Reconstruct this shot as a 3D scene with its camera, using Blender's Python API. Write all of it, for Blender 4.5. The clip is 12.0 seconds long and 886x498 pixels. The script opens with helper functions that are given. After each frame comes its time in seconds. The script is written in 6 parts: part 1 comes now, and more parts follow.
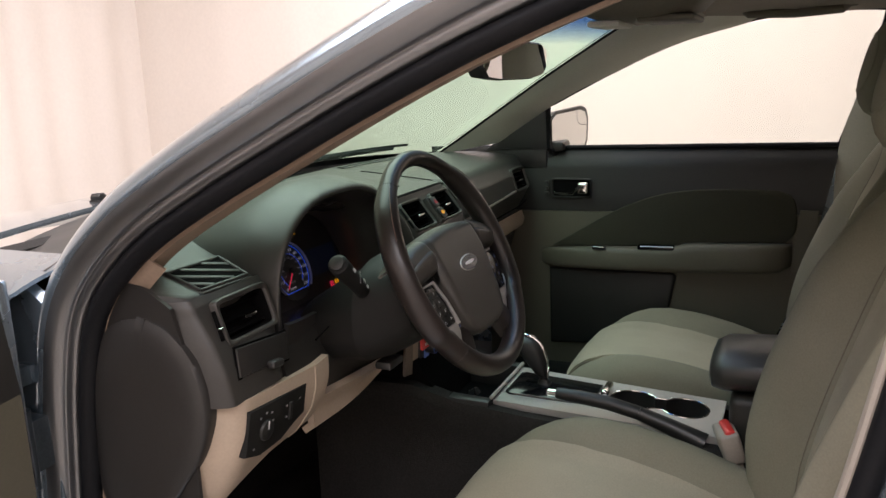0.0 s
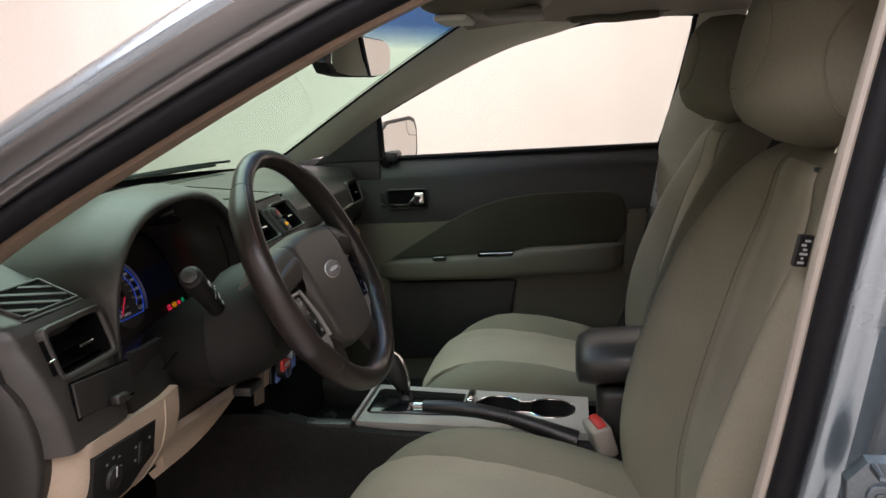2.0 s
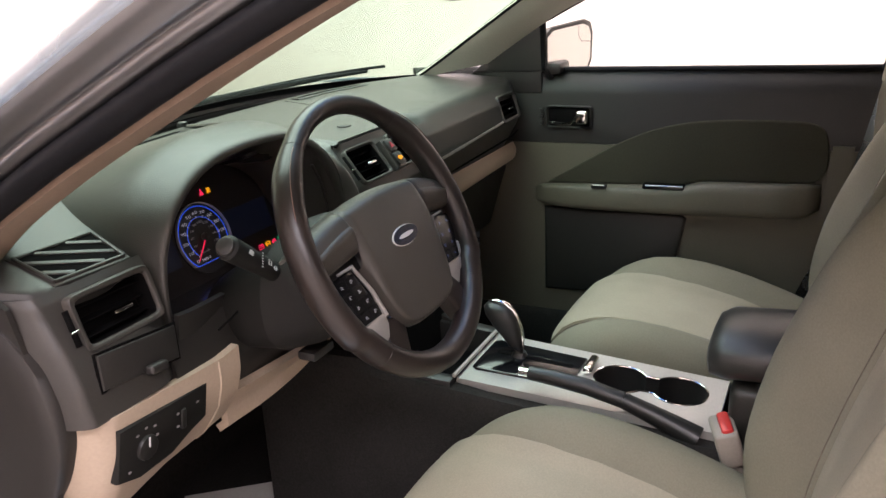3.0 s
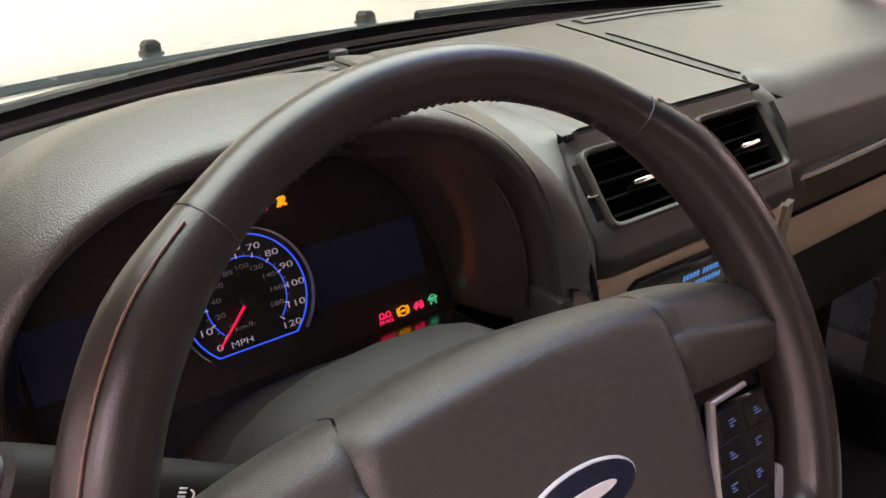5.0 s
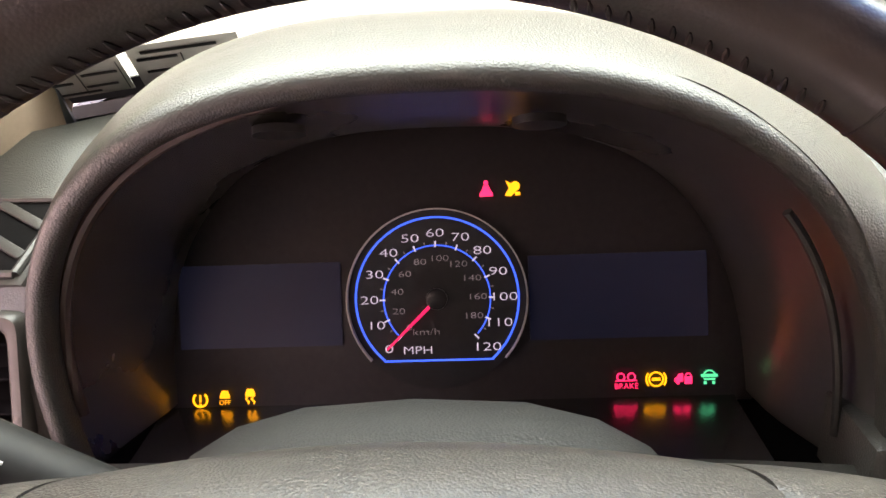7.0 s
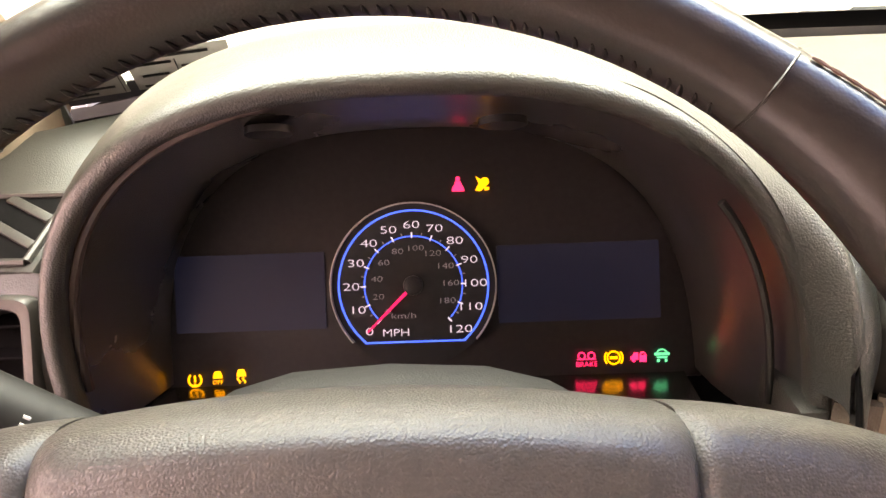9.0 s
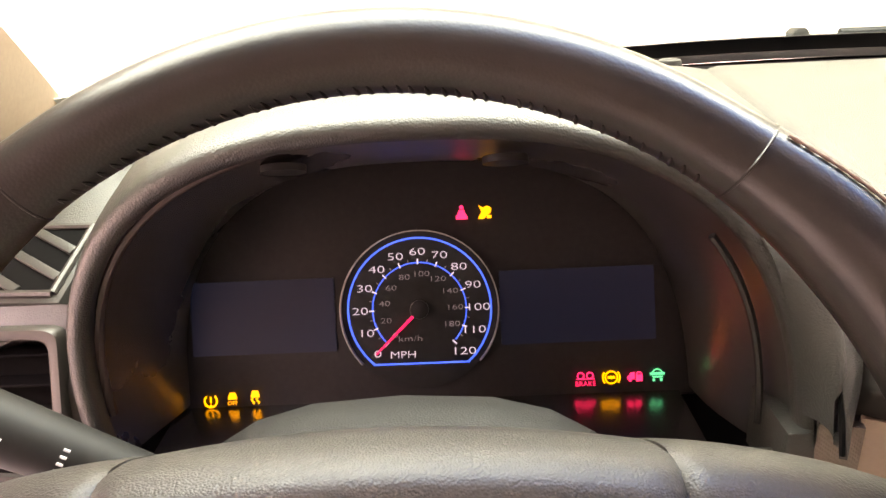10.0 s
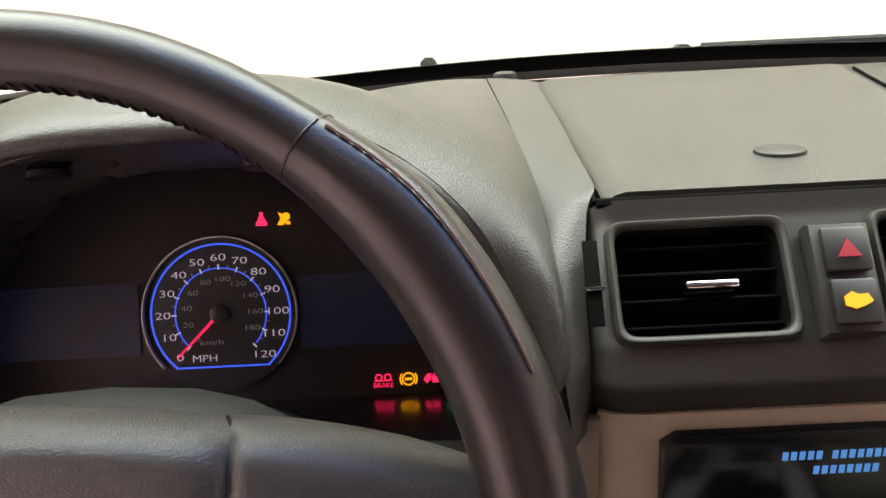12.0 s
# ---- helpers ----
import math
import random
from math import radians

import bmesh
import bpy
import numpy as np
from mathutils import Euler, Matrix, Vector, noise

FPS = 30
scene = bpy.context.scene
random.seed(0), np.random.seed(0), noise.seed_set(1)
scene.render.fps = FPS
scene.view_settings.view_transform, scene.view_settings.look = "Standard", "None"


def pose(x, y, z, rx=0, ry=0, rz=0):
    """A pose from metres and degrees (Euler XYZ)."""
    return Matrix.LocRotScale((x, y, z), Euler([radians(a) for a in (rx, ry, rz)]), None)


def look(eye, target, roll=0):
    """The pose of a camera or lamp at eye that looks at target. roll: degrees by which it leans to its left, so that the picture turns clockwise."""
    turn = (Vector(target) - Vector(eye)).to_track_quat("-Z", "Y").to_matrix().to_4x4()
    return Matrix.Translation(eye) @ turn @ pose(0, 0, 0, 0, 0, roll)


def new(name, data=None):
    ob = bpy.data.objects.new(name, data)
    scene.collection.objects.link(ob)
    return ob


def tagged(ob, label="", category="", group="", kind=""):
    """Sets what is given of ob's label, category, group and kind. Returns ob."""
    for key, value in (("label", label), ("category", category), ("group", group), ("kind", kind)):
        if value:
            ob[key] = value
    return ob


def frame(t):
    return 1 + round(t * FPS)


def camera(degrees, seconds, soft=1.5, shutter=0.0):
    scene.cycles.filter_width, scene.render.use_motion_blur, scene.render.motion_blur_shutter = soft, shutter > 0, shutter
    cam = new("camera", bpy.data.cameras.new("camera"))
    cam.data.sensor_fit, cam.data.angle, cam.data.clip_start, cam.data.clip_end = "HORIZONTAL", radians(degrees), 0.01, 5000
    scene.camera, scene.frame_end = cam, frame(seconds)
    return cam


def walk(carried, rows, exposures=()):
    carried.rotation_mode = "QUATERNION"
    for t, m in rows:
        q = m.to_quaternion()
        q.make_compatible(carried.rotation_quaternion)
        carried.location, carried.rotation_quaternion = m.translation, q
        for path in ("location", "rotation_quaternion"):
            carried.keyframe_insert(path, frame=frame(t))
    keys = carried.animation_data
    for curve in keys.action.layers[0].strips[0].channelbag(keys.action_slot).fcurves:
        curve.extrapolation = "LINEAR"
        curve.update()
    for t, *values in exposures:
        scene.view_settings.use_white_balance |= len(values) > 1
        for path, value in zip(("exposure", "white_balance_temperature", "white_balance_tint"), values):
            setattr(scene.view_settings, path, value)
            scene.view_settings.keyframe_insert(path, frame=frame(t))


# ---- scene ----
cam = camera(56.7, 12.0)
PATH = [
    (0, (-1.5636, -0.5026, 1.1598), (-0.6679, -0.1112, 0.9493), -2.18),
    (0.5, (-1.6013, -0.3372, 1.0986), (-0.6316, -0.1826, 0.9096), -2.83),
    (1, (-1.5879, -0.2762, 1.0545), (-0.6032, -0.2279, 0.8868), -2.99),
    (1.5, (-1.5443, -0.3109, 1.0514), (-0.5594, -0.2524, 0.8885), -3.14),
    (2, (-1.5112, -0.3832, 1.1030), (-0.5421, -0.2196, 0.9185), -3.00),
    (2.5, (-1.4031, -0.4536, 1.1498), (-0.4871, -0.1398, 0.9000), -2.93),
    (3, (-1.2593, -0.5195, 1.1841), (-0.4102, -0.1003, 0.8626), -2.86),
    (3.2, (-1.1886, -0.5397, 1.1881), (-0.3655, -0.0804, 0.8540), -2.70),
    (4.8, (-0.6245, -0.2390, 1.1111), (-0.0333, 0.4643, 0.7164), -2.37),
    (5, (-0.5673, -0.2136, 1.0996), (-0.0318, 0.5278, 0.6950), -2.36),
    (5.5, (-0.4387, -0.1622, 1.0623), (-0.1215, 0.6932, 0.6529), -3.11),
    (6, (-0.3682, -0.1294, 1.0290), (-0.3078, 0.7915, 0.6440), -3.03),
    (6.5, (-0.3394, -0.1269, 1.0335), (-0.3659, 0.8025, 0.6654), -2.56),
    (7, (-0.3408, -0.1254, 1.0231), (-0.3834, 0.8085, 0.6681), -2.77),
    (9, (-0.3341, -0.1693, 1.0309), (-0.3567, 0.7663, 0.6786), -2.54),
    (9.5, (-0.3417, -0.1807, 1.0392), (-0.3584, 0.7551, 0.6872), -2.74),
    (10, (-0.3384, -0.1858, 1.0564), (-0.3566, 0.7494, 0.7029), -2.78),
    (10.5, (-0.3341, -0.1895, 1.0456), (-0.3535, 0.7482, 0.6987), -2.78),
    (11, (-0.3130, -0.1760, 1.0476), (-0.3294, 0.7614, 0.6998), -2.70),
    (11.5, (-0.2758, -0.2021, 1.0597), (-0.3002, 0.7371, 0.7174), -3.11),
    (12, (-0.2027, -0.2048, 1.0433), (-0.2160, 0.7401, 0.7164), -3.12),
]
walk(cam, [(t, look(eye, target, roll)) for t, eye, target, roll in PATH],
     exposures=[(0, -1.3, 6200, 20), (2.4, -1.3, 6120, 21), (3.0, -0.53, 6250, 27), (4.8, -0.27, 6700, 47), (5.3, 0.12, 6550, 45), (6.3, 0.8, 6700, 45), (7.4, 0.97, 6700, 45), (8.8, 1.4, 7400, 46), (9.5, 1.38, 7400, 46), (10.2, 1.26, 7400, 46), (10.6, 1.27, 7300, 46), (11.4, 0.68, 7150, 45), (12, 0.1, 6750, 43)])

# ---------------------------------------------------------------- light
world = bpy.data.worlds.new("world")
world.use_nodes = True
world.node_tree.nodes["Background"].inputs[0].default_value = (1.0, 0.94, 0.87, 1)
world.node_tree.nodes["Background"].inputs[1].default_value = 0.05
scene.world = world


def ceiling_lamp(name, at, size, watts):
    d = bpy.data.lights.new(name, "AREA")
    d.shape, d.size, d.size_y, d.energy, d.color = "RECTANGLE", size[0], size[1], watts, (0.985, 0.985, 0.95)
    ob = new(name, d)
    ob.matrix_world = pose(*at)
    return ob


ceiling_lamp("front_lamp", (0.0, 1.0, 3.05), (4.2, 2.4), 450)
ceiling_lamp("left_lamp", (-2.7, -0.8, 3.05), (1.0, 4.0), 240)
ceiling_lamp("right_lamp", (2.3, 0.2, 3.05), (1.0, 4.0), 125)
ceiling_lamp("rear_lamp", (-0.3, -3.2, 3.05), (3.0, 1.0), 100)


# ---------------------------------------------------------------- materials
def mk(name, base, rough=0.6, metal=0.0, var=0.12, vscale=6.0, grain=0.0, gscale=400.0, gkind="noise", coat=0.0, spec=0.5, gdist=0.0006):
    m = bpy.data.materials.new(name)
    m.use_nodes = True
    nt = m.node_tree
    b = nt.nodes["Principled BSDF"]
    b.inputs["Roughness"].default_value = rough
    b.inputs["Metallic"].default_value = metal
    b.inputs["Coat Weight"].default_value = coat
    b.inputs["Coat Roughness"].default_value = 0.06
    b.inputs["Specular IOR Level"].default_value = spec
    tc = nt.nodes.new("ShaderNodeTexCoord")
    n1 = nt.nodes.new("ShaderNodeTexNoise")
    n1.inputs["Scale"].default_value, n1.inputs["Detail"].default_value = vscale, 6
    n2 = nt.nodes.new("ShaderNodeTexNoise")
    n2.inputs["Scale"].default_value, n2.inputs["Detail"].default_value = vscale * 40, 3
    add = nt.nodes.new("ShaderNodeMath")
    add.operation = "ADD"
    ramp = nt.nodes.new("ShaderNodeMapRange")
    ramp.inputs[1].default_value, ramp.inputs[2].default_value = 0.7, 1.3
    ramp.inputs[3].default_value, ramp.inputs[4].default_value = 1 - var, 1 + var
    mul = nt.nodes.new("ShaderNodeVectorMath")
    mul.operation = "SCALE"
    mul.inputs[0].default_value = base
    L = nt.links.new
    L(tc.outputs["Object"], n1.inputs["Vector"])
    L(tc.outputs["Object"], n2.inputs["Vector"])
    L(n1.outputs["Fac"], add.inputs[0])
    L(n2.outputs["Fac"], add.inputs[1])
    L(add.outputs[0], ramp.inputs[0])
    L(ramp.outputs[0], mul.inputs["Scale"])
    L(mul.outputs[0], b.inputs["Base Color"])
    rr = nt.nodes.new("ShaderNodeMapRange")
    rr.inputs[1].default_value, rr.inputs[2].default_value = 0.3, 0.7
    rr.inputs[3].default_value, rr.inputs[4].default_value = rough - min(0.08, rough * 0.12), rough + min(0.08, rough * 0.12)
    L(n1.outputs["Fac"], rr.inputs[0])
    L(rr.outputs[0], b.inputs["Roughness"])
    if grain:
        if gkind == "leather":
            g = nt.nodes.new("ShaderNodeTexVoronoi")
            g.feature = "SMOOTH_F1"
            g.inputs["Smoothness"].default_value = 0.12
            g.inputs["Scale"].default_value = gscale
            warp = nt.nodes.new("ShaderNodeTexNoise")
            warp.inputs["Scale"].default_value = gscale * 0.6
            mix = nt.nodes.new("ShaderNodeVectorMath")
            mix.operation = "MULTIPLY_ADD"
            mix.inputs[1].default_value = (0.45 / gscale,) * 3
            L(warp.outputs["Color"], mix.inputs[0])
            L(tc.outputs["Object"], mix.inputs[2])
            L(tc.outputs["Object"], warp.inputs["Vector"])
            L(mix.outputs[0], g.inputs["Vector"])
            h = nt.nodes.new("ShaderNodeMath")
            h.operation = "SUBTRACT"
            h.inputs[0].default_value = 1.0
            L(g.outputs["Distance"], h.inputs[1])
            src = h.outputs[0]
        elif gkind == "weave":
            w1 = nt.nodes.new("ShaderNodeTexWave")
            w1.bands_direction = "X"
            w2 = nt.nodes.new("ShaderNodeTexWave")
            w2.bands_direction = "DIAGONAL"
            h = nt.nodes.new("ShaderNodeMath")
            h.operation = "ADD"
            for w in (w1, w2):
                w.inputs["Scale"].default_value, w.inputs["Distortion"].default_value = gscale, 2.0
                L(tc.outputs["Object"], w.inputs["Vector"])
            L(w1.outputs["Fac"], h.inputs[0])
            L(w2.outputs["Fac"], h.inputs[1])
            src = h.outputs[0]
        else:
            g = nt.nodes.new("ShaderNodeTexNoise")
            g.inputs["Scale"].default_value, g.inputs["Detail"].default_value = gscale, 4
            L(tc.outputs["Object"], g.inputs["Vector"])
            src = g.outputs["Fac"]
        bump = nt.nodes.new("ShaderNodeBump")
        bump.inputs["Strength"].default_value, bump.inputs["Distance"].default_value = grain, gdist
        L(src, bump.inputs["Height"])
        L(bump.outputs[0], b.inputs["Normal"])
    return m


def glow(name, col, strength):
    m = bpy.data.materials.new(name)
    m.use_nodes = True
    b = m.node_tree.nodes["Principled BSDF"]
    b.inputs["Base Color"].default_value = (*[c * 0.3 for c in col], 1)
    b.inputs["Emission Color"].default_value = (*col, 1)
    b.inputs["Emission Strength"].default_value = strength
    return m


def pane(name, tint, shade=False):
    m = bpy.data.materials.new(name)
    m.use_nodes = True
    nt = m.node_tree
    nt.nodes.remove(nt.nodes["Principled BSDF"])
    tr, gl, fr, mx, pw = (nt.nodes.new("ShaderNode" + k) for k in ("BsdfTransparent", "BsdfGlossy", "LayerWeight", "MixShader", "MapRange"))
    tr.inputs[0].default_value = (*tint, 1)
    gl.inputs["Roughness"].default_value = 0.02
    fr.inputs[0].default_value = 0.5
    pw.inputs[1].default_value, pw.inputs[2].default_value, pw.inputs[3].default_value, pw.inputs[4].default_value = 0.55, 1.0, 0.02, 0.30
    L = nt.links.new
    L(fr.outputs["Facing"], pw.inputs[0])
    L(pw.outputs[0], mx.inputs[0])
    L(tr.outputs[0], mx.inputs[1])
    L(gl.outputs[0], mx.inputs[2])
    L(mx.outputs[0], nt.nodes["Material Output"].inputs[0])
    if shade:  # blue sun band along the top of the windscreen
        tc, sp, rg, cm = (nt.nodes.new("ShaderNode" + k) for k in ("TexCoord", "SeparateXYZ", "MapRange", "Mix"))
        cm.data_type = "RGBA"
        rg.inputs[1].default_value, rg.inputs[2].default_value = 1.215, 1.266
        cm.inputs["A"].default_value, cm.inputs["B"].default_value = (*tint, 1), (0.15, 0.30, 0.50, 1)
        L(tc.outputs["Object"], sp.inputs[0])
        L(sp.outputs["Z"], rg.inputs[0])
        L(rg.outputs[0], cm.inputs["Factor"])
        L(cm.outputs["Result"], tr.inputs[0])
    return m


DASH = mk("dash_plastic", (0.033, 0.0308, 0.0268), 0.36, grain=0.5, gscale=900, gkind="leather", var=0.08, gdist=0.0005, spec=0.6)
DASH_SMOOTH = mk("smooth_dash_plastic", (0.022, 0.0195, 0.0175), 0.42, grain=0.12, gscale=900)
VENT_GREY = mk("vent_grey_plastic", (0.042, 0.037, 0.032), 0.42, grain=0.1, gscale=900)
FASCIA = mk("fascia_plastic", (0.034, 0.0305, 0.0265), 0.46, grain=0.3, gscale=850, gkind="leather", var=0.08, gdist=0.0004, spec=0.55)
BLACK = mk("black_plastic", (0.015, 0.014, 0.013), 0.4, var=0.2)
# Near-black base stands in for the shade inside recesses, slots and gaps.
SHADOW = mk("recess_shade_plastic", (0.005, 0.0045, 0.0045), 0.85, var=0.2, spec=0.04)
GLOSSBLACK = mk("gloss_black", (0.006, 0.006, 0.007), 0.12, var=0.05)
TAN = mk("tan_plastic", (0.43, 0.335, 0.25), 0.5, grain=0.2, gscale=700, var=0.06)
TAN_STRIPE = mk("ribbed_tan_plastic", (0.20, 0.16, 0.125), 0.42, grain=0.4, gscale=260, gkind="weave", var=0.05)
LEATHER = mk("wheel_leather", (0.021, 0.0158, 0.0134), 0.32, grain=0.09, coat=0.0, gscale=900, gkind="leather", var=0.07, vscale=18)
HUBSKIN = mk("hub_skin", (0.058, 0.051, 0.043), 0.38, grain=0.42, gscale=1150, gkind="leather", var=0.08, gdist=0.0005)
FABRIC = mk("seat_fabric", (0.206, 0.188, 0.138), 0.92, grain=0.5, gscale=900, var=0.1, vscale=9, spec=0.15)
FABRIC_IN = mk("seat_insert_fabric", (0.314, 0.280, 0.211), 0.92, grain=0.5, gscale=750, var=0.1, vscale=9, spec=0.15)
HEADLINER = mk("headliner_felt", (0.27, 0.235, 0.20), 0.95, grain=0.3, gscale=700, spec=0.1)
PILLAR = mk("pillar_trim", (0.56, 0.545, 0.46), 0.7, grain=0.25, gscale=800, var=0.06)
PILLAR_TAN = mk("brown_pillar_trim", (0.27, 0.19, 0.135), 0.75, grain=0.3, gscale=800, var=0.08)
DOOR_DARK = mk("door_dark_vinyl", (0.017, 0.0158, 0.0132), 0.5, grain=0.3, gscale=420, gkind="leather", var=0.1)
DOOR_FABRIC = mk("door_fabric", (0.052, 0.049, 0.034), 0.9, grain=0.4, gscale=400, gkind="weave", var=0.1, spec=0.15)
DOOR_BEIGE = mk("door_beige_vinyl", (0.105, 0.094, 0.066), 0.6, grain=0.25, gscale=420, gkind="leather", var=0.08)
CARPET = mk("carpet", (0.030, 0.028, 0.026), 0.97, grain=0.9, gscale=500, var=0.3, gdist=0.002, spec=0.1)
RUBBER = mk("rubber_seal", (0.008, 0.008, 0.009), 0.55, spec=0.14, var=0.2, grain=0.1, gscale=300)
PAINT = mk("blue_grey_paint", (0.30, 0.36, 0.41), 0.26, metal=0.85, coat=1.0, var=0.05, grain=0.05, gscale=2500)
# Body paint over again, with the jamb's darker reflections in the base.
JAMB = mk("shaded_jamb_paint", (0.20, 0.195, 0.195), 0.36, metal=0.9, coat=0.6, var=0.02)
CHROME = mk("chrome", (0.75, 0.73, 0.70), 0.1, metal=1.0, var=0.03)
SATIN = mk("satin_silver_plastic", (0.55, 0.53, 0.50), 0.36, metal=0.6, var=0.06, grain=0.08, gscale=1200)
STEEL = mk("zinc_steel", (0.15, 0.18, 0.205), 0.32, metal=0.9, var=0.15)
MIRROR = mk("mirror_glass", (0.9, 0.9, 0.9), 0.01, metal=1.0, var=0.0)
RED = mk("red_plastic", (0.60, 0.035, 0.03), 0.4, var=0.06)
PAPER = mk("white_card", (0.62, 0.60, 0.56), 0.8, var=0.05)
WALL = mk("cream_booth_wall", (0.81, 0.735, 0.668), 0.85, var=0.03, vscale=1.2, spec=0.2)
CONCRETE = mk("booth_floor", (0.42, 0.39, 0.35), 0.7, var=0.15, vscale=2, grain=0.2, gscale=60)
COLUMN = mk("column_plastic", (0.0115, 0.0105, 0.0092), 0.6, grain=0.3, gscale=900, gkind="leather", spec=0.3)
THREAD = mk("red_brown_thread", (0.16, 0.085, 0.065), 0.5, var=0.1)
SHROUD = mk("shroud_plastic", (0.034, 0.029, 0.025), 0.28, var=0.2, spec=0.8)
BROWN_EDGE = mk("brown_edge_plastic", (0.060, 0.036, 0.028), 0.45, var=0.1)
STALK_BLACK = mk("stalk_plastic", (0.012, 0.011, 0.010), 0.55, var=0.15, spec=0.25)
ARM_VINYL = mk("armrest_vinyl", (0.030, 0.028, 0.026), 0.34, grain=0.3, gscale=500, gkind="leather", var=0.08, spec=0.6)
STACK = mk("stack_plastic", (0.027, 0.0235, 0.020), 0.44, grain=0.12, gscale=900, var=0.08)
BUCKLE = mk("buckle_beige", (0.30, 0.26, 0.22), 0.5, var=0.06)
BADGE = mk("badge_silver", (0.72, 0.70, 0.67), 0.3, var=0.05)
SEAMDARK = mk("seam_shadow", (0.13, 0.108, 0.082), 0.9, var=0.1)
SILVERTXT = mk("silver_print", (0.60, 0.60, 0.60), 0.5, var=0.02)
DIMTXT = glow("dim_dial_print", (0.55, 0.51, 0.50), 0.13)
DIALTXT = glow("lit_dial_print", (0.80, 0.80, 0.86), 0.40)
BLUE = glow("blue_backlight", (0.03, 0.13, 1.0), 0.9)
BLUEKEY = glow("blue_key_backlight", (0.25, 0.38, 0.9), 0.12)
SCREEN = glow("dim_blue_screen", (0.010, 0.020, 0.070), 0.05)
CYAN = glow("cyan_readout", (0.08, 0.40, 0.85), 0.5)
NEEDLE = glow("red_needle", (1.0, 0.02, 0.09), 0.9)
T_RED = glow("red_telltale", (1.0, 0.03, 0.10), 1.3)
T_AMBER = glow("amber_telltale", (1.0, 0.42, 0.0), 1.1)
T_GREEN = glow("green_telltale", (0.01, 0.75, 0.28), 0.7)
GLASS_WS = pane("windscreen_glass", (0.73, 0.86, 0.78), True)
GLASS = pane("side_glass", (0.95, 0.96, 0.93))


# ---------------------------------------------------------------- mesh tools
def part(name, bm, material, parent, label="", smooth=35):
    bmesh.ops.recalc_face_normals(bm, faces=bm.faces[:])
    me = bpy.data.meshes.new(name)
    bm.to_mesh(me)
    bm.free()
    me.materials.append(material)
    if smooth:
        me.polygons.foreach_set("use_smooth", [True] * len(me.polygons))
        me.set_sharp_from_angle(angle=radians(smooth))
    ob = new(name, me)
    ob.parent = parent
    if label:
        ob["label"] = label
    return ob


def thing(name, label, category, at=(0, 0, 0), group="", kind=""):
    ob = new(name)
    ob.empty_display_size = 0.02
    ob.location = at
    return tagged(ob, label, category, group, kind)


def settle(ob):
    """Keep the parts of a thing where they were built, with its Empty at its base."""
    inv = Matrix.Translation(ob.location).inverted()
    for c in ob.children:
        c.matrix_parent_inverse = inv
    return ob


def frame_of(origin, x, y, z):
    m = Matrix.Identity(4)
    for i, c in enumerate((x, y, z, origin)):
        m.col[i][0:3] = Vector(c)
    return m


def prism(poly, m, depth, bevel=0.0, seg=2, dome=0.0):
    """A polygon in the local xy plane, its front at z = 0, its back at z = -depth."""
    bm = bmesh.new()
    top = bm.faces.new([bm.verts.new((p[0], p[1], 0)) for p in poly])
    r = bmesh.ops.extrude_face_region(bm, geom=[top])
    low = [v for v in r["geom"] if isinstance(v, bmesh.types.BMVert)]
    for v in low:
        v.co.z = -depth
    bmesh.ops.recalc_face_normals(bm, faces=bm.faces[:])
    if bevel:
        es = [e for e in bm.edges if sum(v.co.z for v in e.verts) > -1e-6]
        bmesh.ops.bevel(bm, geom=es, offset=bevel, segments=seg, affect="EDGES", profile=0.5, clamp_overlap=True)
    if dome:
        cx = sum(p[0] for p in poly) / len(poly)
        cy = sum(p[1] for p in poly) / len(poly)
        rr = max(math.hypot(p[0] - cx, p[1] - cy) for p in poly)
        big = [f for f in bm.faces if f.normal.z > 0.95 and len(f.verts) > 4]
        if big:
            for f in big:
                bmesh.ops.poke(bm, faces=[f])
            bmesh.ops.subdivide_edges(bm, edges=[e for e in bm.edges if all(v.co.z > -1e-5 for v in e.verts)], cuts=3, use_grid_fill=True)
            for v in bm.verts:
                if v.co.z > -1e-5:
                    v.co.z += dome * max(0, 1 - ((v.co.x - cx) ** 2 + (v.co.y - cy) ** 2) / rr ** 2)
    bm.transform(m)
    return bm


def rbox(lo, hi, bevel=0.004, seg=2, m=None):
    bm = bmesh.new()
    bmesh.ops.create_cube(bm, size=1)
    for v in bm.verts:
        v.co = [a + (b - a) * (q + 0.5) for a, b, q in zip(lo, hi, v.co)]
    if bevel:
        bmesh.ops.bevel(bm, geom=bm.edges[:], offset=bevel, segments=seg, affect="EDGES", profile=0.5, clamp_overlap=True)
    if m:
        bm.transform(m)
    return bm


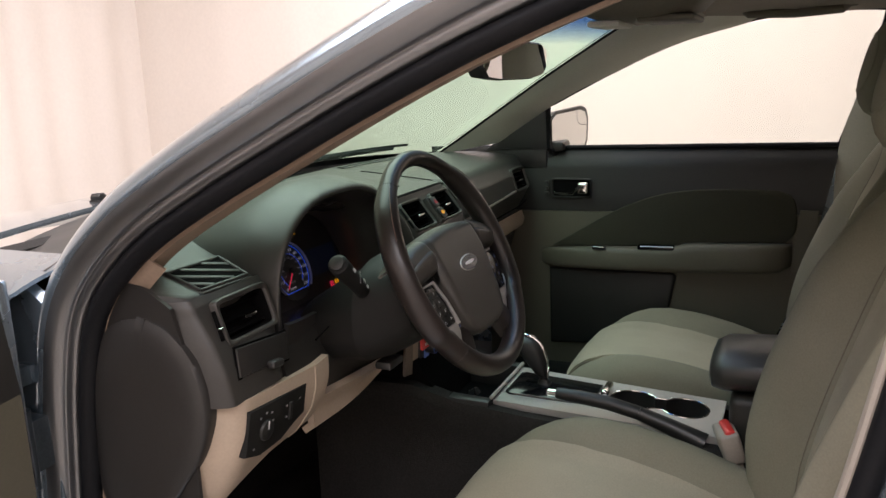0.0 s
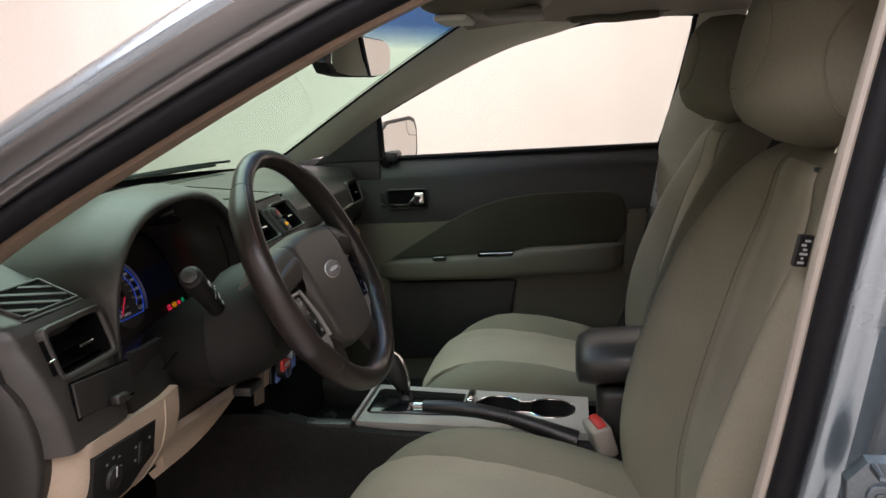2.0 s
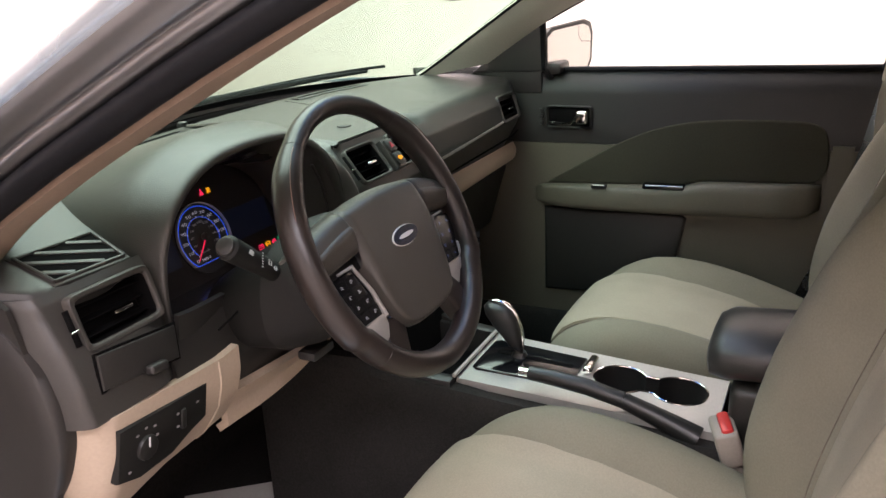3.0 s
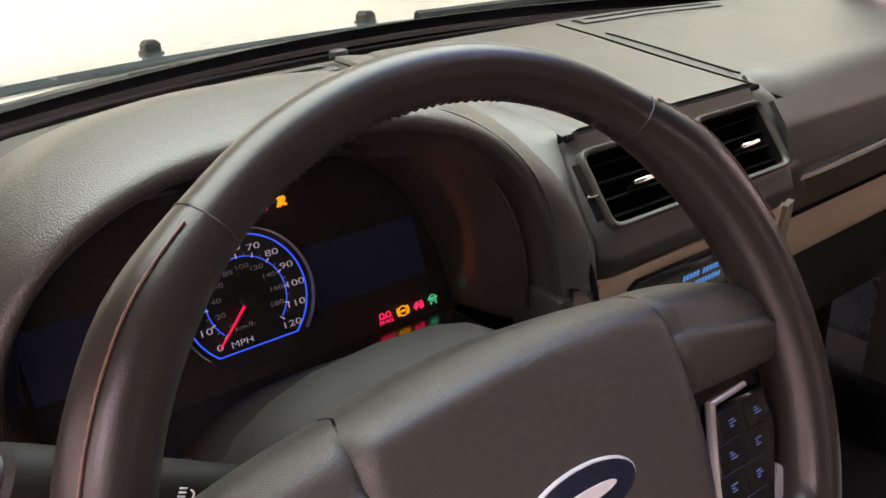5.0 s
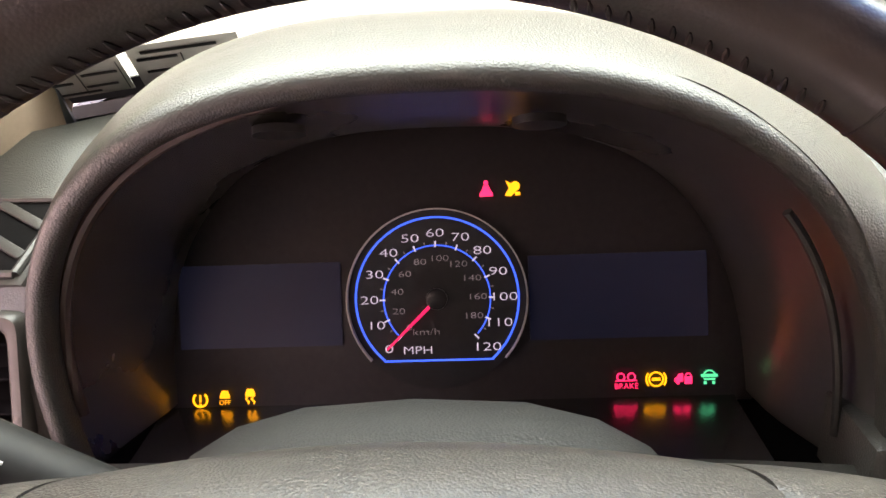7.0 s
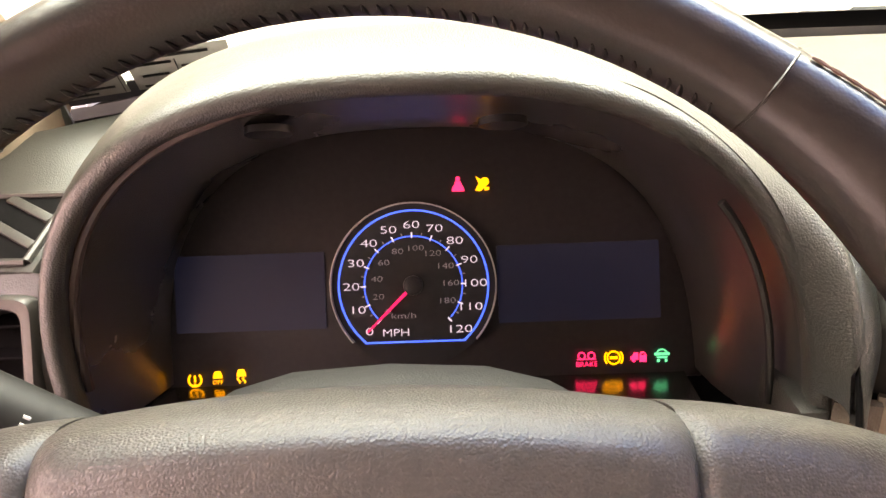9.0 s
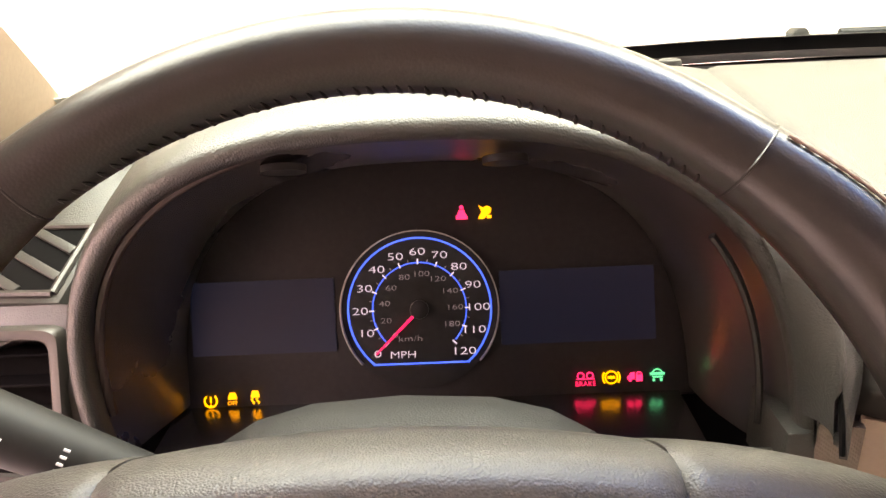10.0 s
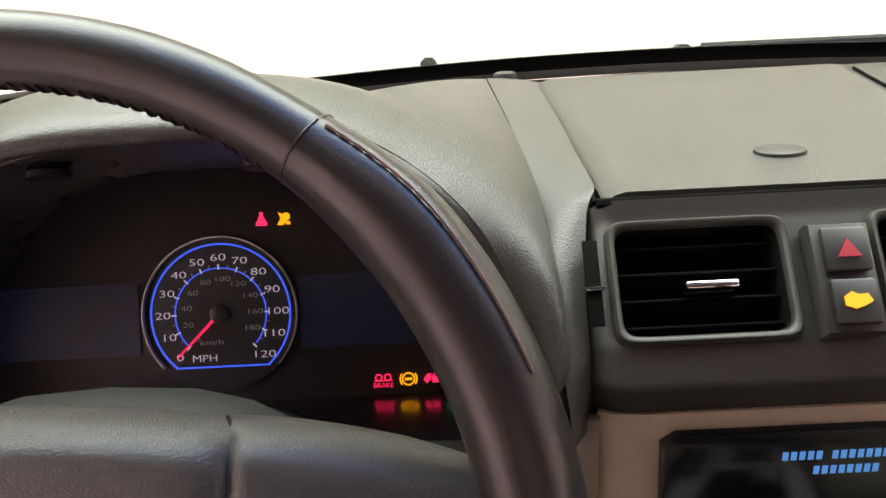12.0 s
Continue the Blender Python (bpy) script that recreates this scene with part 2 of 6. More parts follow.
def sheet(fn, nu, nv, thick=0.004, skip=None):
    """A curved plate: fn(u, v) with u, v in 0..1, thickened behind its face."""
    us, vs = [i / nu for i in range(nu + 1)], [j / nv for j in range(nv + 1)]
    p = [[Vector(fn(u, v)) for v in vs] for u in us]
    bm = bmesh.new()
    front = [[bm.verts.new(c) for c in row] for row in p]
    back = []
    for i in range(nu + 1):
        row = []
        for j in range(nv + 1):
            du = p[min(i + 1, nu)][j] - p[max(i - 1, 0)][j]
            dv = p[i][min(j + 1, nv)] - p[i][max(j - 1, 0)]
            n = du.cross(dv)
            n = n.normalized() if n.length > 1e-12 else Vector((0, 0, 1))
            row.append(bm.verts.new(p[i][j] - n * thick))
        back.append(row)
    for i in range(nu):
        for j in range(nv):
            if skip and skip((p[i][j] + p[i + 1][j + 1]) / 2):
                continue
            bm.faces.new((front[i][j], front[i + 1][j], front[i + 1][j + 1], front[i][j + 1]))
            bm.faces.new((back[i][j], back[i][j + 1], back[i + 1][j + 1], back[i + 1][j]))
    for i in range(nu):
        bm.faces.new((front[i][0], back[i][0], back[i + 1][0], front[i + 1][0]))
        bm.faces.new((front[i][nv], front[i + 1][nv], back[i + 1][nv], back[i][nv]))
    for j in range(nv):
        bm.faces.new((front[0][j], front[0][j + 1], back[0][j + 1], back[0][j]))
        bm.faces.new((front[nu][j], back[nu][j], back[nu][j + 1], front[nu][j + 1]))
    return bm


def along(pts, t):
    """A point at t in 0..1 on a smooth curve through pts (evenly parted)."""
    n = len(pts) - 1
    i = min(int(t * n), n - 1)
    f = t * n - i
    p = [Vector(pts[max(0, min(n, k))]) for k in (i - 1, i, i + 1, i + 2)]
    return 0.5 * (2 * p[1] + (p[2] - p[0]) * f + (2 * p[0] - 5 * p[1] + 4 * p[2] - p[3]) * f ** 2 + (3 * p[1] - p[0] - 3 * p[2] + p[3]) * f ** 3)


def ruled(a, b, nu=24, nv=6, bulge=(0, 0, 0), thick=0.006):
    """A plate between two curves, swollen in the middle by bulge."""
    g = Vector(bulge)
    return sheet(lambda u, v: along(a, u).lerp(along(b, u), v) + g * (4 * v * (1 - v)), nu, nv, thick)


def loft(loops, caps=True):
    bm = bmesh.new()
    rows = [[bm.verts.new(c) for c in lp] for lp in loops]
    n = len(rows[0])
    for a, b in zip(rows, rows[1:]):
        for k in range(n):
            bm.faces.new((a[k], a[(k + 1) % n], b[(k + 1) % n], b[k]))
    if caps:
        for r in (rows[0], rows[-1]):
            c = bm.verts.new(sum((v.co for v in r), Vector()) / n)
            for k in range(n):
                bm.faces.new((r[k], r[(k + 1) % n], c))
    return bm


def tube(pts, r, sides=10, flat=1.0, closed=False, up=(0, 0, 1)):
    """A round bar along pts; r a radius or a list of radii; flat squeezes it along its second axis."""
    pts = [Vector(p) for p in pts]
    n = len(pts)
    loops = []
    u = Vector(up)
    for i in range(n):
        if closed:
            d = pts[(i + 1) % n] - pts[i - 1]
        else:
            d = pts[min(i + 1, n - 1)] - pts[max(i - 1, 0)]
        d.normalize()
        s = d.cross(u)
        s = s.normalized() if s.length > 1e-6 else Vector((1, 0, 0))
        w = s.cross(d).normalized()
        rad = r[i] if isinstance(r, (list, tuple)) else r
        loops.append([pts[i] + s * rad * math.cos(a) + w * rad * flat * math.sin(a) for a in [math.tau * k / sides for k in range(sides)]])
    if closed:
        loops.append(loops[0])
    bm = loft(loops, caps=not closed)
    if closed:
        bmesh.ops.remove_doubles(bm, verts=bm.verts[:], dist=1e-6)
    return bm


def join(*bms):
    """One bmesh out of several."""
    out = bmesh.new()
    for b in bms:
        me = bpy.data.meshes.new("piece")
        b.to_mesh(me)
        b.free()
        out.from_mesh(me)
        bpy.data.meshes.remove(me)
    return out


def lettering(words, size, m, thick=0.0004, align="CENTER"):
    cu = bpy.data.curves.new("lettering", "FONT")
    cu.body, cu.size, cu.align_x, cu.align_y, cu.extrude = words, size, align, "CENTER", thick
    cu.resolution_u = 3
    cu.offset = -0.016 * size
    ob = bpy.data.objects.new("lettering", cu)
    me = bpy.data.meshes.new_from_object(ob)
    bm = bmesh.new()
    bm.from_mesh(me)
    bmesh.ops.remove_doubles(bm, verts=bm.verts[:], dist=1e-7)
    bpy.data.objects.remove(ob)
    bpy.data.meshes.remove(me)
    bm.transform(m)
    return bm


def disc(r, m, depth=0.002, n=32, sx=1.0, sy=1.0, bevel=0.0):
    return prism([(r * sx * math.cos(math.tau * k / n), r * sy * math.sin(math.tau * k / n)) for k in range(n)], m, depth, bevel)


def band(r0, r1, a0, a1, m, depth=0.001, n=48, z=0.0):
    """A flat arc between two radii, from angle a0 to a1 in degrees."""
    bm = bmesh.new()
    rows = []
    for k in range(n + 1):
        a = radians(a0 + (a1 - a0) * k / n)
        c, s = math.cos(a), math.sin(a)
        rows.append([bm.verts.new((q * c, q * s, h)) for q, h in ((r0, z), (r1, z), (r1, z - depth), (r0, z - depth))])
    for a, b in zip(rows, rows[1:]):
        for k in range(4):
            bm.faces.new((a[k], a[(k + 1) % 4], b[(k + 1) % 4], b[k]))
    if abs(a1 - a0) < 359.9:
        bm.faces.new(rows[0])
        bm.faces.new(rows[-1])
    bm.transform(m)
    return bm


def rrect(w, h, off=0.0, z=0.0, k=56, n=11.0):
    """A rounded rectangle of half sizes w, h."""
    e = 2 / n
    out = []
    for i in range(k):
        a = math.tau * i / k
        c, s = math.cos(a), math.sin(a)
        out.append(Vector(((w + off) * math.copysign(abs(c) ** e, c), (h + off) * math.copysign(abs(s) ** e, s), z)))
    return out


def moulding(w, h, m, rows):
    """A frame swept round a rounded rectangle; rows give (outwards, height)."""
    bm = loft([rrect(w, h, o, z) for o, z in rows], caps=False)
    bm.transform(m)
    return bm


def at2(m, x, y, z=0.0):
    return m @ Matrix.Translation((x, y, z))


# ---------------------------------------------------------------- the booth round the car
def structure(ob, label, category):
    return tagged(ob, label, category, "", "structure")


def booth():
    structure(part("floor", rbox((-4.2, -5.2, -0.1), (3.6, 4.6, 0.0), 0), CONCRETE, None, smooth=0), "bare grey concrete floor of the photo booth", "floor")
    structure(part("ceiling", rbox((-4.2, -5.2, 3.1), (3.6, 4.6, 3.2), 0), WALL, None, smooth=0), "plain cream ceiling of the photo booth", "ceiling")

    def drape(a, b, fold):
        a, b = Vector(a), Vector(b)
        d = (b - a)
        n = Vector((-d.y, d.x, 0)).normalized()

        def fn(u, v):
            s = u * d.length
            wob = fold * (math.sin(s * 9.0 + 1.3 * math.sin(s * 2.3)) + 0.5 * math.sin(s * 21.0 + v * 0.8)) * (0.5 + 0.5 * math.sin(s * 1.1) ** 2)
            return a + d * u + Vector((0, 0, 3.1 * v)) + n * wob
        return sheet(fn, 260, 6, 0.02)
    structure(part("wall_front", drape((3.6, 4.0, 0), (-4.2, 4.0, 0), 0.022), WALL, None), "cream curtain wall hanging in soft vertical folds", "wall")
    structure(part("wall_right", drape((3.3, -5.2, 0), (3.3, 4.6, 0), 0.006), WALL, None), "smooth cream fabric wall, brightly lit", "wall")
    structure(part("wall_left", drape((-4.0, 4.6, 0), (-4.0, -5.2, 0), 0.01), WALL, None), "smooth cream fabric wall behind the camera", "wall")
    structure(part("wall_rear", drape((-4.2, -5.0, 0), (3.6, -5.0, 0), 0.01), WALL, None), "smooth cream fabric wall behind the car", "wall")


booth()

# ---------------------------------------------------------------- the car's shell
SEAL = [(-0.740, 0.445, 0.30), (-0.740, 0.440, 0.45), (-0.740, 0.425, 0.60), (-0.740, 0.405, 0.74), (-0.739, 0.372, 0.845), (-0.737, 0.290, 0.930),
        (-0.733, 0.180, 0.998), (-0.728, 0.060, 1.060), (-0.722, -0.070, 1.124), (-0.714, -0.200, 1.182), (-0.702, -0.340, 1.234), (-0.690, -0.480, 1.270), (-0.680, -0.640, 1.290)]
GLASS_EDGE = [(0.655, 0.50, 0.918), (0.630, 0.40, 0.975), (0.605, 0.27, 1.055), (0.575, 0.13, 1.140), (0.545, -0.01, 1.220), (0.520, -0.125, 1.283)]
SIDE_TOP = [(0.705, 0.30, 0.960), (0.700, 0.14, 1.062), (0.690, -0.03, 1.145), (0.685, -0.20, 1.216), (0.680, -0.38, 1.262), (0.680, -0.53, 1.275), (0.680, -0.68, 1.272)]


def swept(curve, profile, n=70):
    """A plate along a curve in the door opening; profile rows give (out from the opening's edge, sideways)."""
    def fn(u, v):
        c = along(curve, u)
        d = (along(curve, min(1, u + 0.01)) - along(curve, max(0, u - 0.01)))
        d.x = 0
        d.normalize()
        nrm = Vector((0, d.z, -d.y))
        q = along([(*p, 0) for p in profile], v)
        return c + nrm * q.x + Vector((q.y, 0, 0))
    return sheet(fn, n, 3 * len(profile), 0.003)


def car_shell():
    car = thing("car_body", "blue-grey metallic saloon body with its driver door open", "car body", (0, 0, 0))
    # driver's A pillar, from the seal outwards
    part("a_pillar", swept(SEAL, [(0.0662, -0.0388), (0.076, -0.0395), (0.086, -0.032), (0.096, -0.014), (0.106, 0.014), (0.116, 0.052), (0.122, 0.10)]), PAINT, car, "glossy blue-grey painted pillar")
    part("door_jamb", swept(SEAL, [(0.022, -0.004), (0.026, -0.018), (0.034, -0.022), (0.040, -0.021), (0.0425, -0.027), (0.050, -0.034), (0.058, -0.0375), (0.066, -0.0388)]), JAMB, car, "painted door jamb, darker reflections in its base colour")
    part("door_seal", swept(SEAL, [(0.000, 0.004), (-0.002, -0.008), (0.004, -0.018), (0.014, -0.022), (0.022, -0.016), (0.027, -0.004), (0.024, 0.010)]), RUBBER, car, "black rubber door seal")
    left_glass = [(-p[0], p[1], p[2]) for p in GLASS_EDGE]
    inner = [SEAL[4], SEAL[5], SEAL[6], SEAL[7], SEAL[8], SEAL[9], SEAL[10]]
    glass_more = [left_glass[0], left_glass[1], (-0.612, 0.31, 1.03), (-0.588, 0.19, 1.103), (-0.562, 0.07, 1.174), (-0.536, -0.05, 1.243), (-0.51, -0.16, 1.298)]
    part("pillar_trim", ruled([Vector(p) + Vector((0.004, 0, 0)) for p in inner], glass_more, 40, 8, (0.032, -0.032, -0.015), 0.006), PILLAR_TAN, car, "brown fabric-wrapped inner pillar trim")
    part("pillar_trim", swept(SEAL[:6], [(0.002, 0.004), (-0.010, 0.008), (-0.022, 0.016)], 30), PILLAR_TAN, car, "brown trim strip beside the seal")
    part("hinge_post", prism([(-0.46, 0.25), (-0.475, 0.45), (-0.47, 0.62), (-0.455, 0.76), (-0.45, 0.86), (-0.50, 0.895), (-0.82, 0.88), (-0.82, 0.25)], frame_of((-0.772, 0, 0), (0, -1, 0), (0, 0, 1), (-1, 0, 0)), 0.02, 0.004), PAINT, car, "blue-grey painted hinge post")
    part("wing_top", sheet(lambda u, v: (-0.865 + 0.20 * u, 0.455 + 0.44 * v + 0.03 * u, 0.893 + 0.016 * u - 0.02 * (1 - u) ** 3), 8, 8, 0.006), PAINT, car, "painted top of the front wing")
    # door hinge on the front jamb
    part("door_hinge", join(rbox((-0.82, 0.47, 0.62), (-0.775, 0.53, 0.70), 0.006), tube([(-0.815, 0.475, 0.60), (-0.815, 0.475, 0.72)], 0.011, 12), rbox((-0.80, 0.50, 0.74), (-0.77, 0.53, 0.77), 0.004)), STEEL, car, "dull grey steel door hinge")
    # B pillar: vertical strips from trim to painted flank
    low = [(-0.745, -0.458, 0.20), (-0.745, -0.493, 0.42), (-0.744, -0.533, 0.62), (-0.740, -0.569, 0.78), (-0.733, -0.602, 0.94), (-0.722, -0.631, 1.06), (-0.704, -0.664, 1.18), (-0.684, -0.694, 1.285)]

    def strip(name, prof_low, prof_high, mat, label="", thick=0.003, drop=0.0):
        def fn(u, v):
            c = along(low, u)
            a = along([(*q, 0) for q in prof_low], v).lerp(along([(*q, 0) for q in prof_high], v), min(1, max(0, (u - 0.25) / 0.4)))
            return c + Vector((-a.y, -a.x, 0))
        return part(name, sheet(fn, 40, 3 * len(prof_low), thick), mat, car, label)
    strip("b_pillar_trim", [(0.07, -0.09), (0.03, -0.05), (0.000, -0.018), (-0.001, 0.000), (0.006, -0.004)], [(0.07, -0.09), (0.03, -0.05), (-0.001, -0.018), (-0.002, 0.000), (0.006, -0.004)], BUCKLE, "beige plastic pillar trim")
    strip("b_pillar_seal", [(0.004, -0.006), (0.006, 0.008), (0.014, 0.013), (0.024, 0.008), (0.028, -0.004)], [(0.004, -0.006), (0.006, 0.008), (0.014, 0.015), (0.024, 0.012), (0.028, 0.0)], RUBBER, "black rubber door seal")
    strip("b_pillar_jamb", [(0.025, 0.000), (0.036, 0.010), (0.064, 0.012), (0.076, 0.050), (0.110, 0.060), (0.118, 0.075), (0.150, 0.080), (0.22, 0.082)],
          [(0.025, 0.002), (0.036, 0.014), (0.056, 0.017), (0.070, 0.040), (0.080, 0.050), (0.086, 0.062), (0.100, 0.066), (0.15, 0.068)], PAINT, "blue-grey painted jamb with pressed folds")
    strip("rear_door_edge", [(0.205, 0.085), (0.207, 0.110), (0.215, 0.125), (0.30, 0.135), (0.62, 0.135), (1.0, 0.11)], [(0.140, 0.07), (0.142, 0.092), (0.150, 0.104), (0.22, 0.11), (0.60, 0.10), (0.9, 0.08)], PAINT, "closed blue-grey rear door")
    # door striker and latch recess
    plate = frame_of((-0.823, -0.628, 0.752), (-0.05, -1, 0), (0, 0, 1), (-1, 0.05, 0))
    st = part("striker_plate", prism([(-0.026, -0.012), (-0.014, -0.030), (0.060, -0.030), (0.060, 0.030), (-0.010, 0.030), (-0.026, 0.012)], plate, 0.016, 0.003), STEEL, car, "zinc-plated door striker plate")
    for k in (0.0, 0.036):
        part("bolt", join(disc(0.011, at2(plate, k, 0, 0.004), 0.006, 24, bevel=0.002), disc(0.005, at2(plate, k, 0, 0.006), 0.004, 6)), STEEL, st)
    part("striker_loop", tube([plate @ Vector(q) for q in ((-0.005, 0.026, 0), (-0.005, 0.026, 0.022), (0.030, 0.026, 0.030), (0.060, 0.026, 0.030))], 0.004, 8), STEEL, st)
    part("striker_loop", tube([plate @ Vector(q) for q in ((-0.005, -0.026, 0), (-0.005, -0.026, 0.022), (0.030, -0.026, 0.030), (0.060, -0.026, 0.030))], 0.004, 8), STEEL, st)
    part("latch_recess", prism([(-0.012, -0.12), (0.07, -0.12), (0.07, -0.048), (0.0, -0.048), (-0.014, -0.065)], plate, 0.012, 0.003), SHADOW, car, "near-black plate for the latch recess")
    # sill, floor pan, bulkhead, roof, tail
    part("sill", rbox((-0.84, -0.60, 0.16), (-0.70, 0.55, 0.30), 0.02, 3), PAINT, car)
    part("sill", rbox((0.70, -1.60, 0.14), (0.84, 0.60, 0.30), 0.02, 3), CARPET, car)
    part("floor_pan", rbox((-0.70, -1.6, 0.14), (0.74, 0.80, 0.175), 0.0), CARPET, car, "black carpeted floor")
    part("bulkhead", rbox((-0.74, 0.66, 0.17), (0.74, 0.72, 0.90), 0.0), CARPET, car)
    part("roof_panel", sheet(lambda u, v: (-0.66 + 1.32 * u, -0.10 - 1.65 * v, 1.355 - 0.06 * (2 * u - 1) ** 2 - 0.03 * (2 * v - 0.8) ** 2), 16, 12, 0.01), PAINT, car)
    part("bonnet", sheet(lambda u, v: (-0.82 + 1.64 * u, 0.86 + 0.95 * v - (0.10 + 0.16 * v) * (2 * u - 1) ** 2, 0.915 - 0.02 * (2 * u - 1) ** 2 - 0.19 * v ** 1.5), 24, 12, 0.012), PAINT, car, "blue-grey bonnet reflecting the bright booth")
    part("wing", sheet(lambda u, v: (-0.82 - 0.05 * math.sin(v * 1.5), 0.48 + 1.35 * u, 0.90 - 0.13 * max(0, u - 0.25) ** 1.5 - 0.5 * v), 14, 8, 0.01), PAINT, car)
    part("wing", sheet(lambda u, v: (0.82 + 0.05 * math.sin(v * 1.5), 0.48 + 1.07 * u, 0.90 - 0.30 * max(0, u - 0.25) ** 1.5 - 0.5 * v), 14, 8, 0.01), PAINT, car)
    part("cowl", sheet(lambda u, v: (-0.74 + 1.48 * u, 0.655 + 0.20 * v - 0.32 * (1.48 * u - 0.74) ** 2, 0.938 - 0.028 * v - 0.035 * (2 * u - 1) ** 2), 24, 6, 0.01), BLACK, car, "black plastic cowl below the windscreen")
    part("corner_trim", prism([(-0.52, 0.88), (-0.16, 0.88), (-0.16, 0.936), (-0.345, 0.945), (-0.52, 0.940)], frame_of((0.718, 0, 0), (0, -1, 0), (0, 0, 1), (-1, 0, 0)), 0.012, 0.003), BLACK, car, "black corner trim beside the windscreen foot")
    # far side: pillar trim, mirror sail, window frame
    part("pillar_trim", ruled(GLASS_EDGE, [SIDE_TOP[0], SIDE_TOP[1], SIDE_TOP[2], SIDE_TOP[3], SIDE_TOP[4], (0.66, -0.42, 1.29)], 30, 8, (-0.02, -0.01, 0.004), 0.008), PILLAR, car, "pale grey inner pillar trim")
    part("b_pillar_trim", ruled([(0.742, -0.60, 0.30), (0.748, -0.600, 0.60), (0.745, -0.600, 0.93), (0.715, -0.655, 1.12), (0.685, -0.69, 1.275)],
                                [(0.72, -0.80, 0.30), (0.72, -0.80, 0.60), (0.70, -0.77, 0.93), (0.68, -0.78, 1.12), (0.66, -0.80, 1.29)], 24, 6, (-0.012, 0, 0), 0.01), PILLAR, car, "pale grey inner pillar trim")
    part("rear_side_trim", ruled([(0.73, -0.78, 0.30), (0.72, -1.10, 0.32), (0.70, -1.55, 0.40)], [(0.73, -0.78, 0.955), (0.72, -1.10, 0.965), (0.68, -1.55, 0.98)], 12, 6, (-0.01, 0, 0), 0.03), DOOR_DARK, car)
    part("rear_side_trim", ruled([(-0.73, -0.78, 0.30), (-0.72, -1.10, 0.32), (-0.70, -1.55, 0.40)], [(-0.73, -0.78, 0.955), (-0.72, -1.10, 0.965), (-0.68, -1.55, 0.98)], 12, 6, (0.01, 0, 0), 0.03), DOOR_DARK, car)
    for s in (1, -1):
        part("c_pillar", ruled([(s * 0.70, -1.30, 0.94), (s * 0.66, -1.34, 1.10), (s * 0.61, -1.38, 1.29)], [(s * 0.66, -1.75, 0.97), (s * 0.60, -1.58, 1.15), (s * 0.55, -1.42, 1.30)], 10, 5, (s * 0.01, 0, 0), 0.02), PILLAR, car)
        part("roof_rail", ruled([(s * 0.67, -0.40, 1.282), (s * 0.67, -0.9, 1.292), (s * 0.63, -1.45, 1.285)], [(s * 0.70, -0.40, 1.335), (s * 0.69, -0.9, 1.335), (s * 0.64, -1.45, 1.33)], 10, 4, (0, 0, 0), 0.02), HEADLINER, car)
    part("rear_shelf", rbox((-0.66, -1.85, 0.90), (0.66, -1.40, 0.95), 0.01), CARPET, car)
    part("rear_seat", rbox((-0.66, -1.42, 0.25), (0.66, -1.22, 0.93), 0.05, 3), FABRIC, car)
    part("tail", rbox((-0.70, -1.95, 0.30), (0.70, -1.84, 0.93), 0.02), PAINT, car)
    for s in (1, -1):
        part("kick_panel", rbox((s * 0.725 - 0.010, 0.42, 0.17), (s * 0.725 + 0.010, 0.72, 0.86), 0.004), CARPET, car)
    part("headliner", sheet(lambda u, v: (-0.68 + 1.36 * u, -0.09 - 1.40 * v, 1.315 - 0.035 * (2 * u - 1) ** 2 - 0.02 * (1 - v) ** 6), 16, 16, -0.012), HEADLINER, car, "beige-grey felt headliner")
    return car


car_shell()


def windscreen():
    right, left = GLASS_EDGE, [(-p[0], p[1], p[2]) for p in GLASS_EDGE]

    def fn(u, v):
        a, b = along(left, v), along(right, v)
        c = a.lerp(b, u)
        bow = 1 - (2 * u - 1) ** 2
        return c + Vector((0, (0.150 - 0.05 * v) * bow, (0.022 + 0.014 * v) * bow))
    w = thing("windscreen", "green-tinted windscreen with a blue shade band along its top", "windscreen", (0, 0.6, 0.94))
    part("pane", sheet(fn, 20, 14, 0.004), GLASS_WS, w)
    rim = [fn(0, k / 30) for k in range(31)] + [fn(k / 20, 1) for k in range(1, 20)] + [fn(1, 1 - k / 30) for k in range(31)]
    part("rubber_edge", tube([p + Vector((0, -0.006, -0.004)) for p in rim], 0.006, 6), RUBBER, w, "black glass edge strip")
    part("frit_band", sheet(lambda u, v: fn(u, 0.004 + 0.075 * v) + Vector((0, -0.006, -0.003)), 24, 2, 0.001), BLACK, w, "black ceramic band along the glass foot")
    settle(w)
    for u0, u1 in ((0.046, 0.102), (0.000, 0.041)):
        k = thing("window_form", "printed paper form stuck inside the windscreen corner", "paper form", fn(u0, 0.05), "window forms")
        part("leaf", sheet(lambda u, v: fn(u0 + (u1 - u0) * u, 0.050 + 0.118 * v) + Vector((0, -0.010, -0.005)), 6, 6, 0.0008), PAPER, k)
        for r_, (a, b) in enumerate(((0.12, 0.80), (0.06, 0.42), (0.50, 0.92), (0.10, 0.36), (0.48, 0.86), (0.08, 0.62))):
            part("print_bar", sheet(lambda u, v: fn(u0 + (u1 - u0) * (a + (b - a) * u), 0.156 - 0.017 * r_ - 0.006 * v) + Vector((0, -0.0108, -0.0060)), 4, 1, 0.0004), BLACK, k)
        for q in (0.45, 0.95):
            part("rule_line", sheet(lambda u, v: fn(u0 + (u1 - u0) * (q + 0.012 * u), 0.06 + 0.08 * v) + Vector((0, -0.0108, -0.0060)), 1, 3, 0.0004), BLACK, k)
        settle(k)


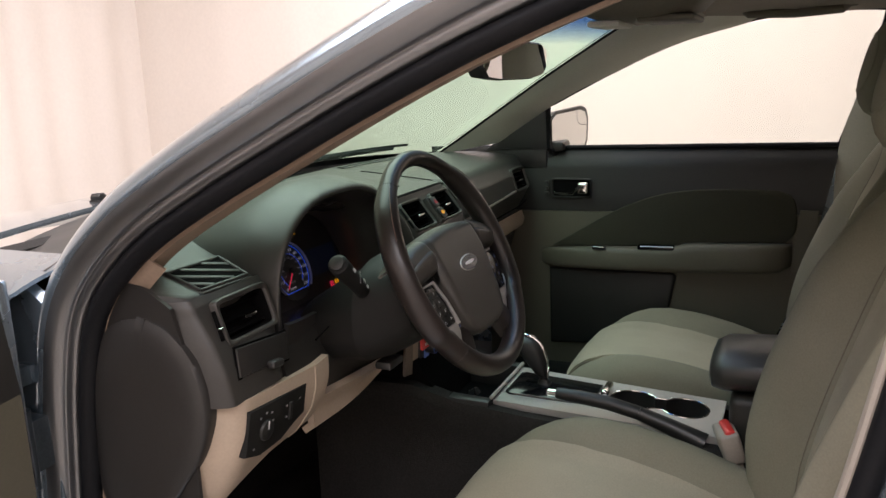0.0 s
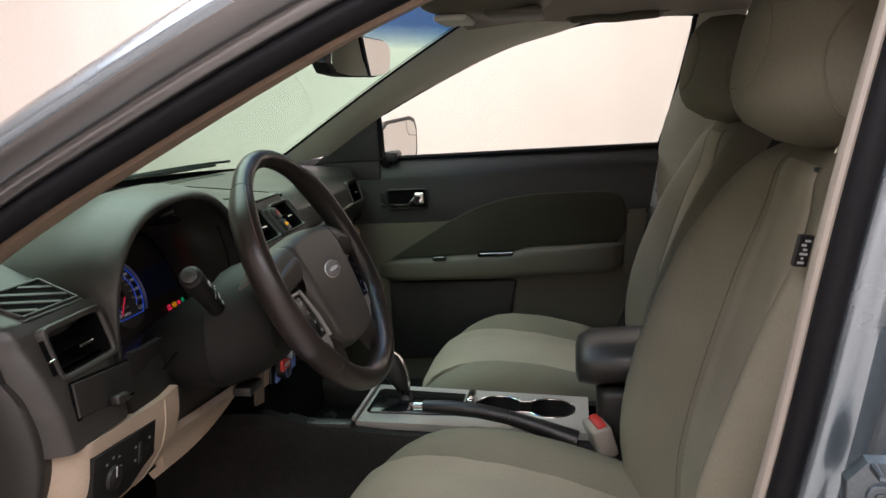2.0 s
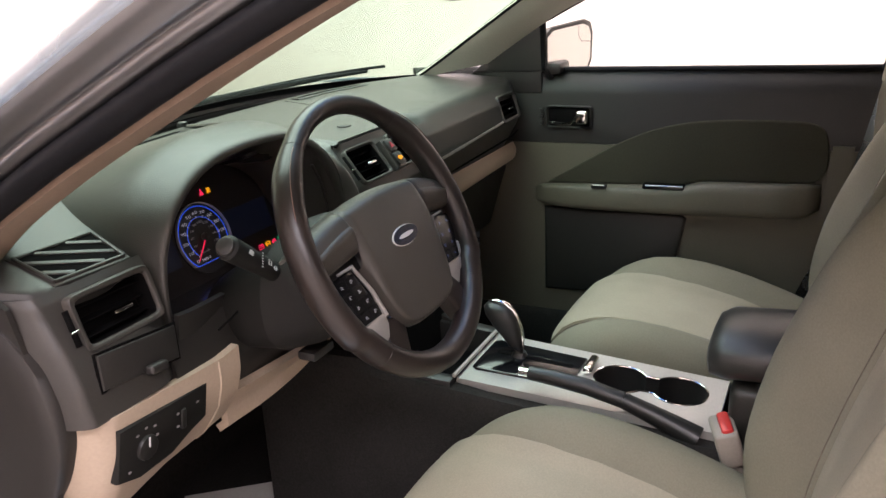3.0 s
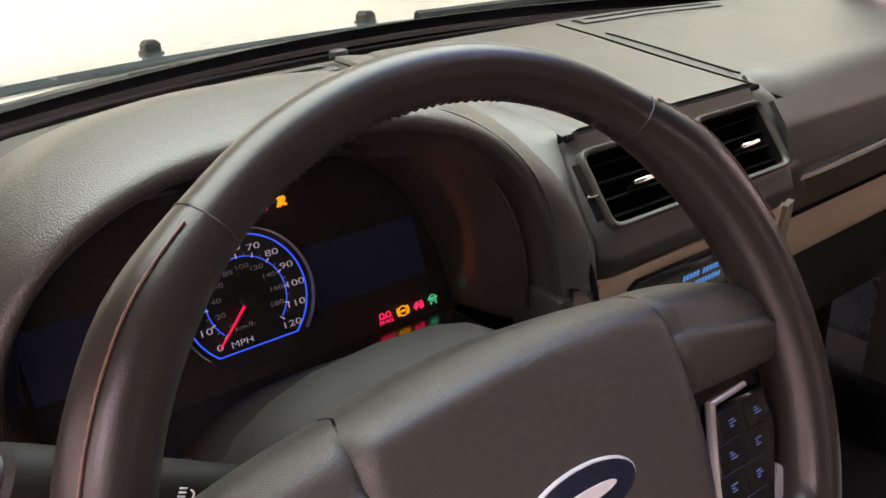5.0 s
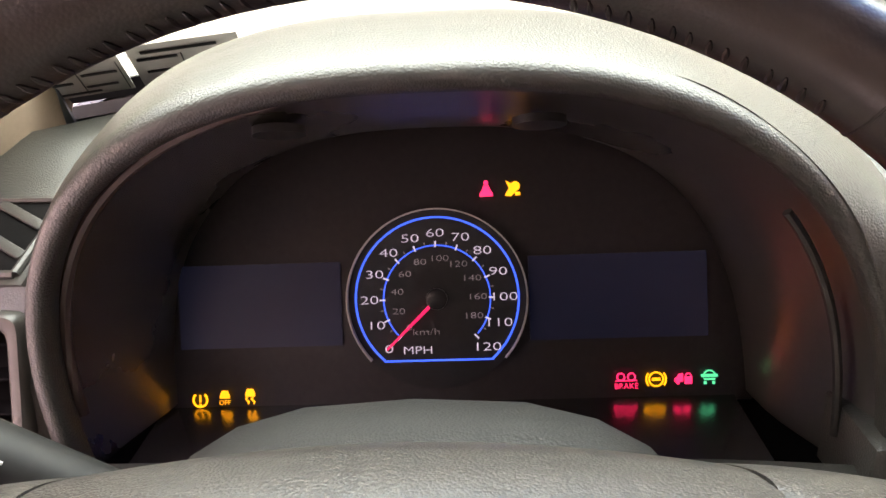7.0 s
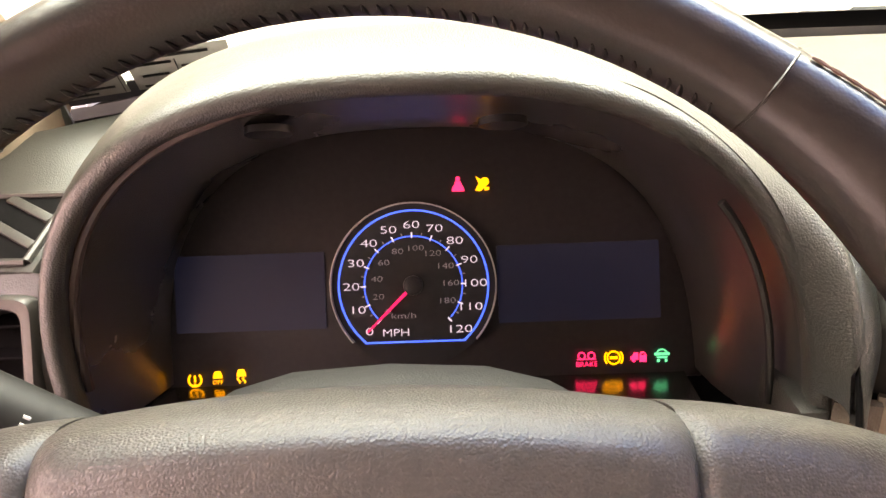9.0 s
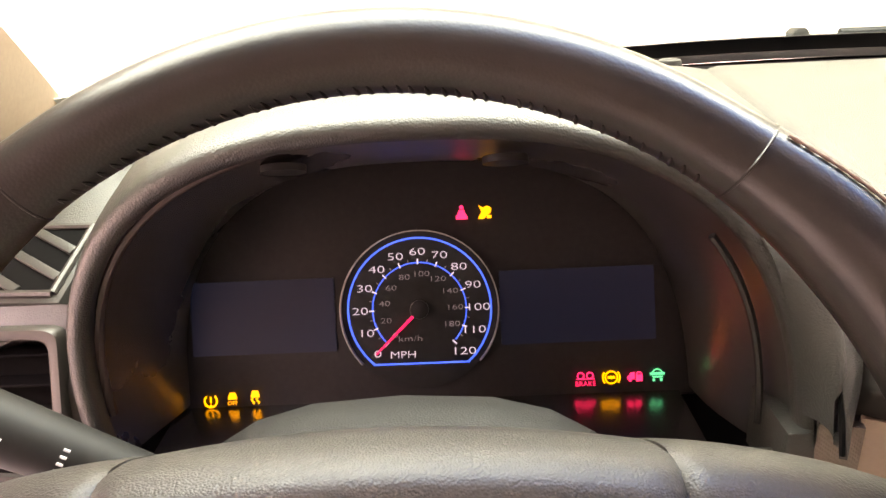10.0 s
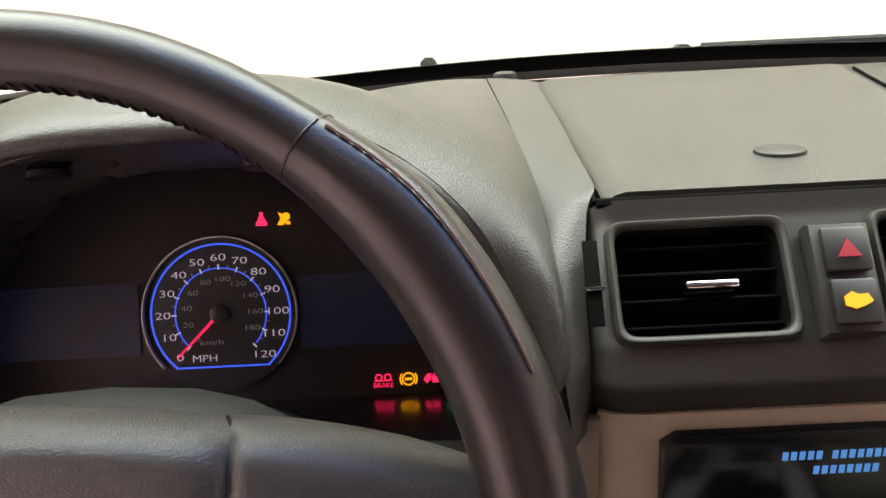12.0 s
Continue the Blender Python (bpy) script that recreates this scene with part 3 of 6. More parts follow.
windscreen()


def wiper(name_at, pts):
    w = thing("windscreen_wiper", "thin black windscreen wiper resting on the cowl", "wiper", pts[0], "wipers")
    part("arm", tube(pts, [0.010, 0.008, 0.006, 0.004], 8), RUBBER, w)
    a, b = Vector(pts[1]), Vector(pts[3]) + (Vector(pts[3]) - Vector(pts[1])) * 0.25
    part("blade", tube([a + (b - a) * k / 6 + Vector((0, 0.018, 0.002 + 0.004 * math.sin(k * 0.5))) for k in range(7)], 0.004, 6), RUBBER, w)
    settle(w)


wiper("l", [(-0.47, 0.61, 0.922), (-0.32, 0.66, 0.926), (-0.08, 0.70, 0.928), (0.12, 0.71, 0.927)])
wiper("r", [(0.08, 0.72, 0.938), (0.28, 0.69, 0.942), (0.46, 0.64, 0.946), (0.58, 0.58, 0.948)])


def nozzle(x):
    n = thing("washer_nozzle", "small black washer nozzle on the bonnet", "washer nozzle", (x, 0.90, 0.915), "washer nozzles")
    part("body", prism([(-0.010, -0.008), (0.010, -0.008), (0.011, 0.006), (0.005, 0.012), (-0.005, 0.012), (-0.011, 0.006)], frame_of((x, 0.888, 0.918), (1, 0, 0), (0, 0.1, 1), (0, -1, 0.1)), 0.026, 0.003), BLACK, n)
    part("foot", rbox((x - 0.013, 0.886, 0.905), (x + 0.013, 0.918, 0.914), 0.002), BLACK, n)
    settle(n)


nozzle(-0.224)
nozzle(0.110)

# ---------------------------------------------------------------- dashboard
def lerp_rows(rows, t):
    """Piecewise value at t of rows (t, value)."""
    for (a, p), (b, q) in zip(rows, rows[1:]):
        if t <= b:
            f = (t - a) / (b - a) if b > a else 0
            f = max(0, min(1, f))
            return p + (q - p) * f
    return rows[-1][1]


def far_edge(x):
    return lerp_rows([(-0.73, 0.355), (-0.66, 0.395), (-0.59, 0.440), (-0.475, 0.500), (-0.38, 0.522), (-0.28, 0.535), (-0.17, 0.545), (0.0, 0.556), (0.17, 0.558), (0.30, 0.545), (0.45, 0.515), (0.60, 0.455), (0.73, 0.370)], x)


def dash_top_z(x, y):
    left = lerp_rows([(0.2, 0.846), (0.25, 0.863), (0.315, 0.888), (0.40, 0.912), (0.55, 0.935), (0.7, 0.945)], y)
    mid = lerp_rows([(0.2, 0.908), (0.24, 0.914), (0.45, 0.932), (0.7, 0.947)], y)
    right = lerp_rows([(0.2, 0.895), (0.26, 0.917), (0.45, 0.935), (0.7, 0.946)], y)
    w = lerp_rows([(-0.55, 0.0), (-0.25, 1.0), (0.15, 1.0), (0.30, 2.0)], x)
    return left + (mid - left) * w if w <= 1 else mid + (right - mid) * (w - 1)


def near_edge(x):
    return lerp_rows([(-0.73, 0.285), (-0.70, 0.252), (-0.57, 0.242), (-0.56, 0.27), (-0.53, 0.36), (-0.21, 0.36), (-0.18, 0.34), (-0.157, 0.306), (-0.129, 0.302), (-0.124, 0.238), (0.115, 0.234), (0.128, 0.242), (0.140, 0.256), (0.158, 0.266), (0.20, 0.226), (0.66, 0.215), (0.73, 0.24)], x)


HC, HW, HB, HT = -0.363, 0.203, 0.766, 0.967  # hood opening: middle, half width, foot, crown


def arch(a, grow=0.0, n=2.6):
    """The hood's opening at angle a (0 right foot, pi left foot), as x, z."""
    c, s = math.cos(a), math.sin(a)
    e = 2 / n
    tuck = 0.018 * (1 - abs(s) ** e) ** 1.5 if c < 0 else 0.0
    return HC + tuck + (HW + grow) * math.copysign(abs(c) ** e, c), HB + (HT - HB + grow) * abs(s) ** e


def dashboard():
    d = thing("dashboard", "dark grey-brown grained dashboard with tan lower trim", "dashboard", (0, 0.45, 0.5))

    def top(u, v):
        x = -0.73 + 1.46 * u
        a, b = near_edge(x), far_edge(x)
        y = a + (b - a) * v
        return x, y, dash_top_z(x, y) - 0.022 * max(0, 1 - v / 0.10) ** 2 * min(1, max(0, max((x - 0.14) / 0.05, (-0.57 - x) / 0.05)))
    part("top_pad", sheet(top, 90, 26, 0.012), DASH, d, "dark grained top pad")
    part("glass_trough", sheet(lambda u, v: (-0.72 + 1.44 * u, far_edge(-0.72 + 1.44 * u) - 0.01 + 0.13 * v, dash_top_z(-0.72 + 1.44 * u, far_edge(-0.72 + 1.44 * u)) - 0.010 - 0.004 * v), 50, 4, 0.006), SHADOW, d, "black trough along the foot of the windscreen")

    # hood over the instruments: lip, outer skin, inner shroud
    def lip_y(a):
        return 0.210 + (0.012 if math.cos(a) < 0 else -0.016) * (1 - math.sin(a)) ** 1.2
    A = [math.pi * k / 64 for k in range(65)]

    def outer(u, v):
        a = math.pi * u
        s, c = math.sin(a) ** 0.6, abs(math.cos(a))
        g, dy, dz = along([(0.002, 0.012, 0.0), (0.0005, 0.006, 0.0), (0.001, 0.001, 0.0), (0.004, -0.001, 0.0), (0.0075, 0.003, 0.0), (0.0105, 0.011, 0.0), (0.0135, 0.022, 0.0), (0.017, 0.040, 0.0),
                           (0.0235, 0.072, -0.004), (0.023, 0.13, -0.016), (0.016, 0.24, -0.040), (0.004, 0.34, -0.070)], v)
        right, left = max(0.0, math.cos(a)) ** 2, max(0.0, -math.cos(a)) ** 2
        x, z = arch(a, g * (1 + 0.1 * c) * (1 - 0.55 * right - 0.65 * left) + 0.005 * right)
        return x, lip_y(a) + dy, z + dz * s
    part("hood", sheet(outer, 72, 44, 0.004), DASH, d, "grained instrument hood with a rounded rim", 60)

    def shroud(u, v):
        a = math.pi * u
        x, z = arch(a, 0.001 + 0.005 * max(0.0, math.cos(a)) ** 2)
        k = along([(0, 0, 0), (0.03, 0.010, 0), (0.07, 0.026, 0), (0.118, 0.034, 0)], v)
        return HC + (x - HC) * (1 - k.y / HW), lip_y(a) + (0.012 + k.x * 0.98), HB + (z - HB) * (1 - 1.35 * k.y / HW)
    part("shroud", sheet(shroud, 64, 10, 0.004), SHROUD, d, "dark inner shroud round the instruments")
    part("shroud_rib", tube([(arch(a, -0.008)[0], 0.226, arch(a, -0.008)[1]) for a in A[1:15]], 0.0024, 8), DASH_SMOOTH, d)
    part("hood_ledge", ruled([(-0.250, 0.222, 0.776), (-0.205, 0.214, 0.779), (-0.166, 0.205, 0.782)], [(-0.250, 0.228, 0.742), (-0.205, 0.220, 0.742), (-0.166, 0.212, 0.742)], 10, 4, (0, 0, 0), 0.008), DASH, d, "grained ledge at the foot of the hood")
    part("hood_ledge", ruled([(-0.556, 0.208, 0.792), (-0.520, 0.210, 0.788), (-0.455, 0.220, 0.782)], [(-0.556, 0.216, 0.742), (-0.520, 0.218, 0.742), (-0.455, 0.228, 0.742)], 10, 4, (0, 0, 0), 0.008), DASH_SMOOTH, d, "dark ledge at the foot of the hood")
    for k in range(4):
        part("ledge_slot", rbox((-0.214 + 0.010 * k, 0.2085, 0.752), (-0.209 + 0.010 * k, 0.2125, 0.762), 0.0008, 1), SHADOW, d)
    part("shroud_edge", tube([(arch(radians(a), -0.004)[0], lip_y(radians(a)) + 0.016, arch(radians(a), -0.004)[1]) for a in range(96, 176, 2)], [0.0008 + 0.0024 * min(1, k / 8) for k in range(40)], 8), BROWN_EDGE, d, "brown inner edge of the shroud")
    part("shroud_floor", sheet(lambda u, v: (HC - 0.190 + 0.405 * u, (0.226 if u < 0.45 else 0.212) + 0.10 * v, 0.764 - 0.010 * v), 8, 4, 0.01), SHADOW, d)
    for sx in (-0.071, 0.053):
        part("screw_cap", disc(0.010, frame_of((HC + sx, 0.258, 0.938), (1, 0, 0), (0, 0.9, -0.43), (0, -0.43, -0.9)), 0.004, 20, sx=1.3), BLACK, d)

    part("flank_foot", rbox((-0.1675, 0.188, 0.700), (-0.1520, 0.245, 0.802), 0.003, 2), DASH, d, "grained filler panel below the hood")
    # end cap beside the door
    rim = [(0.320, 0.848), (0.275, 0.834), (0.240, 0.803), (0.224, 0.770), (0.217, 0.735), (0.219, 0.698), (0.236, 0.650), (0.266, 0.605), (0.31, 0.55), (0.37, 0.50), (0.42, 0.55), (0.43, 0.65), (0.42, 0.76), (0.37, 0.83), (0.305, 0.846)]

    def cap(u, v):
        p = along([(*q, 0) for q in rim], u)
        k = min(1, v * 1.12)
        x = -0.752 + 0.012 * k ** 6 + (0.035 * (v - 0.893) / 0.107 if v > 0.893 else 0)
        return x, 0.315 + (p.x - 0.315) * k, 0.70 + (p.y - 0.70) * k
    part("side_panel", prism([(0.245, 0.50), (0.45, 0.50), (0.45, 0.900), (0.36, 0.902), (0.30, 0.886), (0.262, 0.862), (0.245, 0.80)], frame_of((-0.731, 0, 0), (0, 1, 0), (0, 0, 1), (1, 0, 0)), 0.006, 0.0), DASH_SMOOTH, d, "dark dashboard end panel")
    part("end_cap", sheet(cap, 60, 28, 0.003), DASH_SMOOTH, d, "smooth dark rounded end cap", 60)

    lean = Vector((0, 0.30, 0.954))
    vm = frame_of((-0.6255, 0.2195, 0.829), (1, 0, 0), lean, Vector((1, 0, 0)).cross(lean))

    def hole(m, w, h):
        inv = m.inverted()

        def inside(p):
            q = inv @ p
            return abs(q.x) < w and abs(q.y) < h and abs(q.z) < 0.05
        return inside

    # left face with the outer register and small bin
    def lface(u, v):
        z = lerp_rows([(0, 0.868), (0.12, 0.858), (1, 0.722)], v)
        side = HC - (HW + 0.008) * (1 - max(0, (z - HB) / (HT - HB)) ** 2.6) ** (1 / 2.6) + 0.018 * (1 - max(0, (z - HB) / (HT - HB))) ** 1.5
        x = -0.735 + (side + 0.735) * u
        y = lerp_rows([(0, 0.248), (0.2, 0.236), (0.45, 0.214), (0.7, 0.198), (1.0, 0.188)], v)
        y += 0.045 * max(0, (0.14 - u) / 0.14) ** 2
        f = max(0, (u - 0.72) / 0.28) ** 1.5
        y += max(0, 0.224 - y) * f
        return x, y, lerp_rows([(0, 0.868), (0.12, 0.858), (1, 0.722)], v)
    part("left_face", sheet(lface, 60, 48, -0.006, hole(vm, 0.058, 0.031)), FASCIA, d, "grained dark fascia beside the door")

    # defogger grille on the shoulder
    gx = Vector((0.992, -0.120, 0.020)).normalized()
    gn = gx.cross(Vector((0.05, 0.930, 0.365))).normalized()
    gm = frame_of((-0.6245, 0.2885, 0.8795), gx, gn.cross(gx), gn)
    corners = [(-0.040, -0.0285), (0.050, -0.0285), (0.050, 0.0285), (-0.050, 0.0285)]
    g = part("defogger_grille", prism([(p * 1.17, q * 1.28) for p, q in corners], at2(gm, 0, 0, 0.0025), 0.008, 0.003), FASCIA, d, "slanted side-window defogger grille")
    # Flat near-black plate on the grille stands in for its shaded depth.
    part("grille_recess", prism(corners, at2(gm, 0, 0, 0.0032), 0.003), SHADOW, g)
    bead = [gm @ Vector((corners[k % 4][0] * 1.04, corners[k % 4][1] * 1.06, 0.0034)) for k in range(5)]
    for a, b in zip(bead, bead[1:]):
        part("frame_bead", tube([a, a.lerp(b, 0.5), b], 0.0026, 8), FASCIA, g)
    run = Vector((0.100, -0.057)).normalized()
    for k in range(4):
        off = -0.030 + 0.020 * k
        span = []
        for t in [0.0005 * q for q in range(-130, 131)]:
            p, q = run.x * t - run.y * off, run.y * t + run.x * off
            if abs(q) < 0.0275 and -0.041 - 0.17 * (q + 0.0285) < p < 0.0495:
                span.append((p, q))
        if span:
            (ax, ay), (bx, by) = span[0], span[-1]
            wx, wy = -run.y * 0.0032, run.x * 0.0032
            part("slat", prism([(ax - wx, ay - wy), (bx - wx, by - wy), (bx + wx, by + wy), (ax + wx, ay + wy)], at2(gm, 0, 0, 0.0048), 0.0016, 0.0006), FASCIA, g)

    # outer register: face plane leans back
    def vent(name, m, w, h, slats, label, bar=True, frame=0.010, wheel=-1, deep=0.018, skin=VENT_GREY):
        v = part(name, moulding(w, h, m, [(frame, -0.012), (frame, -0.002), (frame - 0.0015, 0.0005), (0.0025, 0.0005), (0.0006, -0.001), (0.0, -0.0045)]), skin, d, label, 50)
        # Duct, pocket, slats and thumb wheel: vent shade is in their near-black base.
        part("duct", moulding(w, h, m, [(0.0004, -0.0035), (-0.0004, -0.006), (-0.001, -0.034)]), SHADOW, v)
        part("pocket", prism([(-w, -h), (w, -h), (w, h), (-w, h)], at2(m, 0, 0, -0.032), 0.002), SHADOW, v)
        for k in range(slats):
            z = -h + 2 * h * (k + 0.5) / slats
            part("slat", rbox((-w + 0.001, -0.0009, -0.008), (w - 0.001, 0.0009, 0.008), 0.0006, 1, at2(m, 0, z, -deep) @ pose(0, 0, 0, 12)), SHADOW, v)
        if bar:
            part("adjuster", rbox((-0.014, -0.0022, 0.0), (0.014, 0.0022, 0.012), 0.0015, 2, at2(m, 0.004, -0.004, -0.010)), CHROME, v, "bright chrome adjuster")
        if wheel:
            part("thumb_wheel", rbox((-0.004, -h * 0.8, 0), (0.004, h * 0.8, 0.0015), 0.0006, 2, at2(m, wheel * (w + 0.012 + frame * 0.4), 0, -0.001)), SHADOW, v)
            part("thumb_mark", rbox((-0.005, -0.0010, 0), (0.005, 0.0010, 0.005), 0.0005, 1, at2(m, wheel * (w + 0.012 + frame * 0.4), -0.004, -0.001)), CHROME, v)
        return v

    vent("air_register", vm, 0.053, 0.027, 3, "dark air register with a chrome adjuster", frame=0.008, deep=0.024)
    bm_ = frame_of((-0.628, 0.2005, 0.768), (1, 0, -0.10), Vector((0.10, 0.16, 0.98)).normalized(), Vector((1, 0, -0.10)).cross(Vector((0.10, 0.16, 0.98))).normalized())
    b = part("coin_bin", prism([(-0.060, -0.020), (0.058, -0.020), (0.060, 0.021), (-0.060, 0.021)], at2(bm_, 0, 0, 0.006), 0.006, 0.003), DASH_SMOOTH, d, "small closed coin bin")
    part("bin_gap", prism([(-0.063, -0.023), (0.061, -0.023), (0.063, 0.024), (-0.063, 0.024)], at2(bm_, 0, 0, 0.0025), 0.002), SHADOW, b)
    part("pull", rbox((-0.014, -0.007, 0), (0.014, 0.005, 0.014), 0.004, 3, at2(bm_, 0.012, -0.016, 0.006)), DASH_SMOOTH, b)

    # tan lower trim with the lamp switches
    def tanf(u, v):
        x = -0.728 + 0.256 * u
        y = lerp_rows([(0, 0.186), (0.25, 0.187), (0.5, 0.198), (0.8, 0.228), (1, 0.262)], v) + 0.055 * max(0, (0.16 - u) / 0.16) ** 2
        zt = lerp_rows([(0, 0.724), (0.08, 0.724), (0.86, 0.712), (1, 0.716)], u)
        zb = lerp_rows([(0, 0.53), (0.3, 0.550), (0.6, 0.566), (1, 0.572)], u)
        return x, y, zt + (zb - zt) * v
    part("tan_trim", sheet(tanf, 24, 14, -0.012), TAN, d, "tan plastic lower fascia")
    part("tan_ridge", tube([tanf(0.84, 0.02 + 0.9 * k / 10) for k in range(11)], 0.0022, 6), TAN, d)
    sm = frame_of((-0.622, 0.1925, 0.668), (1, 0.02, -0.05), Vector((0.05, -0.13, 0.99)).normalized(), Vector((1, 0.02, -0.05)).cross(Vector((0.05, -0.13, 0.99))).normalized())
    sp = part("lamp_switch_panel", prism([(-0.076, -0.034), (-0.04, -0.044), (0.015, -0.040), (0.05, -0.026), (0.078, -0.018), (0.080, 0.030), (-0.070, 0.034)], at2(sm, 0, 0, 0.006), 0.012, 0.004), STALK_BLACK, d, "black lamp switch panel with pale symbols")
    part("rotary_knob", disc(0.016, at2(sm, -0.030, -0.006, 0.011), 0.010, 28, bevel=0.003), BLACK, sp, "black rotary lamp knob")
    part("dimmer_wheel", rbox((-0.004, -0.014, 0), (0.004, 0.014, 0.004), 0.002, 2, at2(sm, 0.032, 0.002, 0.006)), BLACK, sp)
    for k, (x, y) in enumerate(((-0.044, 0.016), (-0.030, 0.020), (-0.016, 0.016), (-0.012, 0.002), (0.024, 0.012), (0.024, -0.006), (0.060, 0.012), (-0.058, -0.026))):
        part("symbol", disc(0.0017, at2(sm, x, y, 0.0066), 0.001, 8, sx=1.5), DIMTXT, sp)
    part("knob_mark", rbox((-0.001, 0.002, 0), (0.001, 0.015, 0.001), 0, 1, at2(sm, -0.030, -0.006, 0.0108)), SILVERTXT, sp)

    # knee panels below the column
    part("knee_panel", sheet(lambda u, v: (-0.580 + 0.407 * u, lerp_rows([(0, 0.208), (0.5, 0.188), (1, 0.215)], v) + 0.01 * math.sin(u * 3.1), 0.772 + (0.630 - 0.772) * v - 0.010 * (1 - u) * v), 12, 10, -0.012), DASH_SMOOTH, d, "dark knee panel below the steering column")
    part("knee_split", tube([(-0.505 + 0.10 * k / 6, 0.186, 0.752 + 0.004 * k) for k in range(7)], 0.0016, 5), SHADOW, d)
    part("lower_tan_panel", sheet(lambda u, v: (-0.474 + 0.270 * u, lerp_rows([(0, 0.206), (0.4, 0.222), (0.8, 0.222), (1, 0.240)], v), (0.640 - 0.024 * u) + (-0.070 + 0.052 * u) * v - 0.014 * math.sin(u * 3.14) * v), 16, 10, -0.012), TAN, d, "tan lower knee panel")

    # centre stack
    cl = Vector((0, 0.61, 0.79)).normalized()
    vl = frame_of((-0.072, 0.1988, 0.8805), (1, 0, 0), cl, Vector((1, 0, 0)).cross(cl))
    vr = frame_of((0.069, 0.1988, 0.8805), (1, 0, 0), cl, Vector((1, 0, 0)).cross(cl))
    def bezel(u, v):
        k = max(0, abs(2 * u - 1) - 0.80)
        z = 0.916 - 0.6 * k ** 2 * (1 - v) ** 2 - 0.108 * v
        return -0.140 + 0.280 * u, 0.226 + lerp_rows([(0, 0.004), (0.1, 0.0), (0.62, -0.045), (0.8, -0.052), (1, -0.040)], v) + 0.6 * k ** 2, z
    part("stack_bezel", sheet(bezel, 90, 48, -0.006, lambda p: hole(vl, 0.0465, 0.032)(p) or hole(vr, 0.0465, 0.032)(p)), STACK, d, "dark brown centre fascia round the vents")
    vent("air_vent", vl, 0.044, 0.0295, 4, "dark centre air vent with a chrome adjuster", frame=0.005, wheel=-1, skin=STACK)
    vent("air_vent", vr, 0.044, 0.0295, 4, "dark centre air vent with a chrome adjuster", frame=0.005, wheel=0, skin=STACK)
    hm = frame_of((0.0, 0.1950, 0.877), (1, 0, 0), cl, Vector((1, 0, 0)).cross(cl))
    hz = part("switch_block", prism([(-0.016, -0.030), (0.016, -0.030), (0.016, 0.030), (-0.016, 0.030)], at2(hm, 0, 0, 0.006), 0.012, 0.003), STACK, d)
    k1 = part("hazard_key", rbox((-0.012, 0.002, 0), (0.012, 0.026, 0.005), 0.002, 2, at2(hm, 0, 0, 0.006)), BLACK, hz, "black hazard key")
    part("triangle_mark", prism([(-0.006, -0.005), (0.006, -0.005), (0, 0.005)], at2(hm, 0, 0.014, 0.0125), 0.001), glow("dim_red_print", (0.8, 0.02, 0.05), 0.10), k1)
    k2 = part("airbag_key", rbox((-0.012, -0.026, 0), (0.012, -0.002, 0.005), 0.002, 2, at2(hm, 0, 0, 0.006)), BLACK, hz, "black airbag-off lamp")
    part("lamp_mark", prism([(-0.007, -0.0025), (-0.002, -0.0045), (0.003, -0.003), (0.007, -0.001), (0.005, 0.003), (0.000, 0.0028), (-0.003, 0.0045), (-0.007, 0.002)], at2(hm, 0, -0.014, 0.0125), 0.001), T_AMBER, k2)

    # radio fascia
    part("radio_fascia", sheet(lambda u, v: (-0.129 + 0.258 * u, 0.183 + 0.023 * v + 0.06 * max(0, abs(2 * u - 1) - 0.9), 0.809 - 0.257 * v), 24, 10, -0.006), TAN, d, "tan radio fascia")
    for sx in (1, -1):
        part("ribbed_edge", sheet(lambda u, v: (sx * (-0.1505 + 0.022 * u), 0.190 - 0.006 * u + 0.02 * v, 0.806 - 0.25 * v), 4, 8, -0.006 * sx), TAN_STRIPE, d, "finely ribbed tan edge strip")
    rm = frame_of((0.0, 0.1845, 0.768), (1, 0, 0), (0, -0.077, 0.997), (0, -0.997, -0.077))
    rd = part("display", prism([(-0.094, -0.030), (0.094, -0.030), (0.096, 0.024), (0.088, 0.030), (-0.088, 0.030), (-0.096, 0.024)], at2(rm, 0, 0, 0.004), 0.01, 0.002), GLOSSBLACK, d, "black radio display with cyan read-out bars")
    for y, x0, n in ((0.014, -0.030, 12), (0.004, -0.012, 8)):
        for k in range(n):
            part("readout_bar", rbox((x0 + 0.0046 * k + (0.004 if k > 4 and n > 8 else 0), y - 0.0026, 0), (x0 + 0.0046 * k + 0.0030 + (0.004 if k > 4 and n > 8 else 0), y + 0.0026, 0.0006), 0, 1, at2(rm, 0, 0, 0.0042)), CYAN, rd)
    lower = part("radio_panel", prism([(-0.10, -0.085), (0.10, -0.085), (0.10, 0.085), (-0.10, 0.085)], frame_of((0, 0.1935, 0.640), (1, 0, 0), (0, -0.077, 0.997), (0, -0.997, -0.077)), 0.01, 0.004), BLACK, d, "black radio and climate panel with blue-lit keys")
    for r_ in range(4):
        for c_ in range(6):
            part("key", rbox((-0.084 + 0.029 * c_, -0.066 + 0.036 * r_, 0), (-0.062 + 0.029 * c_, -0.042 + 0.036 * r_, 0.004), 0.002, 1, frame_of((0, 0.1932, 0.640), (1, 0, 0), (0, -0.077, 0.997), (0, -0.997, -0.077))), GLOSSBLACK if (r_ + c_) % 3 else BLUEKEY, lower)
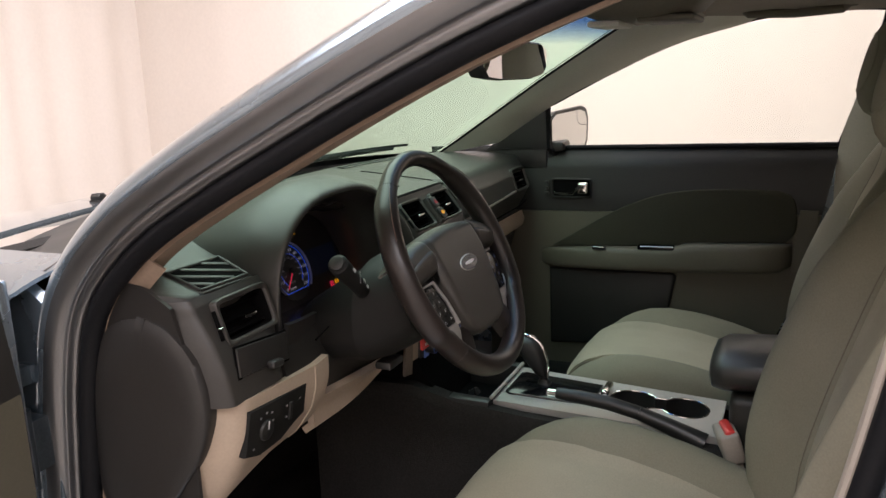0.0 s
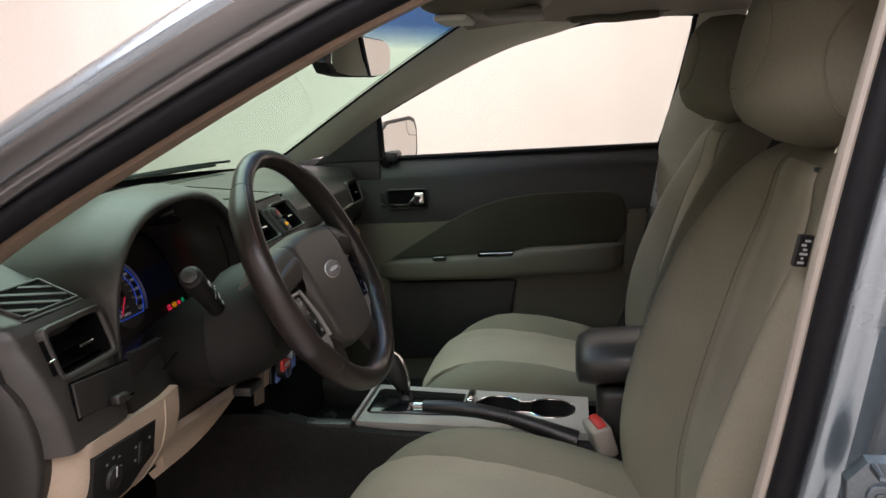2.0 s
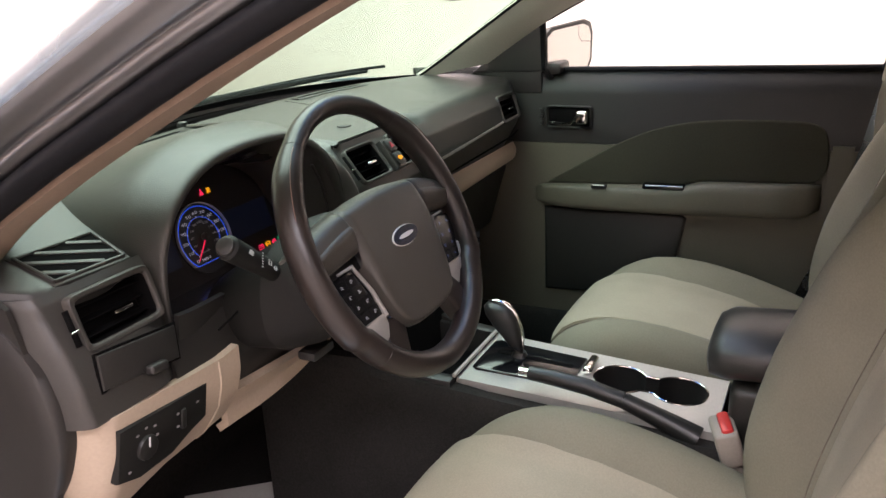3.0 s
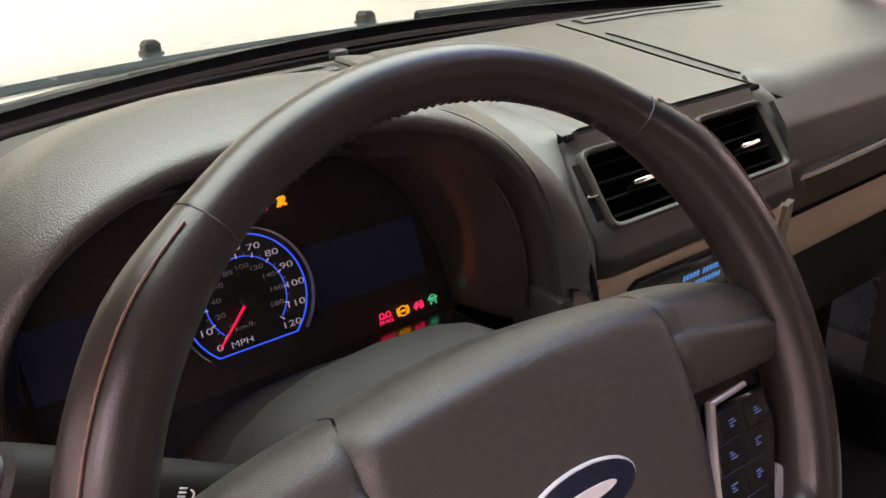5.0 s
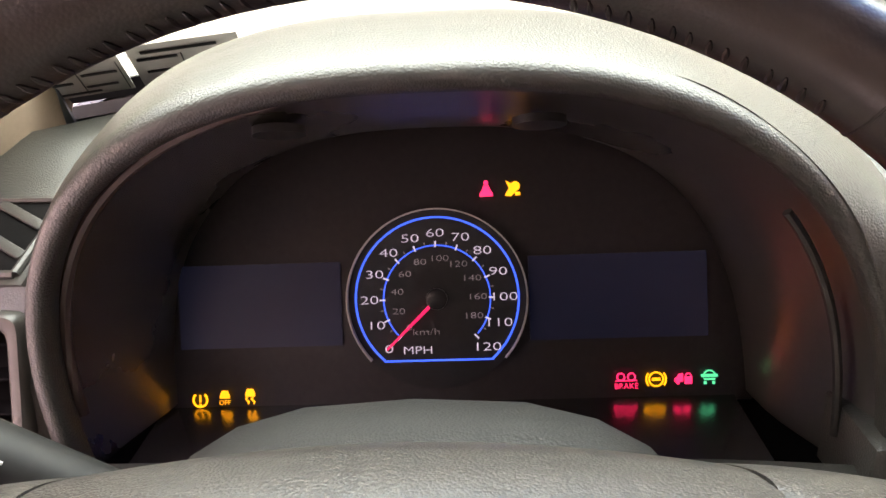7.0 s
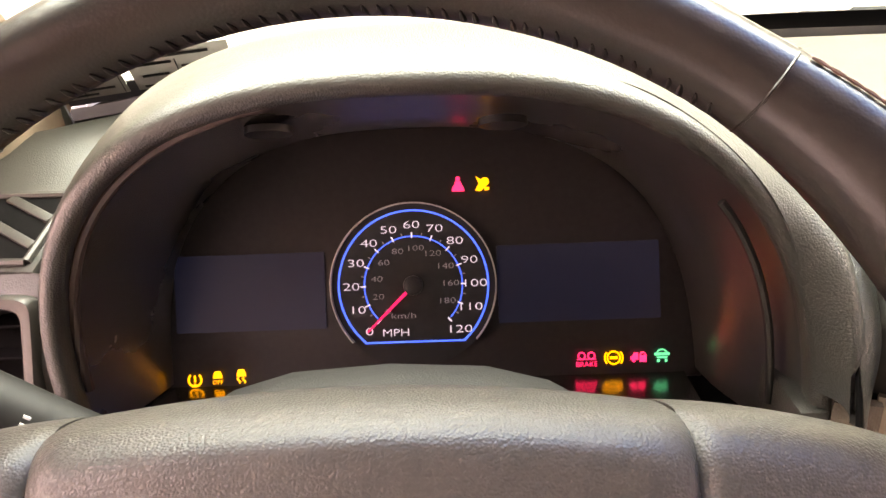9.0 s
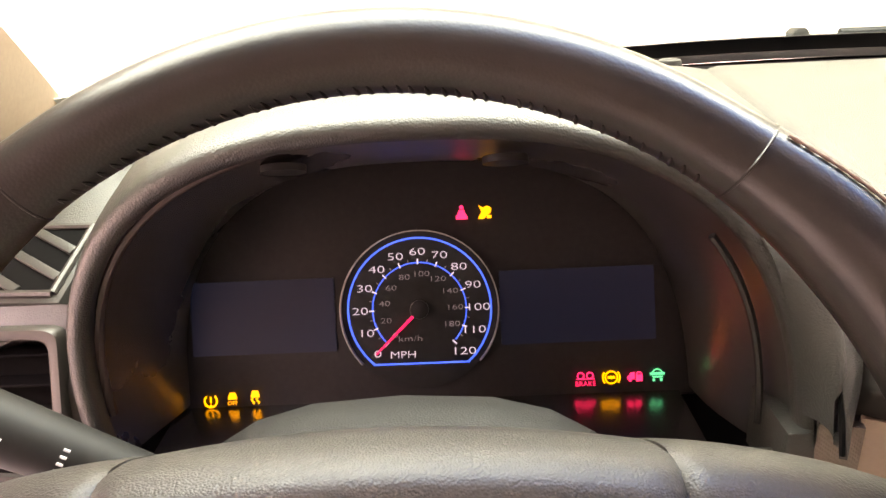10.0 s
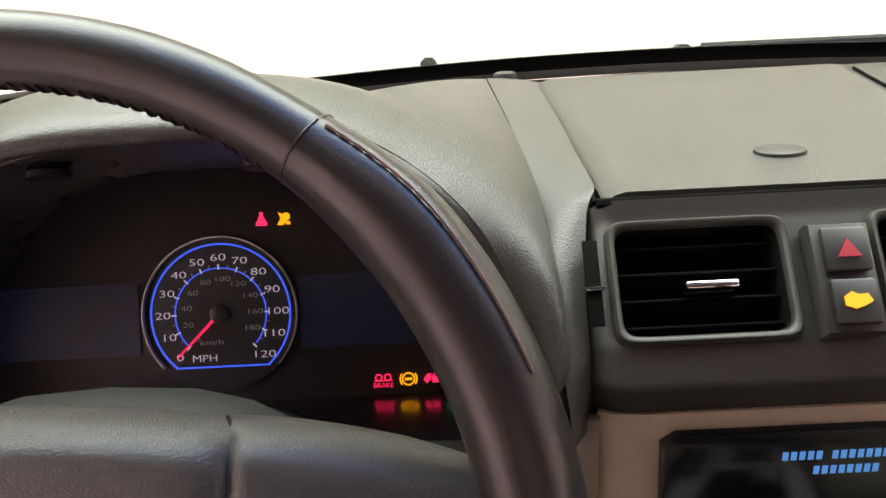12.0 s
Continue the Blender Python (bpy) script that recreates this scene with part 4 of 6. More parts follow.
    for x in (-0.072, 0.072):
        part("knob", disc(0.017, frame_of((x, 0.172, 0.600), (1, 0, 0), (0, -0.077, 0.997), (0, -0.997, -0.077)), 0.02, 28, bevel=0.004), BLACK, lower, "round black climate knob")
        part("knob_ring", band(0.0135, 0.0150, 0, 360, frame_of((x, 0.1715, 0.600), (1, 0, 0), (0, -0.077, 0.997), (0, -0.997, -0.077)), 0.001, 28), BLUEKEY, lower)

    # lid on the centre top
    lid = part("storage_lid", sheet(lambda u, v: ((-0.118 - 0.004 * v) + (0.244 + 0.032 * v ** 1.5) * u, 0.235 + 0.298 * v, dash_top_z(0, 0.235 + 0.298 * v) + 0.006 - 0.006 * max(0, abs(2 * u - 1) - 0.93) / 0.07), 40, 24, 0.006), DASH, d, "wide storage lid on the dash top")
    part("lid_gap", tube([(-0.123 + 0.253 * k / 20, 0.2325, 0.9140) for k in range(21)], 0.0030, 6), SHADOW, d)
    part("lid_gap", tube([(-0.123 - 0.004 * k / 20, 0.234 + 0.30 * k / 20, dash_top_z(-0.13, 0.234 + 0.30 * k / 20) + 0.0012) for k in range(21)], 0.0014, 6), SHADOW, d)
    part("lid_gap", tube([(0.131 + 0.028 * (k / 20) ** 1.5, 0.234 + 0.30 * k / 20, dash_top_z(0.13, 0.234 + 0.30 * k / 20) + 0.0012) for k in range(21)], 0.0014, 6), SHADOW, d)
    part("lid_pull", disc(0.016, frame_of((0.0, 0.290, 0.9265), (1, 0, 0), (0, 0.998, 0.06), (0, -0.06, 0.998)), 0.003, 28, sy=0.75, bevel=0.0015), DASH_SMOOTH, lid, "small oval finger dimple")
    groove = [(-0.148, 0.170, 0.798), (-0.149, 0.182, 0.840), (-0.150, 0.209, 0.878), (-0.152, 0.270, 0.906), (-0.156, 0.320, 0.921), (-0.163, 0.395, 0.935), (-0.169, 0.510, 0.945)]
    edge = [(arch(radians(a), g)[0], lip_y(radians(a)) + dy, arch(radians(a), g)[1]) for a, g, dy in ((8, 0.006, -0.003), (17, 0.006, -0.003), (28, 0.0062, -0.003), (40, 0.0066, -0.0015), (52, 0.0075, 0.001), (64, 0.009, 0.004), (76, 0.0095, 0.009))]
    part("hood_shoulder", ruled(edge, groove, 40, 12, (0.004, -0.006, 0.006), 0.004), DASH, d, "grained shoulder beside the hood", 60)
    inner = [(-0.148, 0.170, 0.798), (-0.149, 0.182, 0.840), (-0.150, 0.209, 0.878), (-0.151, 0.240, 0.894), (-0.152, 0.270, 0.9065), (-0.156, 0.320, 0.9215), (-0.163, 0.395, 0.935), (-0.169, 0.510, 0.945)]
    seam = [(-0.136, 0.194, 0.798), (-0.136, 0.190, 0.840), (-0.135, 0.213, 0.876), (-0.127, 0.238, 0.907), (-0.1205, 0.251, 0.9150), (-0.1225, 0.315, 0.9222), (-0.123, 0.395, 0.929), (-0.126, 0.510, 0.940)]
    part("stack_shoulder", ruled(inner, seam, 48, 8, (0.0, -0.0015, 0.0015), 0.004), DASH, d, "grained shoulder between hood and storage lid", 60)
    part("stack_shoulder", ruled([(0.1395, 0.253, 0.894), (0.1395, 0.2485, 0.886), (0.1395, 0.225, 0.866), (0.1395, 0.203, 0.845), (0.1395, 0.196, 0.829), (0.1395, 0.207, 0.806)], [(0.160, 0.268, 0.9155), (0.170, 0.240, 0.898), (0.178, 0.224, 0.875), (0.184, 0.211, 0.852), (0.187, 0.206, 0.832), (0.190, 0.204, 0.806)], 24, 8, (0.003, -0.004, 0.003), 0.004), DASH, d, "grained shoulder beside the centre fascia", 60)
    part("flank_groove", tube([(-p.x + 0.004, p.y, dash_top_z(-p.x, p.y) + 0.0006) for p in (along(groove[3:], 0.85 * k / 24) for k in range(25))], 0.0012, 6), SHADOW, d)
    part("flank_groove", tube([along(groove, k / 24) + Vector((0.001, -0.001, 0.0026)) for k in range(25)], 0.0018, 6), SHADOW, d)

    # defroster slot and sensor at the glass foot
    for x0, x1 in ((-0.375, -0.165), (0.19, 0.42)):
        slot = [(x0 + (x1 - x0) * k / 12, far_edge(x0 + (x1 - x0) * k / 12) - 0.026) for k in range(13)]
        part("defroster_frame", tube([(x, y, dash_top_z(x, y) + 0.0010) for x, y in slot], 0.013, 10, flat=0.15), DASH_SMOOTH, d)
        # Near-black bead laid on the pad stands in for the slot's dark depth.
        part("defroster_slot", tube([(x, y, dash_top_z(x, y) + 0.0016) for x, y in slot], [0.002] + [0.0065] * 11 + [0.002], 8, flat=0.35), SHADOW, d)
    part("sun_sensor", disc(0.008, pose(-0.150, 0.532, 0.951), 0.008, 20, sx=1.3, bevel=0.003), BLACK, d, "small black sun sensor")

    # passenger fascia
    def pface(u, v):
        x = 0.145 + 0.585 * u
        y = lerp_rows([(0, 0.222), (0.15, 0.205), (0.45, 0.196), (0.6, 0.205), (1, 0.24)], v) + 0.05 * max(0, (u - 0.85) / 0.15) ** 2 + 0.02 * max(0, 0.06 - u)
        return x, y, 0.900 + (0.755 - 0.900) * v
    rv = frame_of((0.600, 0.2005, 0.864), (1, 0.0, 0), lean, Vector((1, 0, 0)).cross(lean).normalized())
    part("passenger_face", sheet(pface, 72, 42, -0.006, hole(rv, 0.051, 0.029)), DASH, d, "smooth dark fascia before the passenger")
    part("fascia_strip", sheet(lambda u, v: (0.150 + 0.40 * u, 0.1945 + 0.008 * (1 - u) ** 8, 0.822 + 0.017 * u - 0.005 * v), 20, 4, -0.004), SATIN, d, "slim satin accent strip")
    part("fascia_crease", tube([(0.150 + 0.54 * k / 14, 0.2025 + 0.012 * max(0, k - 12) / 2, 0.780 + 0.010 * k / 14) for k in range(15)], 0.0022, 6), SHADOW, d)
    part("fascia_foot", sheet(lambda u, v: (0.150 + 0.57 * u, lerp_rows([(0, 0.236), (0.3, 0.226), (0.7, 0.232), (1, 0.262)], v), 0.756 - (0.075 - 0.012 * u) * v), 14, 8, -0.012), TAN, d, "tan rolled edge below the fascia")
    part("glove_box", sheet(lambda u, v: (0.150 + 0.56 * u, 0.256 + 0.05 * v, 0.690 - 0.16 * v), 14, 10, -0.015), DOOR_DARK, d, "dark glove box lid")
    vent("air_register", rv, 0.048, 0.026, 4, "dark air register beside the passenger door", frame=0.007, wheel=0)
    return settle(d)


dashboard()

# ---------------------------------------------------------------- instrument cluster
KT = radians(19)
KX, KU = Vector((1, 0, 0)), Vector((0, math.sin(KT), math.cos(KT)))
K = frame_of((-0.3675, 0.3165, 0.828), KX, KU, KX.cross(KU))


def icon(kind, m, s=0.0048):
    """Little lamp pictograms."""
    b = []
    if kind == "tyre":
        b += [band(s * 0.75, s, 130, 410, at2(m, 0, 0), 0.0005, 20), rbox((-s * 0.12, -s * 0.3, -0.0005), (s * 0.12, s * 0.6, 0), 0, 1, m), rbox((-s * 0.12, -s * 0.7, -0.0005), (s * 0.12, -s * 0.5, 0), 0, 1, m)]
    elif kind in ("skid", "skid_off"):
        b += [prism([(-s * 0.62, s * 0.35), (-s * 0.38, s * 0.95), (s * 0.38, s * 0.95), (s * 0.62, s * 0.35), (s * 0.62, 0), (-s * 0.62, 0)], m, 0.0005)]
        if kind == "skid":
            b += [tube([m @ Vector((q * s - 0.22 * s * math.sin(1.5 * k), -s * 0.1 - s * k / 5, 0)) for k in range(5)], 0.0006, 5) for q in (-0.35, 0.35)]
        else:
            b += [lettering("OFF", s * 0.85, at2(m, 0, -s * 0.55), 0.0003)]
    elif kind == "belt":
        b += [disc(s * 0.30, at2(m, 0, s * 0.75), 0.0005, 14), prism([(-s * 0.85, -s), (s * 0.85, -s), (s * 0.80, -s * 0.5), (s * 0.55, -s * 0.2), (s * 0.35, s * 0.4), (-s * 0.35, s * 0.4), (-s * 0.55, -s * 0.2), (-s * 0.80, -s * 0.5)], m, 0.0005)]
    elif kind == "bag":
        b += [disc(s * 0.55, at2(m, s * 0.25, s * 0.2), 0.0005, 14), prism([(-s, -s * 0.9), (-s * 0.3, -s), (s * 0.5, -s * 0.3), (-s * 0.1, s * 0.4), (-s * 0.9, s * 0.9), (-s * 0.5, 0)], m, 0.0005), rbox((s * 0.2, -s * 0.9, -0.0005), (s * 0.8, -s * 0.5, 0), 0, 1, m)]
    elif kind == "brake":
        b += [band(s * 0.35, s * 0.52, 0, 360, at2(m, -s * 0.62, s * 0.55), 0.0005, 16), band(s * 0.35, s * 0.52, 0, 360, at2(m, s * 0.62, s * 0.55), 0.0005, 16), rbox((-s * 1.25, s * 0.05, -0.0005), (s * 1.25, s * 0.15, 0), 0, 1, m), lettering("BRAKE", s * 0.95, at2(m, 0, -s * 0.55), 0.0003)]
    elif kind == "abs":
        b += [band(s * 0.72, s * 0.92, 0, 360, m, 0.0005, 24), band(s * 1.05, s * 1.25, 140, 220, m, 0.0005, 10), band(s * 1.05, s * 1.25, -40, 40, m, 0.0005, 10), rbox((-s * 0.5, -s * 0.18, -0.0005), (s * 0.5, s * 0.18, 0), 0, 1, m)]
    elif kind == "lock":
        b += [prism([(-s * 1.05, -s * 0.35), (-s * 1.05, s * 0.05), (-s * 0.80, s * 0.15), (-s * 0.60, s * 0.55), (-s * 0.05, s * 0.60), (-s * 0.05, -s * 0.35)], m, 0.0005), disc(s * 0.22, at2(m, -s * 0.65, -s * 0.45), 0.0005, 10),
              rbox((s * 0.10, -s * 0.65, -0.0005), (s * 1.0, s * 0.25, 0), 0.0003, 1, m), band(s * 0.26, s * 0.42, 0, 180, at2(m, s * 0.55, s * 0.25), 0.0005, 10)]
    else:
        b += [band(s * 0.60, s * 0.78, 20, 160, at2(m, 0, 0), 0.0005, 12), rbox((-s, -s * 0.10, -0.0005), (s, s * 0.28, 0), 0.0006, 1, m), prism([(-s * 0.75, -s * 0.22), (s * 0.75, -s * 0.22), (s * 0.60, -s * 0.45), (-s * 0.60, -s * 0.45)], m, 0.0005),
              *[rbox((q * s - s * 0.18, -s * 0.95, -0.0005), (q * s + s * 0.18, -s * 0.55, 0), 0.0003, 1, m) for q in (-0.5, 0.5)]]
    return join(*b)


def cluster():
    c = thing("instrument_cluster", "black instrument cluster with a lit speedometer at zero", "instrument cluster", (-0.3675, 0.32, 0.75))
    part("face", prism([(-0.186, -0.070), (0.186, -0.070), (0.188, 0.020), (0.160, 0.085), (0.09, 0.105), (-0.09, 0.105), (-0.160, 0.085), (-0.188, 0.020)], at2(K, 0, 0, -0.006), 0.012, 0.004), mk("smoked_face", (0.026, 0.022, 0.021), 0.5, var=0.2, spec=0.3), c, "smoked black cluster face")
    for s, nm in ((-1, "left"), (1, "right")):
        a, b = (s * 0.056, s * (0.154 if s < 0 else 0.160))
        lo, hi = min(a, b), max(a, b)
        part("screen", prism([(lo, -0.0305), (hi, -0.0305), (hi, 0.0195), (lo, 0.0195)], at2(K, 0, 0, -0.0045), 0.002), SCREEN, c, "dim blue blank display")
    D = at2(K, 0.0015, -0.0040) @ Matrix.Diagonal((1.06, 1.06, 1, 1))
    dial = part("speedometer", disc(0.0505, at2(D, 0, 0, -0.003), 0.006, 64), BLACK, c, "round speedometer in miles per hour")
    part("dial_ring", band(0.0498, 0.0506, -42, 222, at2(D, 0, 0, 0.002), 0.005, 72), SATIN, dial, "thin bright dial ring")
    cut = math.degrees(math.asin(0.0345 / 0.046))
    part("scale_rim", join(band(0.0450, 0.0461, -cut, 180 + cut, at2(D, 0, 0, -0.0022), 0.0006, 72), rbox((-0.0308, -0.0350, -0.0028), (0.0308, -0.0340, -0.0022), 0, 1, D)), BLUE, dial, "glowing blue outer rim")
    part("scale_arc", band(0.0295, 0.0302, -42, 222, at2(D, 0, 0, -0.0022), 0.0006, 72), BLUE, dial, "glowing blue inner arc")
    for k in range(25):
        a = radians(225 - 270 * k / 24)
        big = k % 2 == 0
        r0, r1, w = (0.0288, 0.0322, 0.00045) if big else (0.0306, 0.0322, 0.0003)
        tm = at2(D, 0, 0, -0.0020) @ pose(0, 0, 0, 0, 0, math.degrees(a))
        part("tick", rbox((r0, -w, -0.0004), (r1, w, 0), 0, 1, tm), DIALTXT if big else DIMTXT, dial)
    for k in range(13):
        a = radians(225 - 22.5 * k)
        r = 0.0378 - 0.0012 * abs(math.sin(a)) + (0.0022 if k in (0, 12) else 0)
        part("numeral", lettering(str(10 * k), 0.0072, at2(D, r * math.cos(a) * (1.0 if k < 10 else 0.985), r * math.sin(a), -0.0020) @ Matrix.Diagonal((1.5, 0.92, 1, 1)), 0.0002), DIALTXT, dial)
    for k in range(10):
        a = radians(225 - 270 * (20 * k / 1.609) / 120)
        part("numeral", lettering(str(20 * k), 0.0054, at2(D, 0.0225 * math.cos(a), 0.0225 * math.sin(a), -0.0020) @ Matrix.Diagonal((1.4, 0.9, 1, 1)), 0.0002), DIMTXT, dial)
    part("unit_mark", lettering("MPH", 0.0074, at2(D, -0.0115, -0.0288, -0.0020) @ Matrix.Diagonal((1.15, 0.86, 1, 1)), 0.0002), DIALTXT, dial)
    part("unit_mark", lettering("km/h", 0.0056, at2(D, -0.0065, -0.0185, -0.0020) @ Matrix.Diagonal((1.4, 0.9, 1, 1)), 0.0002), DIMTXT, dial)
    a = radians(224)
    nm = at2(D, 0, 0, 0.002) @ pose(0, 0, 0, 0, 0, 224)
    part("needle", prism([(0.0060, -0.0009), (0.0395, -0.0005), (0.0395, 0.0005), (0.0060, 0.0009)], nm, 0.001), NEEDLE, dial, "glowing red needle at zero")
    part("hub_cap", disc(0.006, at2(D, 0, 0, 0.0024), 0.004, 24, bevel=0.001), BLACK, dial)
    for kind, x, y, m, s in (("tyre", -0.1435, -0.0612, T_AMBER, 0.0048), ("skid_off", -0.1285, -0.0606, T_AMBER, 0.0048), ("skid", -0.1130, -0.0598, T_AMBER, 0.0048),
                             ("brake", 0.1115, -0.0565, T_RED, 0.0050), ("abs", 0.1290, -0.0555, T_AMBER, 0.0050), ("lock", 0.1450, -0.0555, T_RED, 0.0050), ("car", 0.1600, -0.0545, T_GREEN, 0.0050),
                             ("belt", 0.0325, 0.0600, T_RED, 0.0046), ("bag", 0.0485, 0.0600, T_AMBER, 0.0050)):
        part("warning_lamp", icon(kind, at2(K, x, y, -0.0040), s), m, c, {"tyre": "amber tyre warning lamp", "skid": "amber skid warning lamp", "skid_off": "amber stability-off lamp", "brake": "red brake warning lamp", "abs": "amber brake-system lamp", "lock": "red security lamp", "car": "green car-shaped lamp", "belt": "red seat belt lamp", "bag": "amber airbag lamp"}[kind])
    return settle(c)


cluster()
# glossy sill under the lamps, on which they mirror
sill = tagged(part("cluster_sill", sheet(lambda u, v: (HC - 0.17 + 0.34 * u, 0.232 + 0.072 * v, 0.7655 - 0.0020 * v), 10, 4, 0.004), mk("glossy_sill", (0.02, 0.017, 0.016), 0.24, var=0.1, spec=1.0, coat=0.6), None), "dark glossy ledge below the instrument cluster", "trim ledge")
bpy.data.materials["glossy_sill"].node_tree.nodes["Principled BSDF"].inputs["IOR"].default_value = 2.2
bpy.data.materials["shroud_plastic"].node_tree.nodes["Principled BSDF"].inputs["IOR"].default_value = 1.8

# ---------------------------------------------------------------- steering wheel
WT = radians(25.5)
WX, WU = Vector((1, 0, 0)), Vector((0, math.sin(WT), math.cos(WT)))
W = frame_of((-0.363, -0.001, 0.861), WX, WU, WX.cross(WU))
RR = 0.1810


def rim_radius(a):
    """A slightly fatter rim at the thumb rests."""
    return 0.0136 + 0.0040 * grip(a)


def grip(a):
    """0 along the top of the rim, 1 along its thicker sides."""
    s = max(0.0, min(1.0, (0.84 - math.sin(a)) / 0.24))
    return s * s * (3 - 2 * s)


def rim_mid(a):
    """The radius of the rim's centre line."""
    return RR + 0.0022 * grip(a) * (1 if math.sin(a) > -0.5 else -1)


def steering_wheel():
    w = thing("steering_wheel", "dark brown leather steering wheel with satin trim", "steering wheel", (-0.366, 0.0, 0.86))
    N, S = 128, 16
    loops = []
    for i in range(N + 1):
        a = math.tau * i / N
        r = rim_radius(a)
        loops.append([W @ Vector((math.cos(a) * (rim_mid(a) + r * 0.95 * math.cos(b)), math.sin(a) * (rim_mid(a) + r * 0.95 * math.cos(b)), r * 1.12 * math.sin(b))) for b in [math.tau * j / S for j in range(S)]])
    bm = loft(loops, caps=False)
    bmesh.ops.remove_doubles(bm, verts=bm.verts[:], dist=1e-6)
    part("rim", bm, LEATHER, w, "worn dark leather rim", 60)
    for deg in (51, 128, 222, 318):
        a = radians(deg)
        r = rim_radius(a)
        part("seam", tube([W @ Vector((math.cos(a) * (rim_mid(a) + r * 0.945 * math.cos(b)), math.sin(a) * (rim_mid(a) + r * 0.945 * math.cos(b)), r * 1.115 * math.sin(b))) for b in [math.tau * j / 20 for j in range(20)]], 0.0005, 6, closed=True, up=(0.3, 1, 0.2)), LEATHER, w, "stitched leather joint")
    st = []
    rnd = random.Random(5)
    for k in range(46):
        a = radians(54 + 71 * k / 45 + rnd.uniform(-0.25, 0.25))
        r = rim_radius(a)
        c = []
        for t, da in ((168, -0.004), (177, -0.001), (186, 0.002), (195, 0.005)):
            q = radians(t)
            c.append(W @ Vector((math.cos(a + da) * (rim_mid(a) + r * 0.95 * math.cos(q)), math.sin(a + da) * (rim_mid(a) + r * 0.95 * math.cos(q)), r * 1.12 * math.sin(q) * -1)))
        st.append(tube(c, [0.0003, 0.0009 + rnd.uniform(-0.0003, 0.0002), 0.0009, 0.0003], 6))
    part("stitching", join(*st), LEATHER, w, "thick dark lacing inside the rim")["kind"] = "stuff"
    row = []
    for a0, a1 in ((50, 20), (130, 160)):
        arc = [radians(a0 + (a1 - a0) * k / 40) for k in range(41)]
        row.append(tube([W @ Vector((math.cos(a) * (rim_mid(a) + rim_radius(a) * 0.60), math.sin(a) * (rim_mid(a) + rim_radius(a) * 0.60), rim_radius(a) * 0.905)) for a in arc], [0.0004 + 0.0003 * (k % 2) for k in range(41)], 6))
    part("thread", join(*row), THREAD, w, "reddish thread along the rim joint")["kind"] = "stuff"
    # airbag pad, shoulders, keys, trim, lower spoke
    pad = [(-0.086, 0.040), (-0.078, 0.050), (-0.045, 0.057), (0, 0.060), (0.045, 0.057), (0.078, 0.050), (0.086, 0.040), (0.080, 0.005), (0.066, -0.035), (0.050, -0.072), (0.038, -0.092), (0.018, -0.100), (-0.018, -0.100), (-0.038, -0.092), (-0.050, -0.072), (-0.066, -0.035), (-0.080, 0.005)]

    def skin(p0, p1, top, bot, n0, n1, back):
        """A padded piece of the hub between two widths, rolled over its top edge."""
        def fn(u, v):
            p = p0 + (p1 - p0) * u
            pinch = 0.013 * max(0.0, 1 - v / 0.36) ** 1.2
            qt, qb = top(p), bot(p)
            e = min(u, 1 - u) * abs(p1 - p0)
            nf = n0 + (n1 - n0) * u - 0.006 * max(0, 1 - e / 0.005) ** 2
            rows = [(qt - 0.004, -back), (qt, -0.020), (qt - 0.001, -0.008), (qt - 0.007, nf - 0.004), (qt - 0.020, nf), (qt * 0.5 + qb * 0.5, nf + 0.003), (qb + 0.012, nf), (qb + 0.003, nf - 0.004), (qb, nf - 0.014)]
            q = along([(*r, 0) for r in rows], v)
            p -= math.copysign(pinch, p) * (min(1.0, abs(p) / 0.0868) if abs(p) < 0.0875 else max(0.0, 1 - (abs(p) - 0.0888) / 0.05))
            return W @ Vector((p, q.x, q.y))
        return sheet(fn, 40, 40, 0.004)

    def pad_bot(p):
        return lerp_rows([(0, -0.119), (0.030, -0.118), (0.052, -0.114), (0.066, -0.105), (0.075, -0.088), (0.082, -0.058), (0.087, -0.020)], abs(p))
    part("airbag_pad", skin(-0.0868, 0.0868, lambda p: 0.058 - 0.85 * p * p, pad_bot, 0.010, 0.010, 0.05), HUBSKIN, w, "grained airbag cover", 60)
    part("pad_core", prism([(q[0] * 0.93, q[1] * 0.90) for q in pad], at2(W, 0, 0, 0.002), 0.04, 0.004), BLACK, w)
    for s in (-1, 1):
        a, b = (0.0888, 0.1690) if s > 0 else (-0.1690, -0.0888)
        part("spoke_shoulder", skin(a, b, lambda p: 0.0515 - 0.020 * max(0, (abs(p) - 0.089) / 0.08) ** 1.6, lambda p: 0.001 - 0.008 * (abs(p) - 0.089) / 0.08, 0.009 if s > 0 else 0.003, 0.003 if s > 0 else 0.009, 0.045), HUBSKIN, w, "grained spoke shoulder", 60)
        part("hub_gap", tube([W @ Vector((s * p, q, n)) for p, q, n in ((0.0755, 0.046, -0.03), (0.0785, 0.0505, -0.014), (0.0845, 0.046, 0.000), (0.0876, 0.03, 0.004), (0.0878, 0.004, 0.004))], 0.0018, 6), SHADOW, w)
        kp = [(s * 0.1120, -0.014), (s * 0.1545, -0.018), (s * 0.1575, -0.040), (s * 0.1380, -0.082), (s * 0.0925, -0.083), (s * 0.0985, -0.055)]
        key = part("key_panel", prism(kp if s < 0 else kp[::-1], at2(W, 0, 0, 0.000), 0.02, 0.003), GLOSSBLACK, w, "black key panel with lit symbols")
